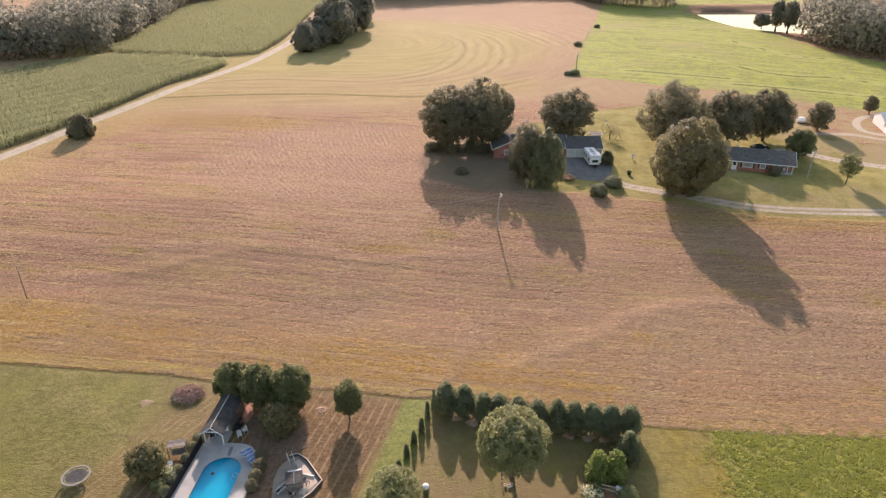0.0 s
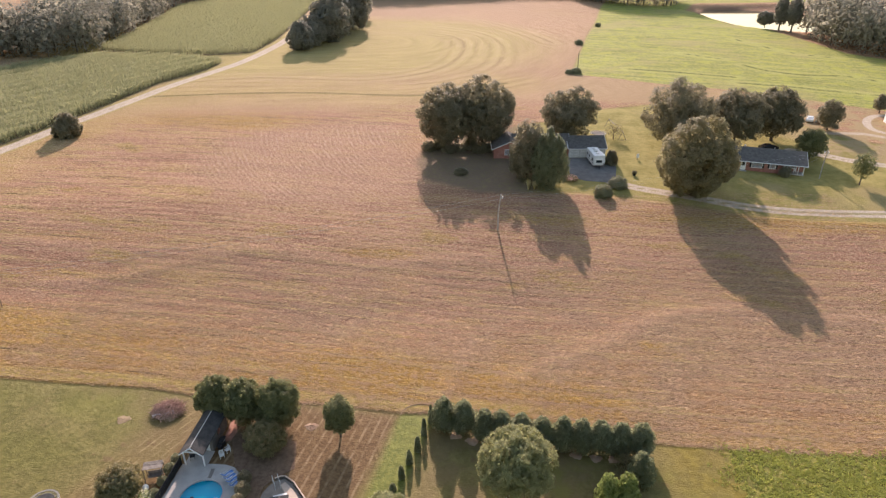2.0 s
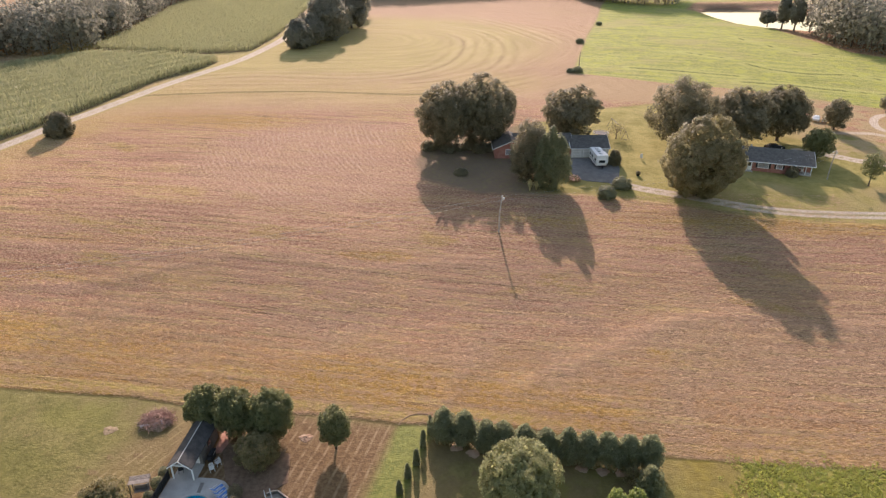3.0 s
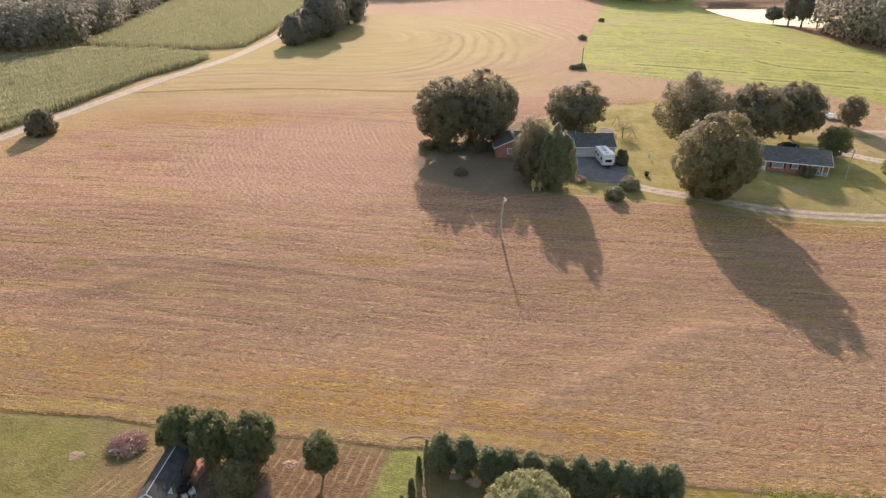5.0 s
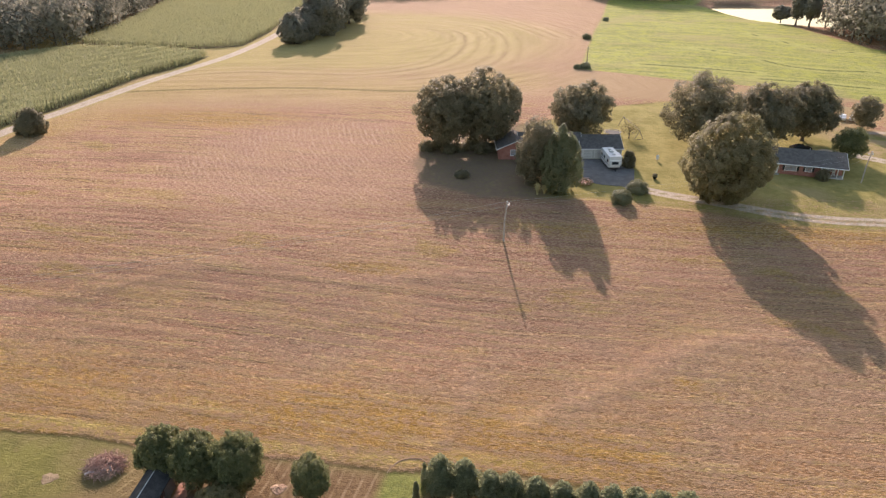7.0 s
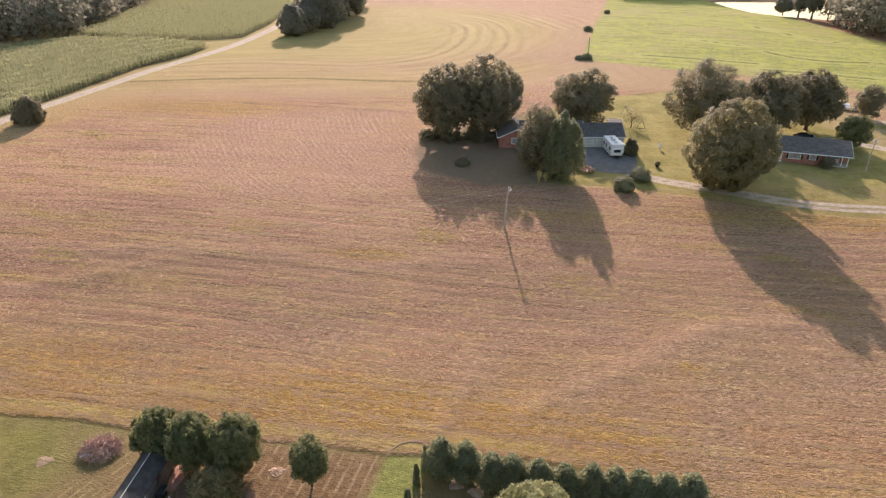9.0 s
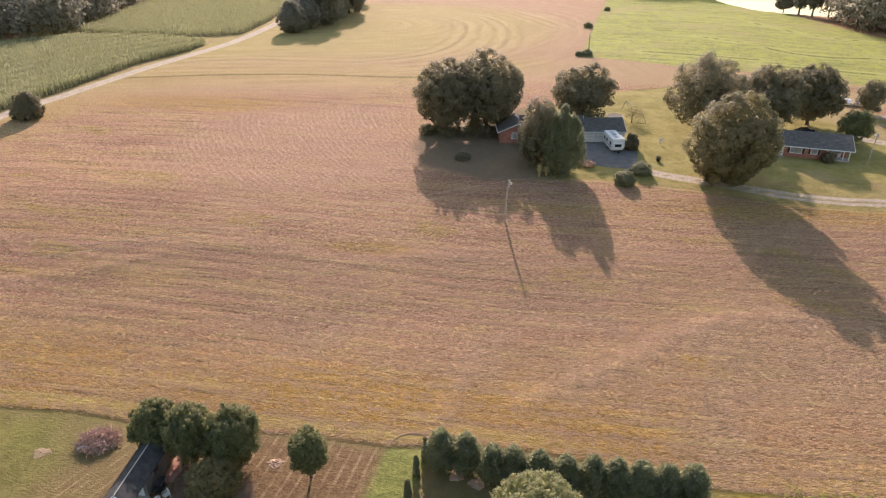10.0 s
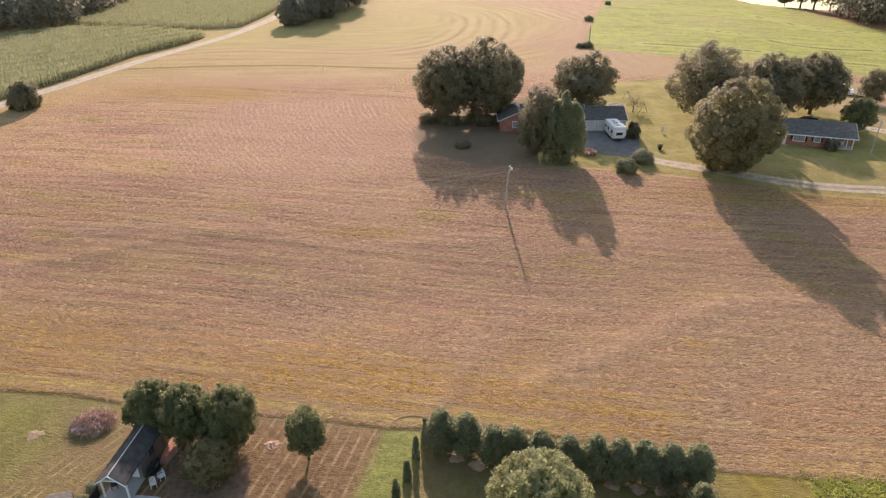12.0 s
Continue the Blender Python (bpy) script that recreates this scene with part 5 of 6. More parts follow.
def fascia(x0, x1, y0, y1, eave, rise, over, along_x=True):
    """White boards along both eaves and up the gable edges."""
    bm = bmesh.new()
    lo, hi = (y0, y1) if along_x else (x0, x1)
    ends = (x0 - over * 0.7, x1 + over * 0.7) if along_x else (y0 - over * 0.7, y1 + over * 0.7)
    mid, half = (lo + hi) / 2, (hi - lo) / 2
    z = eave - rise / half * over

    def at(e, c, h):
        return (e, c, h) if along_x else (c, e, h)
    for c in (lo - over - 0.03, hi + over + 0.03):
        tube(bm, [at(ends[0], c, z + 0.03), at(ends[1], c, z + 0.03)], 0.10, 4)
    for e in (ends[0] - 0.03, ends[1] + 0.03):
        tube(bm, [at(e, lo - over, z + 0.04), at(e, mid, eave + rise + 0.06), at(e, hi + over, z + 0.04)], 0.10, 4)
    bmesh.ops.recalc_face_normals(bm, faces=bm.faces)
    return bm


def window(parent, x, y, z, w, h, lights=1, face=-1):
    """A framed window on a wall that looks along -y (face -1)."""
    bm = bmesh.new()
    d = 0.07
    y0, y1 = (y - d, y + 0.02) if face < 0 else (y - 0.02, y + d)
    for a, b, c, e in ((x - w / 2 - 0.09, x + w / 2 + 0.09, z + h, z + h + 0.1), (x - w / 2 - 0.09, x - w / 2, z, z + h), (x + w / 2, x + w / 2 + 0.09, z, z + h)):
        box(bm, a, b, y0, y1, c, e)
    frame_ob = part("window", bm, M_WHITE, parent, "white framed window")
    part("sill", abox(x - w / 2 - 0.14, x + w / 2 + 0.14, y0 - 0.05, y1, z - 0.09, z, bevel=0.01), M_WHITE, frame_ob)
    step = w / lights
    for k in range(lights):
        for r in range(2):
            part("pane", abox(x - w / 2 + k * step + 0.04, x - w / 2 + (k + 1) * step - 0.04, y0 + 0.035, y1 - 0.01, z + r * h / 2 + 0.03, z + (r + 1) * h / 2 - 0.03), M_PANE, frame_ob, "glass pane with a pale curtain behind")
    return frame_ob


def shutter(parent, x, y, z, w, h):
    bm = abox(x - w / 2, x + w / 2, y - 0.05, y + 0.01, z, z + h, bevel=0.008)
    for k in range(7):
        box(bm, x - w / 2 + 0.04, x + w / 2 - 0.04, y - 0.065, y - 0.045, z + 0.06 + k * (h - 0.12) / 7, z + 0.10 + k * (h - 0.12) / 7)
    part("shutter", bm, M_BLACK, parent, "dark louvred shutter")


def door(parent, x, y, w=0.95, h=2.05, material=None, label="white panelled door"):
    bm = abox(x - w / 2 - 0.1, x + w / 2 + 0.1, y - 0.05, y + 0.02, 0.1, h + 0.22, bevel=0.01)
    d = part("door", bm, material or M_WHITE, parent, label)
    part("pane", abox(x - w / 2 + 0.18, x + w / 2 - 0.18, y - 0.07, y - 0.045, 1.15, h - 0.05), M_GLASS, d, "dark glass pane")
    part("handle", abox(x + w / 2 - 0.13, x + w / 2 - 0.07, y - 0.10, y - 0.045, 1.02, 1.10, bevel=0.01), M_GALV, d)


def chimney(parent, x, y, z, w, h):
    bm = abox(x - w / 2, x + w / 2, y - 0.35, y + 0.35, z, z + h, bevel=0.015)
    box(bm, x - w / 2 - 0.06, x + w / 2 + 0.06, y - 0.41, y + 0.41, z + h - 0.14, z + h)
    part("chimney", bm, M_BRICK, parent, "red brick chimney")


# the brick house with a front gable and a garage
h1 = empty("brick_house", on(14.2, 158.0), 0, "red brick ranch house with a front gable and dark shingle roof", "house", size=2)
part("wall", gable_walls(3.5, 17.0, 1.6, 9.6, 2.5, 1.9), M_BRICK, h1)
part("roof", gable_roof(3.5, 17.0, 1.6, 9.6, 2.5, 1.9, 0.5), M_ROOF, h1)
part("fascia", fascia(3.5, 17.0, 1.6, 9.6, 2.5, 1.9, 0.5), M_WHITE, h1)
part("wing_wall", gable_walls(-1.4, 6.4, 0.0, 8.0, 2.45, 1.7, False), M_BRICK, h1)
part("wing_roof", gable_roof(-1.4, 6.4, 0.0, 8.0, 2.45, 1.7, 0.45, False), M_ROOF, h1)
part("wing_fascia", fascia(-1.4, 6.4, 0.0, 8.0, 2.45, 1.7, 0.45, False), M_WHITE, h1)
part("garage_wall", gable_walls(17.0, 25.8, 0.9, 9.2, 2.35, 1.7), M_SIDING, h1, "pale siding")
part("garage_roof", gable_roof(17.0, 25.8, 0.9, 9.2, 2.35, 1.7, 0.45), M_ROOF, h1)
part("garage_fascia", fascia(17.0, 25.8, 0.9, 9.2, 2.35, 1.7, 0.45), M_WHITE, h1)
window(h1, 1.8, 0.0, 0.95, 1.1, 1.2, 2)
window(h1, 4.7, 0.0, 0.95, 0.9, 1.2, 1)
window(h1, 9.0, 1.6, 0.95, 1.6, 1.2, 2)
window(h1, 14.6, 1.6, 0.95, 1.6, 1.2, 2)
door(h1, 11.8, 1.6)
chimney(h1, 9.6, 5.8, 3.8, 0.9, 1.2)
for x0, x1 in ((17.35, 19.35), (19.85, 22.6), (23.0, 25.4)):
    g = part("garage_door", abox(x0, x1, 0.84, 0.92, 0.05, 2.1, bevel=0.01), M_WHITE, h1, "pale garage door")
    for k in range(3):
        part("panel", abox(x0 + 0.1, x1 - 0.1, 0.80, 0.85, 0.15 + k * 0.66, 0.70 + k * 0.66, bevel=0.012), M_SIDING, g)
for k in range(3):
    part("gutter_pipe", atube([(17.1 + 4.3 * k, 0.55, 0.05), (17.1 + 4.3 * k, 0.55, 2.2)], 0.05, 6), M_WHITE, h1)
draped("parking_place", [(29.6, 145.2), (32.4, 143.6), (37, 142.6), (39.4, 145), (41, 151), (41.4, 158.6), (31.2, 158.6), (29.6, 152)], 0.05, M_ASPHALT, "dark asphalt parking place in front of a garage", "driveway")


def camper(at, turn):
    c = empty("camper_trailer", on(*at), turn, "white camper trailer parked on asphalt", "camper", size=1)
    bm = abox(-1.25, 1.25, -3.2, 3.2, 0.55, 3.0, bevel=0.14)
    part("body", bm, M_WHITE, c)
    part("nose_cap", abox(-1.15, 1.15, -3.5, -3.1, 0.75, 2.2, bevel=0.18), M_WHITE, c)
    part("slide_out", abox(1.2, 1.75, -2.4, 0.6, 0.75, 2.7, bevel=0.05), M_WHITE, c)
    for y in (-1.9, 1.6):
        part("roof_vent", abox(-0.3, 0.3, y - 0.3, y + 0.3, 2.98, 3.16, bevel=0.05), M_SIDING, c, "grey roof vent")
    part("air_conditioner", abox(-0.4, 0.4, -0.55, 0.55, 2.98, 3.28, bevel=0.10), M_SIDING, c)
    part("window", abox(-0.7, 0.7, -3.53, -3.48, 1.35, 1.95, bevel=0.01), M_GLASS, c, "dark window")
    for y in (-2.2, 0.4, 2.2):
        part("window", abox(-1.275, -1.245, y - 0.5, y + 0.5, 1.5, 2.15, bevel=0.01), M_GLASS, c, "dark window")
    part("stripe", abox(-1.262, -1.248, -3.0, 3.0, 1.05, 1.2), M_TAN, c, "tan stripe")
    for s in (-1, 1):
        for y in (-0.1, 0.85):
            w = part("wheel", atube([(s * 1.0, y, 0.36), (s * 1.24, y, 0.36)], 0.36, 14), M_RUBBER, c)
            part("rim", atube([(s * 1.2, y, 0.36), (s * 1.255, y, 0.36)], 0.2, 10), M_GALV, w)
    bm = bmesh.new()
    for s in (-1, 1):
        tube(bm, [(s * 0.9, -3.3, 0.6), (0, -4.5, 0.55)], 0.05, 6)
    part("hitch", bm, M_BLACK, c)
    part("jack", atube([(0, -4.3, 0), (0, -4.3, 1.0)], 0.05, 6), M_BLACK, c)


camper((36.6, 154.6), 3)

# the long brick house
h2 = empty("long_brick_house", on(74.25, 148.86), -18, "long red brick ranch house with a low dark roof", "house", size=2)
for n, b, m in (("wall", gable_walls(-12.0, 4.0, 0.0, 8.6, 2.5, 1.75), M_BRICK), ("porch_wall", abox(4.0, 8.7, 2.0, 8.6, -0.4, 2.5), M_BRICK),
                ("roof", gable_roof(-12.0, 8.7, 0.0, 8.6, 2.5, 1.75, 0.55), M_ROOF), ("fascia", fascia(-12.0, 8.7, 0.0, 8.6, 2.5, 1.75, 0.55), M_WHITE),
                ("porch_floor", abox(4.02, 8.7, 0.05, 1.98, -0.4, 0.22, bevel=0.02), M_CONCRETE)):
    part(n, b, m, h2)
for x in (4.5, 7.4, 8.5):
    part("porch_post", abox(x - 0.09, x + 0.09, 0.1, 0.28, 0.22, 2.5, bevel=0.015), M_WHITE, h2, "white porch post")
part("porch_beam", abox(4.1, 8.7, 0.08, 0.3, 2.28, 2.5), M_WHITE, h2)
door(h2, -4.3, 0.0)
window(h2, -1.4, 0.0, 0.95, 2.1, 1.2, 2)
shutter(h2, -2.75, 0.0, 0.9, 0.4, 1.35)
shutter(h2, -0.05, 0.0, 0.9, 0.4, 1.35)
window(h2, 1.95, 0.0, 1.05, 1.1, 1.05, 2)
shutter(h2, 1.1, 0.0, 1.0, 0.35, 1.2)
shutter(h2, 2.8, 0.0, 1.0, 0.35, 1.2)
window(h2, -7.6, 0.0, 0.95, 1.6, 1.2, 2)
window(h2, 6.6, 2.0, 0.95, 1.3, 1.2, 2)
door(h2, 5.2, 2.0)
part("roof_vent", atube([(-4.0, 5.2, 3.9), (-4.0, 5.2, 4.6)], 0.16, 8), M_WHITE, h2, "white roof vent")
part("roof_vent", atube([(2.5, 5.6, 3.8), (2.5, 5.6, 4.35)], 0.1, 8), M_GALV, h2)
part("steps", abox(-5.1, -3.5, -1.0, -0.02, -0.4, 0.12, bevel=0.02), M_CONCRETE, h2)


def garden_chair(at, turn, lift, material, label, group=""):
    c = empty("garden_chair", (at[0], at[1], gz(*at) + lift), turn, label, "chair", group)
    part("seat", abox(-0.27, 0.27, -0.27, 0.27, 0.40, 0.45, bevel=0.012), material, c)
    bm = bmesh.new()
    for k in range(5):
        box(bm, -0.25 + k * 0.105, -0.17 + k * 0.105, 0.24, 0.28, 0.45, 0.98 - 0.02 * abs(k - 2))
    part("backrest", bm, material, c)
    for x in (-0.24, 0.24):
        for y in (-0.24, 0.24):
            part("leg", abox(x - 0.025, x + 0.025, y - 0.025, y + 0.025, 0.0, 0.42), material, c)
        part("armrest", abox(x - 0.04, x + 0.04, -0.26, 0.27, 0.63, 0.67, bevel=0.01), material, c)
    return c


_c, _s = math.cos(radians(-18)), math.sin(radians(-18))
for lx, ly in ((5.9, 1.0), (6.9, 1.1)):
    garden_chair((74.25 + lx * _c - ly * _s, 148.86 + lx * _s + ly * _c), -18, 0.28, M_WHITE, "white slatted chair on the porch", "porch chairs")


def car(name, at, turn, paint, label):
    c = empty(name, on(*at), turn, label, "car", size=1)
    bm = bmesh.new()
    prof = [(-2.3, 0.35), (2.25, 0.35), (2.32, 0.6), (2.2, 0.86), (1.2, 0.98), (0.45, 1.42), (-0.95, 1.46), (-1.75, 1.05), (-2.25, 0.98), (-2.34, 0.6)]
    a = [bm.verts.new((x, -0.88 if z < 1.1 else -0.66, z)) for x, z in prof]
    b = [bm.verts.new((x, 0.88 if z < 1.1 else 0.66, z)) for x, z in prof]
    bm.faces.new(a)
    bm.faces.new(list(reversed(b)))
    for i in range(len(prof)):
        bm.faces.new((a[i], a[(i + 1) % len(prof)], b[(i + 1) % len(prof)], b[i]))
    bmesh.ops.recalc_face_normals(bm, faces=bm.faces)
    bmesh.ops.bevel(bm, geom=bm.edges[:], offset=0.06, segments=2, affect="EDGES")
    part("body", bm, paint, c, smooth=False)
    part("windscreen", abox(0.55, 1.12, -0.62, 0.62, 1.02, 1.06, m=pose(0.45, 0, 0.55, 0, 28, 0)), M_GLASS, c, "dark windscreen")
    for s in (-1, 1):
        part("side_window", abox(-1.2, 0.6, s * 0.76 - 0.04, s * 0.76 + 0.04, 1.05, 1.34, bevel=0.02), M_GLASS, c, "dark window")
        for x in (-1.4, 1.42):
            w = part("wheel", atube([(x, s * 0.7, 0.33), (x, s * 0.91, 0.33)], 0.33, 14), M_RUBBER, c)
            part("rim", atube([(x, s * 0.88, 0.33), (x, s * 0.925, 0.33)], 0.19, 10), M_GALV, w)
        part("headlight", abox(2.16, 2.27, s * 0.62 - 0.18, s * 0.62 + 0.18, 0.68, 0.80, bevel=0.02), M_WHITE, c)
    return c


car("black_car", (82.6, 164.6), 4, M_CAR, "black car parked behind the long brick house")
car("white_car", (104.6, 188.0), 60, M_WHITE, "white car parked on the dirt yard")
car("white_car", (107.2, 187.0), 50, M_WHITE, "white car parked beside another on the dirt yard")

# the white farm shed
s = empty("metal_shed", on(123.6, 179.6), -14, "white metal farm shed with a shallow gable roof", "shed", size=2)
part("wall", gable_walls(0, 14, 0, 9, 2.6, 1.5), M_WHITE, s)
part("roof", gable_roof(0, 14, 0, 9, 2.6, 1.5, 0.3), M_GALV, s, "bright metal roof")
part("sliding_door", abox(5, 8.6, -0.08, 0.0, 0.05, 2.5, bevel=0.01), M_SIDING, s)
part("lean_to", gable_walls(-0.1, 6.0, -3.2, -0.1, 1.5, 0.5), M_WHITE, s)
part("lean_to_roof", gable_roof(-0.1, 6.0, -3.2, -0.1, 1.5, 0.5, 0.2), M_GALV, s)
for k in range(12):
    part("rib", abox(0.3 + k * 1.17, 0.36 + k * 1.17, -0.03, 0.0, 0.05, 2.55), M_WHITE, s)


# ---- poles and wires ----
def utility_pole(at, height, label, lean=0.0, lamp=False, girth=0.20, drum=True, wood=None):
    p = empty("utility_pole", on(*at), 0, label, "pole", "line of utility poles", 1)
    part("shaft", atube([(0, 0, -0.6), (0, 0, height * 0.5), (lean, 0, height)], [girth, girth * 0.9, girth * 0.7], 10), wood or M_POLE, p)
    for k, z in enumerate((height - 0.15, height - 1.0)):
        i = part("insulator", atube([(lean, -0.12, z), (lean, -0.12, z + 0.12), (lean, -0.12, z + 0.2)], [0.07, 0.09, 0.05], 8), M_SIDING, p)
    if drum:
        part("transformer", atube([(lean + 0.3, 0, height - 0.75), (lean + 0.3, 0, height - 0.35)], 0.14, 12), M_SIDING, p, "grey steel drum")
        part("bracket", abox(lean + 0.08, lean + 0.24, -0.04, 0.04, height - 0.75, height - 0.65), M_GALV, p)
    if lamp:
        part("lamp_arm", atube([(lean, 0, height - 0.5), (lean - 0.5, -0.3, height - 0.2), (lean - 0.9, -0.5, height - 0.2)], 0.03, 6), M_GALV, p)
        part("lamp_head", atube([(lean - 0.85, -0.48, height - 0.4), (lean - 0.85, -0.48, height - 0.16)], [0.16, 0.08], 10), M_WHITE, p)
    return p


POLES = [((-71.4, 96.6), 6.6, 0.0), ((10.9, 120.2), 7.4, 0.35), ((85.3, 144.6), 6.7, 0.25)]
utility_pole(*POLES[0][:2], "weathered brown utility pole in the mown field", girth=0.09, drum=False, wood=M_BROWNPOLE)
utility_pole(*POLES[1][:2], "pale weathered utility pole with a drum in the field", 0.35, girth=0.17)
utility_pole(*POLES[2][:2], "wooden utility pole with a lamp beside the house", 0.25, lamp=True, girth=0.13)
utility_pole((49.8, 249.0), 6.5, "brown utility pole at the corner of the meadow", girth=0.14, drum=False, wood=M_BROWNPOLE)


def wire(a, b, sag, radius=0.007, material=M_GALV):
    n = 14
    pts = []
    for i in range(n + 1):
        k = i / n
        pts.append((a[0] + (b[0] - a[0]) * k, a[1] + (b[1] - a[1]) * k, a[2] + (b[2] - a[2]) * k - 4 * sag * k * (1 - k)))
    tagged(part("power_line", atube(pts, radius, 5), material), "thin power line hanging between wooden poles", "wire", "power lines")


for drop in (0.0, 0.85):
    for (a, ha, la), (b, hb, lb) in zip(POLES, POLES[1:]):
        wire((a[0] + la, a[1], gz(*a) + ha - 0.05 - drop), (b[0] + lb, b[1], gz(*b) + hb - 0.05 - drop), 0.9, *((0.011, M_SIDING) if a[0] < 0 else (0.006, M_GALV)))
wire((85.5, 144.6, gz(85.3, 144.6) + 6.0), (84.4, 148.2, gz(84, 148) + 2.6), 0.15, 0.014)

# things in the yards of the two houses
def trampoline(at, radius, label, turn=0.0):
    t = empty("trampoline", on(*at), turn, label, "trampoline", size=1)
    bm = bmesh.new()
    ring = [(radius * math.cos(a), radius * math.sin(a), 0.85) for a in (2 * math.pi * i / 40 for i in range(41))]
    tube(bm, ring, 0.035, 6, False)
    part("frame", bm, M_GALV, t)
    bm = bmesh.new()
    for lo, hi in ((radius - 0.16, radius + 0.03),):
        rings = [[bm.verts.new((r * math.cos(2 * math.pi * i / 40), r * math.sin(2 * math.pi * i / 40), z)) for i in range(40)] for r, z in ((lo, 0.86), (lo, 0.91), (hi, 0.92), (hi, 0.86))]
        for a, b in zip(rings, rings[1:] + rings[:1]):
            for i in range(40):
                bm.faces.new((a[i], a[(i + 1) % 40], b[(i + 1) % 40], b[i]))
    bmesh.ops.recalc_face_normals(bm, faces=bm.faces)
    part("edge_pad", bm, M_TAN, t, "faded pale edge pad")
    mat_ = slab([((radius - 0.45) * math.cos(2 * math.pi * i / 40), (radius - 0.45) * math.sin(2 * math.pi * i / 40)) for i in range(40)], 0.80, 0.825)
    part("jumping_mat", mat_, M_MESH, t, "black woven mat")
    for i in range(40):
        a = 2 * math.pi * i / 40
        part("spring", atube([((radius - 0.46) * math.cos(a), (radius - 0.46) * math.sin(a), 0.82), ((radius - 0.03) * math.cos(a), (radius - 0.03) * math.sin(a), 0.85)], 0.015, 4), M_GALV, t)
    for i in range(4):
        a = math.pi * i / 2 + 0.4
        p = [(radius * math.cos(a + d), radius * math.sin(a + d), z) for d, z in ((-0.22, 0.85), (-0.2, 0.03), (0.2, 0.03), (0.22, 0.85))]
        part("leg", atube(p, 0.03, 6), M_GALV, t)
    return t


trampoline((41.8, 175.2), 2.1, "dark trampoline with a pale rim behind the brick house")


def swing_set(at, turn, length, label):
    s = empty("swing_set", on(*at), turn, label, "swing set", size=1)
    part("beam", atube([(0, 0, 2.3), (length, 0, 2.3)], 0.07, 8), M_TIMBER, s)
    for x in (0.2, length - 0.2):
        for d in (-1, 1):
            part("leg", atube([(x, 0, 2.3), (x, d * 1.1, -0.05)], 0.055, 7), M_TIMBER, s)
    for x in (length * 0.3, length * 0.65):
        sw = part("swing", abox(x - 0.28, x + 0.28, -0.1, 0.1, 0.5, 0.54, bevel=0.01), M_BLACK, s)
        for d in (-0.25, 0.25):
            part("chain", atube([(x + d, 0, 0.52), (x + d, 0, 2.27)], 0.012, 4), M_GALV, sw)
    part("ladder", abox(length - 0.05, length, -0.5, 0.5, 0.1, 0.2), M_TIMBER, s)
    return s


swing_set((46.2, 183.0), -86, 12.5, "old timber swing set on the lawn")
tree("small_tree", (45.2, 172.5), 4.6, 2.3, "thin bare-looking small tree beside the swing set", M_RUST, 130, 0.2, 900, 0.2, clumps=30, open_=0.5, loose=1.0)
b = empty("birdhouse", on(47.5, 157.0), 20, "white birdhouse on a thin post on the lawn", "birdhouse")
part("post", atube([(0, 0, -0.2), (0, 0, 0.95)], 0.05, 7), M_TIMBER, b)
bh = part("box", gable_walls(-0.25, 0.25, -0.2, 0.2, 0.3, 0.2), M_WHITE, b)
bh.location.z = 0.95
b = empty("garden_planter", on(44.0, 146.6), 0, "dark round planter with a drooping plant on the lawn", "planter")
part("bowl", atube([(0, 0, -0.05), (0, 0, 0.12), (0, 0, 0.5), (0, 0, 0.58)], [0.34, 0.3, 0.5, 0.52], 14), M_BLACK, b)
part("soil", atube([(0, 0, 0.5), (0, 0, 0.59)], 0.46, 14), M_SOIL, b)
rng = np.random.default_rng(77)
(v, fc), _ = crown(rng, 0.55, 0.45, 1.15, 500, 0.16, 16, flare=0.5)
part("plant", raw("plant", v, fc, M_OAK), None, b)
for (x, y), r, hh, seed in (((60.5, 304), 1.9, 2.2, 131), ((48.8, 246.5), 2.0, 2.0, 132), ((46.2, 246), 1.5, 1.5, 133), ((80.5, 358), 1.6, 1.9, 134)):
    shrub("field_bush", (x, y), hh, r, "small grey-green bush at the edge of the meadow", M_TOPIARY, seed, 900, 0.4, group="bushes along the meadow")

# ---- the pool yard ----
YARD_Z = -2.0


def rounded_pool(grow):
    cx, r, top, low = 0.0, 2.28 + grow, 1.7, -5.4
    pts = [(cx + r * math.cos(a), top + r * math.sin(a)) for a in (math.pi * i / 20 for i in range(21))]
    pts += [(cx + r * math.cos(a), low + r * math.sin(a)) for a in (math.pi + math.pi * i / 20 for i in range(21))]
    return [(-26.55 + 0.9976 * x + 0.0698 * y, 56.0 - 0.0698 * x + 0.9976 * y) for x, y in pts]


def holed_slab(outer, inner, z0, z1):
    bm = bmesh.new()
    rings = [[[bm.verts.new((x, y, z)) for x, y in pts] for pts in (outer, inner)] for z in (z1, z0)]
    edges = []
    for pair in rings:
        level = []
        for ring in pair:
            level += [bm.edges.new((ring[i], ring[(i + 1) % len(ring)])) for i in range(len(ring))]
        edges.append(level)
    for level in edges:
        bmesh.ops.triangle_fill(bm, use_beauty=True, use_dissolve=False, edges=level)
    for k in (0, 1):
        a, b = rings[0][k], rings[1][k]
        for i in range(len(a)):
            bm.faces.new((a[i], a[(i + 1) % len(a)], b[(i + 1) % len(a)], b[i]))
    bmesh.ops.recalc_face_normals(bm, faces=bm.faces)
    return bm


DECK = [(-30.1, 62.35), (-26.5, 62.35), (-25.0, 62.2), (-23.9, 61.8), (-23.2, 61.0), (-22.75, 59.6), (-22.65, 58.0), (-22.5, 54.0), (-22.6, 46.5), (-31.65, 46.5)]
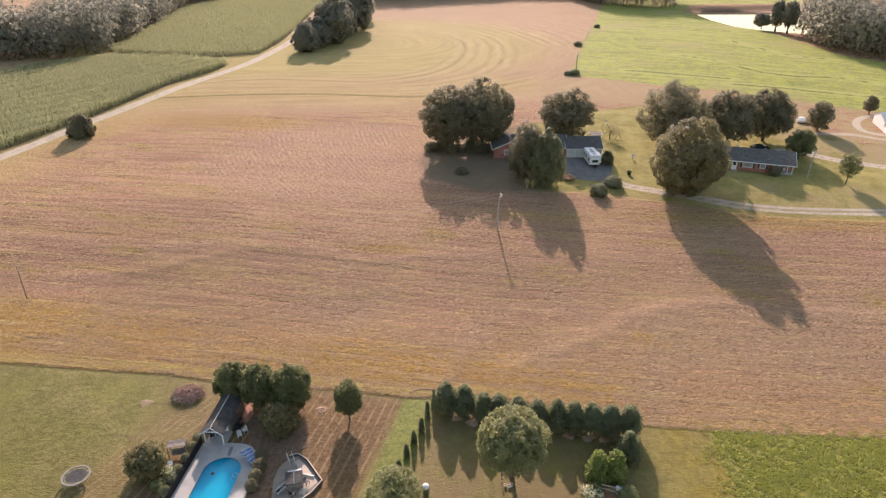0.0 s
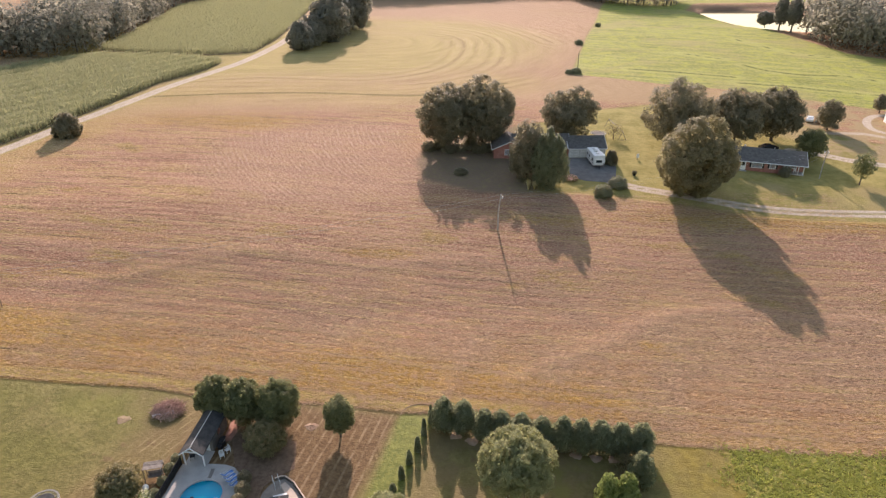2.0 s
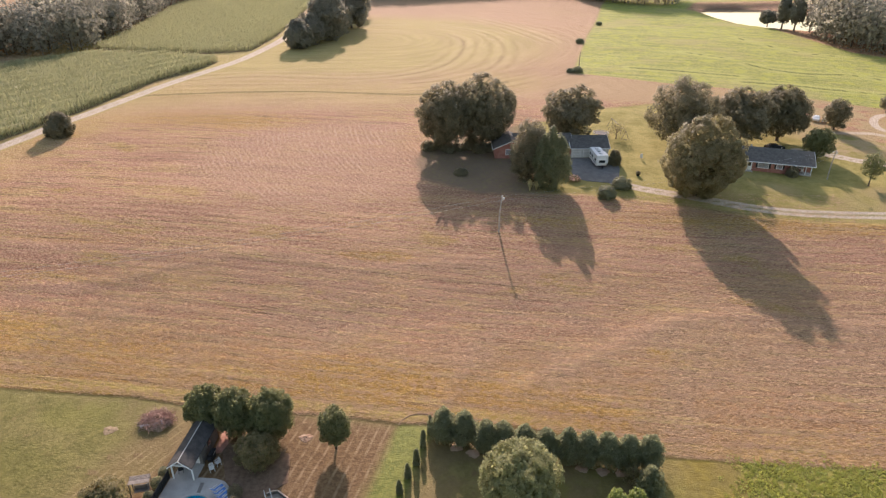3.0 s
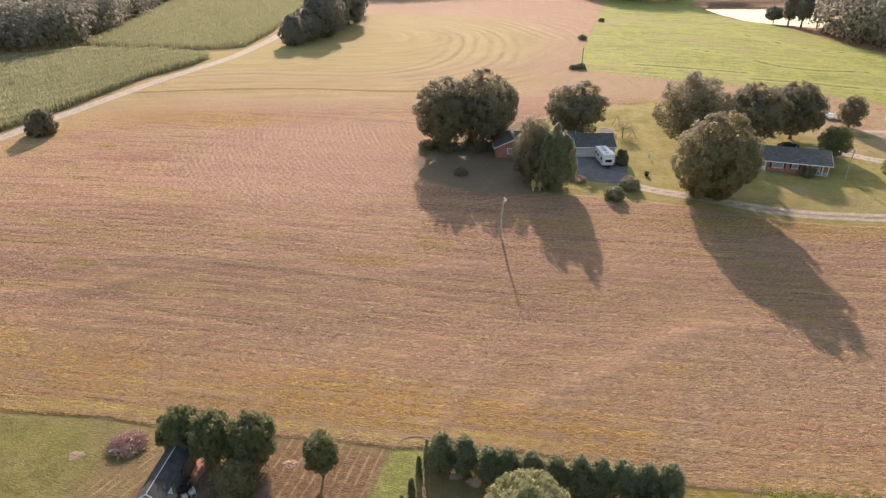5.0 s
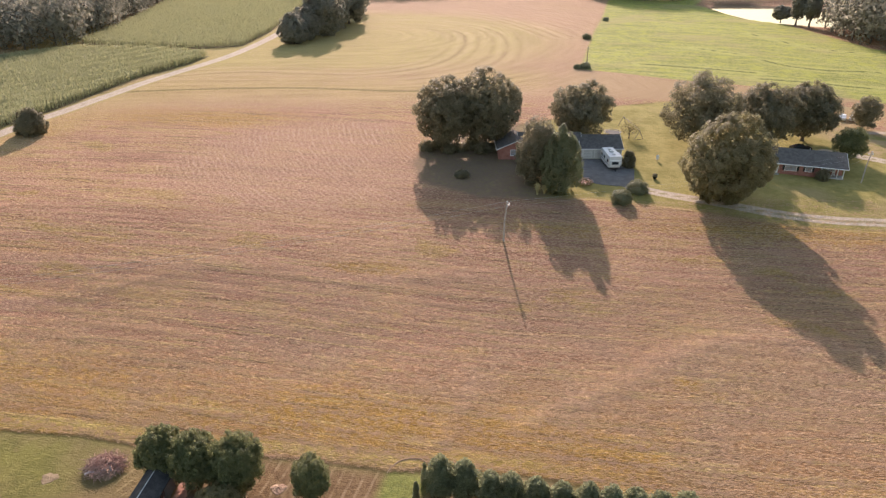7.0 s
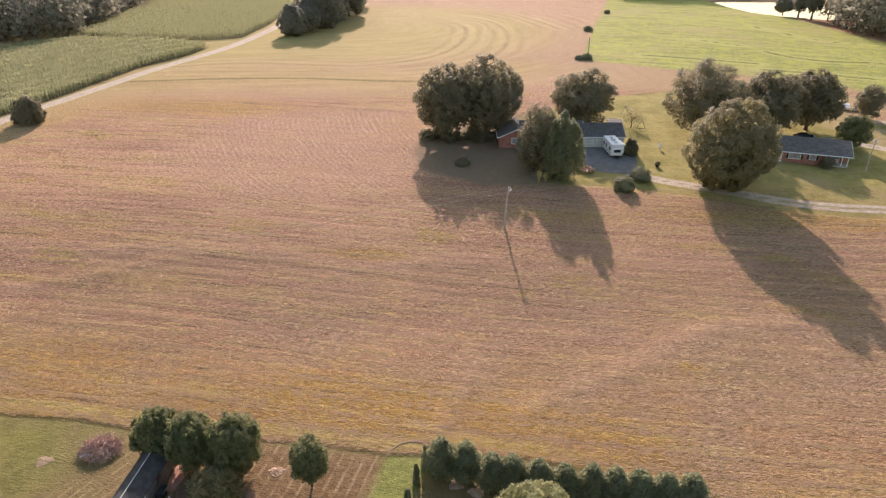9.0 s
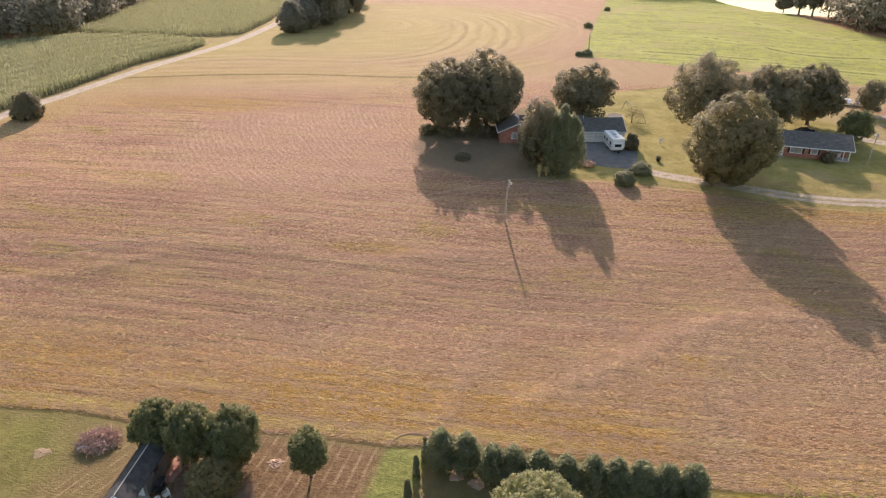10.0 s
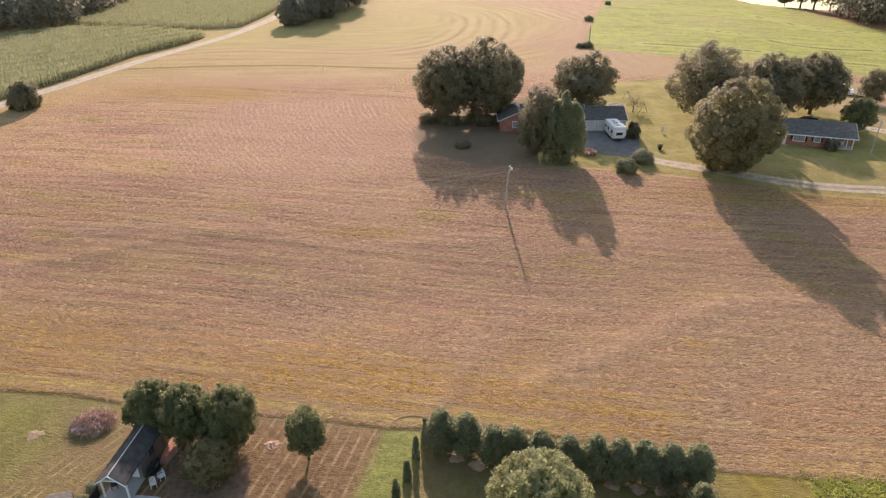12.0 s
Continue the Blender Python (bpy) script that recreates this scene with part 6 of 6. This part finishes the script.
pool = empty("swimming_pool", (-26.7, 56, YARD_Z), 0, "blue in-ground pool with a rounded end in a concrete deck", "pool", size=1)
back = Matrix.Translation((26.7, -56, -YARD_Z))


def pooled(name, bm, material, label=""):
    bmesh.ops.transform(bm, matrix=back, verts=bm.verts)
    return part(name, bm, material, pool, label)


pooled("deck", holed_slab(DECK, rounded_pool(0.18), YARD_Z - 0.25, YARD_Z + 0.06), M_CONCRETE, "grey concrete deck")
pooled("coping", holed_slab(rounded_pool(0.18), rounded_pool(-0.02), YARD_Z - 0.2, YARD_Z + 0.085), M_CONCRETE, "grey rounded coping")
bm = bmesh.new()
rim, low = [bm.verts.new((x, y, YARD_Z)) for x, y in rounded_pool(0.0)], [bm.verts.new((x, y, YARD_Z - 1.45)) for x, y in rounded_pool(-0.15)]
for i in range(len(rim)):
    bm.faces.new((rim[i], rim[(i + 1) % len(rim)], low[(i + 1) % len(rim)], low[i]))
bm.faces.new(low)
bmesh.ops.recalc_face_normals(bm, faces=bm.faces)
bmesh.ops.reverse_faces(bm, faces=bm.faces)
pooled("basin", bm, M_POOL, "bright blue liner")
bm = bmesh.new()
bm.faces.new([bm.verts.new((x, y, YARD_Z - 0.10)) for x, y in rounded_pool(0.0)])
water = pooled("water", bm, M_WATER)
water.visible_shadow = False
pooled("skimmer", abox(-26.5, -26.1, 60.15, 61.6, YARD_Z + 0.058, YARD_Z + 0.075), M_DARKSLAB, "dark deck strip")
pooled("pool_cleaner", atube([(-27.4, 57.4, YARD_Z - 0.14), (-27.4, 57.4, YARD_Z - 0.04), (-27.4, 57.4, YARD_Z + 0.02)], [0.2, 0.22, 0.1], 14), M_MESH, "dark round pool cleaner")
bm = bmesh.new()
for d in (0, 0.5):
    tube(bm, [(-24.75, 56.2 + d, YARD_Z - 0.8), (-24.75, 56.2 + d, YARD_Z + 0.65), (-24.4, 56.2 + d, YARD_Z + 0.8), (-24.1, 56.2 + d, YARD_Z + 0.6), (-24.05, 56.2 + d, YARD_Z + 0.05)], 0.025, 6)
pooled("ladder", bm, M_GALV, "steel pool ladder")

# the pool house
ph = empty("pool_house", (-28.55, 61.95, YARD_Z), -5.0, "small pool house with walls darkened for shade, a dark gable roof and open porch", "pool house", size=1)
# dark wall colour stands for the deep shade on these walls
part("wall", gable_walls(-1.2, 1.2, 2.6, 7.0, 2.15, 0.75, False), M_DARKSLAB, ph)
part("roof", gable_roof(-1.2, 1.2, -0.1, 7.1, 2.15, 0.75, 0.22, False), M_ROOFDARK, ph)
part("gable_trim", atube([(-1.44, -0.3, 1.98), (0, -0.3, 3.06), (1.44, -0.3, 1.98)], 0.07, 4), M_WHITE, ph, "white gable trim")
part("porch_floor", abox(-1.35, 1.35, 0.36, 2.6, -0.2, 0.05, bevel=0.01), M_CONCRETE, ph)
for x in (-1.14, 1.14):
    part("porch_post", abox(x - 0.07, x + 0.07, 0.1, 0.24, 0.05, 2.2, bevel=0.012), M_WHITE, ph, "white porch post")
    part("porch_beam", abox(x - 0.06, x + 0.06, 0.24, 2.6, 1.98, 2.14), M_WHITE, ph)
part("porch_beam", abox(-1.25, 1.25, 0.08, 0.26, 2.0, 2.16), M_WHITE, ph)
door(ph, 0.3, 2.6, 0.9, 2.0)
window(ph, -0.75, 2.6, 1.0, 0.6, 0.9)
part("ridge_cap", atube([(0, -0.2, 3.08), (0, 7.2, 3.08)], 0.04, 6), M_SIDING, ph, "pale metal ridge cap")
part("side_window", abox(1.19, 1.25, 4.2, 5.0, 1.0, 1.8, bevel=0.01), M_GLASS, ph, "dark side window")
for x, y, k in ((-29.2, 63.2, 20), (-28.8, 63.9, -30)):
    garden_chair((x, y), k, 0.06, M_BLACK, "dark chair under the pool house porch", "porch furniture")
draped("brick_patio", [(-26.5, 70.1), (-25.6, 69.1), (-25.2, 67.6), (-25.6, 66.2), (-26.5, 66.0)], 0.04, M_TERRA, "small patio of red paving beside the pool house", "patio", 0.7)


def grill(at, turn):
    g = empty("barbecue_grill", on(*at), turn, "black barbecue grill with a domed lid beside the pool house", "grill")
    part("cart", abox(-0.55, 0.55, -0.28, 0.28, 0.15, 0.8, bevel=0.02), M_BLACK, g)
    bm = bmesh.new()
    n = 9
    rings = [[bm.verts.new((x, 0.3 * math.cos(math.pi * i / n), 0.8 + 0.36 * math.sin(math.pi * i / n))) for i in range(n + 1)] for x in (-0.42, 0.42)]
    for i in range(n):
        bm.faces.new((rings[0][i], rings[0][i + 1], rings[1][i + 1], rings[1][i]))
    for r in rings:
        bm.faces.new(r)
    bmesh.ops.recalc_face_normals(bm, faces=bm.faces)
    part("lid", bm, M_BLACK, g)
    for x in (-0.75, 0.75):
        part("side_shelf", abox(x - 0.2, x + 0.2, -0.25, 0.25, 0.78, 0.82, bevel=0.01), M_BLACK, g)
    part("handle", atube([(-0.3, -0.36, 0.95), (0.3, -0.36, 0.95)], 0.02, 6), M_GALV, g)
    for x in (-0.45, 0.45):
        for y in (-0.2, 0.2):
            part("wheel", atube([(x - 0.03, y, 0.08), (x + 0.03, y, 0.08)], 0.08, 8), M_RUBBER, g)


grill((-26.35, 65.2), 85)
# white chairs in the duller siding tone, so their shade is in the colour
garden_chair((-25.8, 63.4), 30, 0.0, M_SIDING, "white slatted chair greyed for the shade by the pool house", "white garden chairs")
garden_chair((-25.4, 64.3), -40, 0.0, M_SIDING, "white slatted chair greyed for the shade by the pool house", "white garden chairs")


def lounger(at, turn, material, label, group, tilt=48):
    """A folding lounge chair with a raised back."""
    c = empty("sun_lounger", (at[0], at[1], YARD_Z + 0.06), turn, label, "lounger", group)
    part("seat", abox(-0.2, 0.2, -0.65, 0.35, 0.32, 0.36, bevel=0.01), material, c, "blue strapped seat")
    part("backrest", abox(-0.2, 0.2, 0.0, 0.62, -0.02, 0.02, bevel=0.01, m=pose(0, 0.35, 0.34, tilt, 0, 0)), material, c, "blue strapped back")
    for x in (-0.27, 0.27):
        part("side_rail", atube([(x, -0.7, 0.34), (x, 0.35, 0.34), (x, 0.35 + 0.68 * math.cos(radians(tilt)), 0.34 + 0.68 * math.sin(radians(tilt)))], 0.028, 6), M_WHITE, c, "white tube")
        for y in (-0.5, 0.3):
            part("leg", atube([(x, y, 0.34), (x, y - 0.08, 0.0)], 0.025, 6), M_WHITE, c)
        part("armrest", atube([(x, -0.15, 0.34), (x, -0.15, 0.58), (x, 0.45, 0.60)], 0.025, 6), M_WHITE, c)


for k in range(4):
    lounger((-24.25 + 0.42 * k, 60.5 - 0.48 * k), 143 + 3 * k, M_BLUE, "blue and white lounge chair on the pool deck", "blue pool chairs")

# black fence along the pool
f = empty("pool_fence", (-30.2, 62.3, YARD_Z), -5.5, "black metal fence with mesh screens along the pool deck", "fence")
for k in range(9):
    part("post", abox(-0.035, 0.035, -0.035 - 1.9 * k, 0.035 - 1.9 * k, 0.0, 1.3, bevel=0.006), M_BLACK, f)
for z in (0.15, 0.62, 1.15):
    part("rail", abox(-0.02, 0.02, -15.2, 0.0, z, z + 0.045), M_BLACK, f)
_me = raw("picket", [(x, y, z) for z in (0.05, 1.22) for x, y in ((-0.011, -0.011), (0.011, -0.011), (0.011, 0.011), (-0.011, 0.011))],
          [(0, 1, 5, 4), (1, 2, 6, 5), (2, 3, 7, 6), (3, 0, 4, 7), (4, 5, 6, 7), (3, 2, 1, 0)], M_BLACK)
for k in range(1, 125):
    o = part("picket", _me, None, f)
    o.location = (0, -0.122 * k, 0)

for k in range(8):
    part("screen_panel", abox(-0.03, -0.022, -1.865 - 1.9 * k, -0.035 - 1.9 * k, 0.1, 1.2), M_MESH, f, "black mesh screen")

trampoline((-42.8, 56.2), 1.56, "round trampoline with a black mat and faded rim on the lawn", 20)

# garden swing with a slatted roof
g = empty("garden_swing", on(-32.35, 60.2), 12, "weathered garden swing with a grey slatted roof", "garden swing")
for k in range(9):
    part("roof_slat", abox(-1.05, 1.05, -0.62 + k * 0.14, -0.50 + k * 0.14, 1.95 + 0.02 * abs(k - 4), 1.98 + 0.02 * abs(k - 4), bevel=0.004), M_TIMBER, g)
for x in (-1.0, 1.0):
    for y in (-0.6, 0.6):
        part("leg", atube([(x, y, -0.05), (x, y * 0.75, 1.95)], 0.05, 6), M_TIMBER, g)
    part("side_beam", abox(x - 0.04, x + 0.04, -0.6, 0.6, 1.86, 1.94), M_TIMBER, g)
part("seat", abox(-0.75, 0.75, -0.28, 0.28, 0.45, 0.5, bevel=0.01), M_TIMBER, g)
part("backrest", abox(-0.75, 0.75, 0.26, 0.31, 0.5, 1.0, bevel=0.01), M_TIMBER, g)
for x in (-0.7, 0.7):
    part("chain", atube([(x, 0, 0.5), (x, 0, 1.9)], 0.014, 4), M_GALV, g)
b = empty("gazing_ball", on(-32.5, 58.0), 0, "white round gazing ball on a low pedestal", "garden ornament")
part("pedestal", atube([(0, 0, -0.05), (0, 0, 0.1), (0, 0, 0.5), (0, 0, 0.62)], [0.26, 0.2, 0.12, 0.2], 12), M_CONCRETE, b)
bm = bmesh.new()
bmesh.ops.create_uvsphere(bm, u_segments=20, v_segments=12, radius=0.36)
bmesh.ops.translate(bm, vec=(0, 0, 0.9), verts=bm.verts)
part("ball", bm, M_WHITE, b, smooth=True)

# soil bed outlined along the trees' shade; its dark colour deepens that shade
draped("mulch_or_shade_bed", [(-26.0, 67.6), (-22.7, 67.8), (-17.5, 65.9), (-16.9, 61.6), (-18.6, 60.4), (-19.9, 58.9), (-20.1, 56.0), (-19.8, 52.5), (-21.6, 52.5), (-22.3, 60.3), (-23.9, 62.0)], 0.03, M_SOIL, "bed of dark soil deepening the shade under the tree between pool and patio", "garden bed", 0.7)

# ---- the walled patio ----
PATIO = [(-19.75, 58.0), (-19.35, 58.9), (-18.7, 59.7), (-17.8, 60.1), (-16.6, 59.2), (-14.3, 56.0), (-15.2, 54.3), (-16.2, 53.2), (-17.2, 51.3), (-19.3, 51.3), (-19.6, 54.2), (-19.95, 56.2)]
draped("patio", PATIO, 0.05, M_PATIO, "buff grey patio with a curved edge", "patio", 1.2)
# the sunlit part of the patio, laid on as a paler sheet
draped("patio_sun_wedge", [(-18.0, 59.1), (-17.6, 59.6), (-16.6, 58.6), (-14.7, 56.0), (-16.0, 54.1), (-16.6, 54.3), (-16.3, 56.4)], 0.065, M_PAVER, "pale wedge of sunlight painted on the patio", "patio", 1.2, thick=0.02)
w = empty("patio_wall", on(-17.8, 60.5), 0, "low dark retaining wall with a pale cap round the patio", "wall")
edge = [(-18.75, 59.85), (-18.2, 60.15), (-17.7, 60.2), (-16.5, 59.3), (-14.15, 56.0), (-15.1, 54.2), (-16.1, 53.1), (-17.1, 51.3)]
o = Vector(on(-17.8, 60.5))
for (ax, ay), (bx, by) in zip(edge, edge[1:]):
    a, c = Vector((ax, ay, o.z)) - o, Vector((bx, by, o.z)) - o
    ang = math.degrees(math.atan2(c.y - a.y, c.x - a.x))
    n = (c - a).length
    seg = part("wall_segment", abox(-0.02, n + 0.02, -0.06, 0.06, -0.3, 0.34, bevel=0.008, m=pose(a.x, a.y, 0, 0, 0, ang)), M_ROOF, w)
    part("cap", abox(-0.04, n + 0.04, -0.075, 0.075, 0.34, 0.385, bevel=0.008, m=pose(a.x, a.y, 0, 0, 0, ang)), M_PAVER, seg, "pale cap stone")

t = empty("hot_tub", on(-17.35, 55.85), 12, "square hot tub under a dark cover on the patio", "hot tub")
part("shell", abox(-0.95, 0.95, -0.95, 0.95, 0.02, 0.78, bevel=0.06), M_TIMBER, t)
part("cover", abox(-1.0, 1.0, -1.0, 1.0, 0.78, 0.90, bevel=0.04), M_ROOFDARK, t, "dark folded cover")
part("cover_strap", abox(-0.03, 0.03, -1.01, 1.01, 0.895, 0.91), M_TAN, t)
b = empty("patio_bench", on(-17.6, 57.25), 18, "white bench beside the covered hot tub", "bench")
part("seat", abox(-0.75, 0.75, -0.2, 0.2, 0.42, 0.48, bevel=0.012), M_WHITE, b)
for x in (-0.6, 0.6):
    part("leg", abox(x - 0.05, x + 0.05, -0.17, 0.17, 0.05, 0.42), M_WHITE, b)
lounger((-18.7, 54.6), -40, M_MESH, "dark reclining lounger on the patio", "patio furniture", 25)
garden_chair((-17.2, 53.9), 150, 0.05, M_BLACK, "dark chair on the patio", "patio furniture")
garden_chair((-15.9, 55.6), 60, 0.07, M_TIMBER, "wooden chair on the pale sun wedge", "patio furniture")
b = empty("timber_rail", on(-16.0, 56.9), -14, "pale timber beam lying across the patio", "beam")
part("beam", abox(-0.8, 0.8, -0.1, 0.1, 0.05, 0.26, bevel=0.015), M_SIDING, b)
b = empty("handrail", on(-18.45, 59.2), 115, "pair of thin pale handrails at the patio steps", "handrail")
for y in (-0.3, 0.3):
    part("rail", atube([(-0.7, y, 0.0), (-0.7, y, 0.9), (0.7, y, 0.9), (0.7, y, 0.0)], 0.03, 6), M_SIDING, b)

# ---- lawn and garden clutter ----
def heap(name, at, radius, height, material, label, category, seed, sticks=0):
    rng = np.random.default_rng(seed)
    h = empty(name, on(*at), 0, label, category)
    bm = bmesh.new()
    rings, last = 9, None
    for k in range(rings):
        q = k / (rings - 1)
        ring = []
        for i in range(26):
            a = 2 * math.pi * i / 26
            r = radius * (1 - q) * (1 + 0.14 * math.sin(3 * a + seed) + 0.10 * math.sin(7 * a + 2 * seed)) + 0.01
            z = height * (q ** 0.65) * (1 + 0.22 * math.sin(5 * a + 4 * q)) + 0.12 * height * rng.normal() * (0 < k < rings - 1) - 0.08 * (k == 0)
            ring.append(bm.verts.new((r * math.cos(a), r * math.sin(a) * 0.85, z)))
        if last:
            for i in range(26):
                bm.faces.new((last[i], last[(i + 1) % 26], ring[(i + 1) % 26], ring[i]))
        last = ring
    bm.faces.new(last)
    bmesh.ops.recalc_face_normals(bm, faces=bm.faces)
    part("mound", bm, material, h)
    if sticks:
        bm = bmesh.new()
        for _ in range(sticks):
            a, r = rng.uniform(0, 2 * math.pi), radius * rng.uniform(0.1, 1.0) ** 0.7
            x, y = r * math.cos(a), r * math.sin(a) * 0.85
            z = height * max(0.0, 1 - r / radius) ** 0.65 + rng.uniform(0, 0.35)
            b, n = rng.uniform(0, 2 * math.pi), rng.uniform(0.3, 1.1)
            rise = rng.uniform(-0.25, 0.4)
            tube(bm, [(x, y, max(0.02, z)), (x + n * 0.5 * math.cos(b), y + n * 0.5 * math.sin(b), max(0.04, z + rise * 0.5 + 0.06)), (x + n * math.cos(b), y + n * math.sin(b), max(0.02, z + rise))], [0.035, 0.025, 0.01], 4)
        bmesh.ops.recalc_face_normals(bm, faces=bm.faces)
        tagged(part("brushwood", bm, M_STICK, h), "tangle of dry pinkish branches", kind="stuff")
        for k in range(6):
            a = rng.uniform(0, 6.28)
            x, y = -1.5 + 0.5 * k, -1.35 + 0.12 * k
            part("log", atube([(x, y, 0.30), (x + 0.75 * math.cos(a) + 0.5, y + 0.3 * math.sin(a), 0.42 + 0.06 * k)], [0.15, 0.11], 8), M_ASH, h, "pale sawn log")
    return h


heap("brush_pile", (-35.1, 71.5), 2.1, 0.62, M_DRYSOIL, "big pile of dry cut branches on the lawn", "brush pile", 5, 700)
heap("sandy_patch", (-16.2, 68.6), 0.85, 0.16, M_SAND, "round patch of pale sandy soil on the lawn", "soil patch", 6)
heap("sandy_patch", (-40.3, 70.0), 0.95, 0.06, M_DRYSOIL, "low bare patch of sandy soil in the grass", "soil patch", 7)
b = empty("earth_berm", on(-2.9, 72.0), 0, "low curved ridge of soil and grass at the field edge", "berm")
o = Vector(on(-2.9, 72.0))
part("ridge", atube([Vector((x, y, gz(x, y) + 0.02)) - o for x, y in ((-5.3, 70.7), (-4.9, 71.6), (-4.1, 72.4), (-3.0, 72.8), (-1.8, 72.7), (-1.0, 72.0), (-0.6, 71.0))], [0.02, 0.05, 0.07, 0.06, 0.07, 0.05, 0.02], 7), M_SAND, b, "brown soil ridge")

p = empty("ivy_column", on(-2.0, 53.4), 0, "ivy-wrapped garden post with a white rounded cap", "garden ornament")
part("post", atube([(0, 0, -0.1), (0, 0, 1.9)], 0.22, 10), M_TIMBER, p)
rng = np.random.default_rng(9)
a, z = rng.uniform(0, 6.283, 500), rng.uniform(0.0, 1.85, 500)
n = np.stack([np.cos(a), np.sin(a), 0.2 + 0 * a], 1)
v, fc = leaf_quads(rng, n * np.array([0.36, 0.36, 0]) + np.c_[0 * a, 0 * a, z], n + 0.4 * rng.normal(size=n.shape), 0.2, 0.13)
part("ivy", raw("ivy", v, fc, M_PINE), None, p)
bm = bmesh.new()
bmesh.ops.create_uvsphere(bm, u_segments=18, v_segments=10, radius=0.42)
bmesh.ops.scale(bm, vec=(1, 1, 0.75), verts=bm.verts)
bmesh.ops.translate(bm, vec=(0, 0, 2.05), verts=bm.verts)
part("cap", bm, M_WHITE, p, smooth=True)

p = empty("garden_arch", on(7.5, 55.9), 6, "black iron garden arch with white lamps under the round tree", "garden arch")
for y in (-0.25, 0.25):
    part("hoop", atube([(-0.75, y, -0.05), (-0.75, y, 1.5)] + [(-0.75 * math.cos(a), y, 1.5 + 0.75 * math.sin(a)) for a in (math.pi * i / 10 for i in range(1, 10))] + [(0.75, y, 1.5), (0.75, y, -0.05)], 0.03, 6), M_BLACK, p)
for i in range(11):
    a = math.pi * i / 10
    part("rung", atube([(-0.75 * math.cos(a), -0.25, 1.5 + 0.75 * math.sin(a)), (-0.75 * math.cos(a), 0.25, 1.5 + 0.75 * math.sin(a))], 0.018, 5), M_BLACK, p)
for x, z in ((-0.72, 1.2), (-0.66, 1.9), (-0.30, 2.2), (0.28, 2.22), (0.66, 1.88), (-0.75, 0.6)):
    bm = bmesh.new()
    bmesh.ops.create_uvsphere(bm, u_segments=10, v_segments=7, radius=0.10)
    bmesh.ops.translate(bm, vec=(x, -0.3, z), verts=bm.verts)
    part("lamp_globe", bm, M_WHITE, p, "white globe", smooth=True)
for x, y in ((-0.35, -0.6), (0.1, -0.75), (0.35, -0.55)):
    q = empty("flower_pot", on(7.5 + x, 55.9 + y), 0, "white flower pot in front of the garden arch", "flower pot", "flower pots by the arch")
    part("bowl", atube([(0, 0, -0.02), (0, 0, 0.2), (0, 0, 0.3)], [0.12, 0.17, 0.19], 10), M_WHITE, q)
    part("soil", atube([(0, 0, 0.27), (0, 0, 0.305)], 0.16, 10), M_SOIL, q)

r = empty("garden_rail", on(18.1, 54.7), -20, "pale wooden rail with thin balusters beside red mulch", "railing")
for z in (0.35, 0.95):
    part("rail", abox(0, 1.9, -0.035, 0.035, z, z + 0.07, bevel=0.006), M_PAVER, r)
for k in range(9):
    part("baluster", abox(0.05 + k * 0.22, 0.10 + k * 0.22, -0.025, 0.025, -0.02, 1.0), M_PAVER, r)
draped("mulch_or_shade_bed", [(17.2, 54.3), (18.6, 54.5), (20.2, 53.7), (20.4, 51.5), (17.4, 51.3), (16.8, 52.9)], 0.07, M_MULCH, "bed of red bark mulch", "garden bed", 0.7)
p = empty("garden_urn", on(19.95, 54.3), 0, "white garden urn beside the wooden rail", "urn")
part("bowl", atube([(0, 0, 0), (0, 0, 0.1), (0, 0, 0.35), (0, 0, 0.7), (0, 0, 0.78)], [0.22, 0.12, 0.16, 0.33, 0.36], 14), M_WHITE, p)
for x, y, r_ in ((3.8, 66.0, 0.9), (1.8, 66.9, 0.8), (16.0, 63.6, 0.8), (18.2, 63.1, 0.8), (20.3, 62.9, 0.8), (11.0, 64.6, 0.8)):
    heap("mulch_ring", (x, y), r_, 0.07, M_SAND, "ring of pale reddish mulch between the cypress trees", "mulch", int(10 * r_ + x))
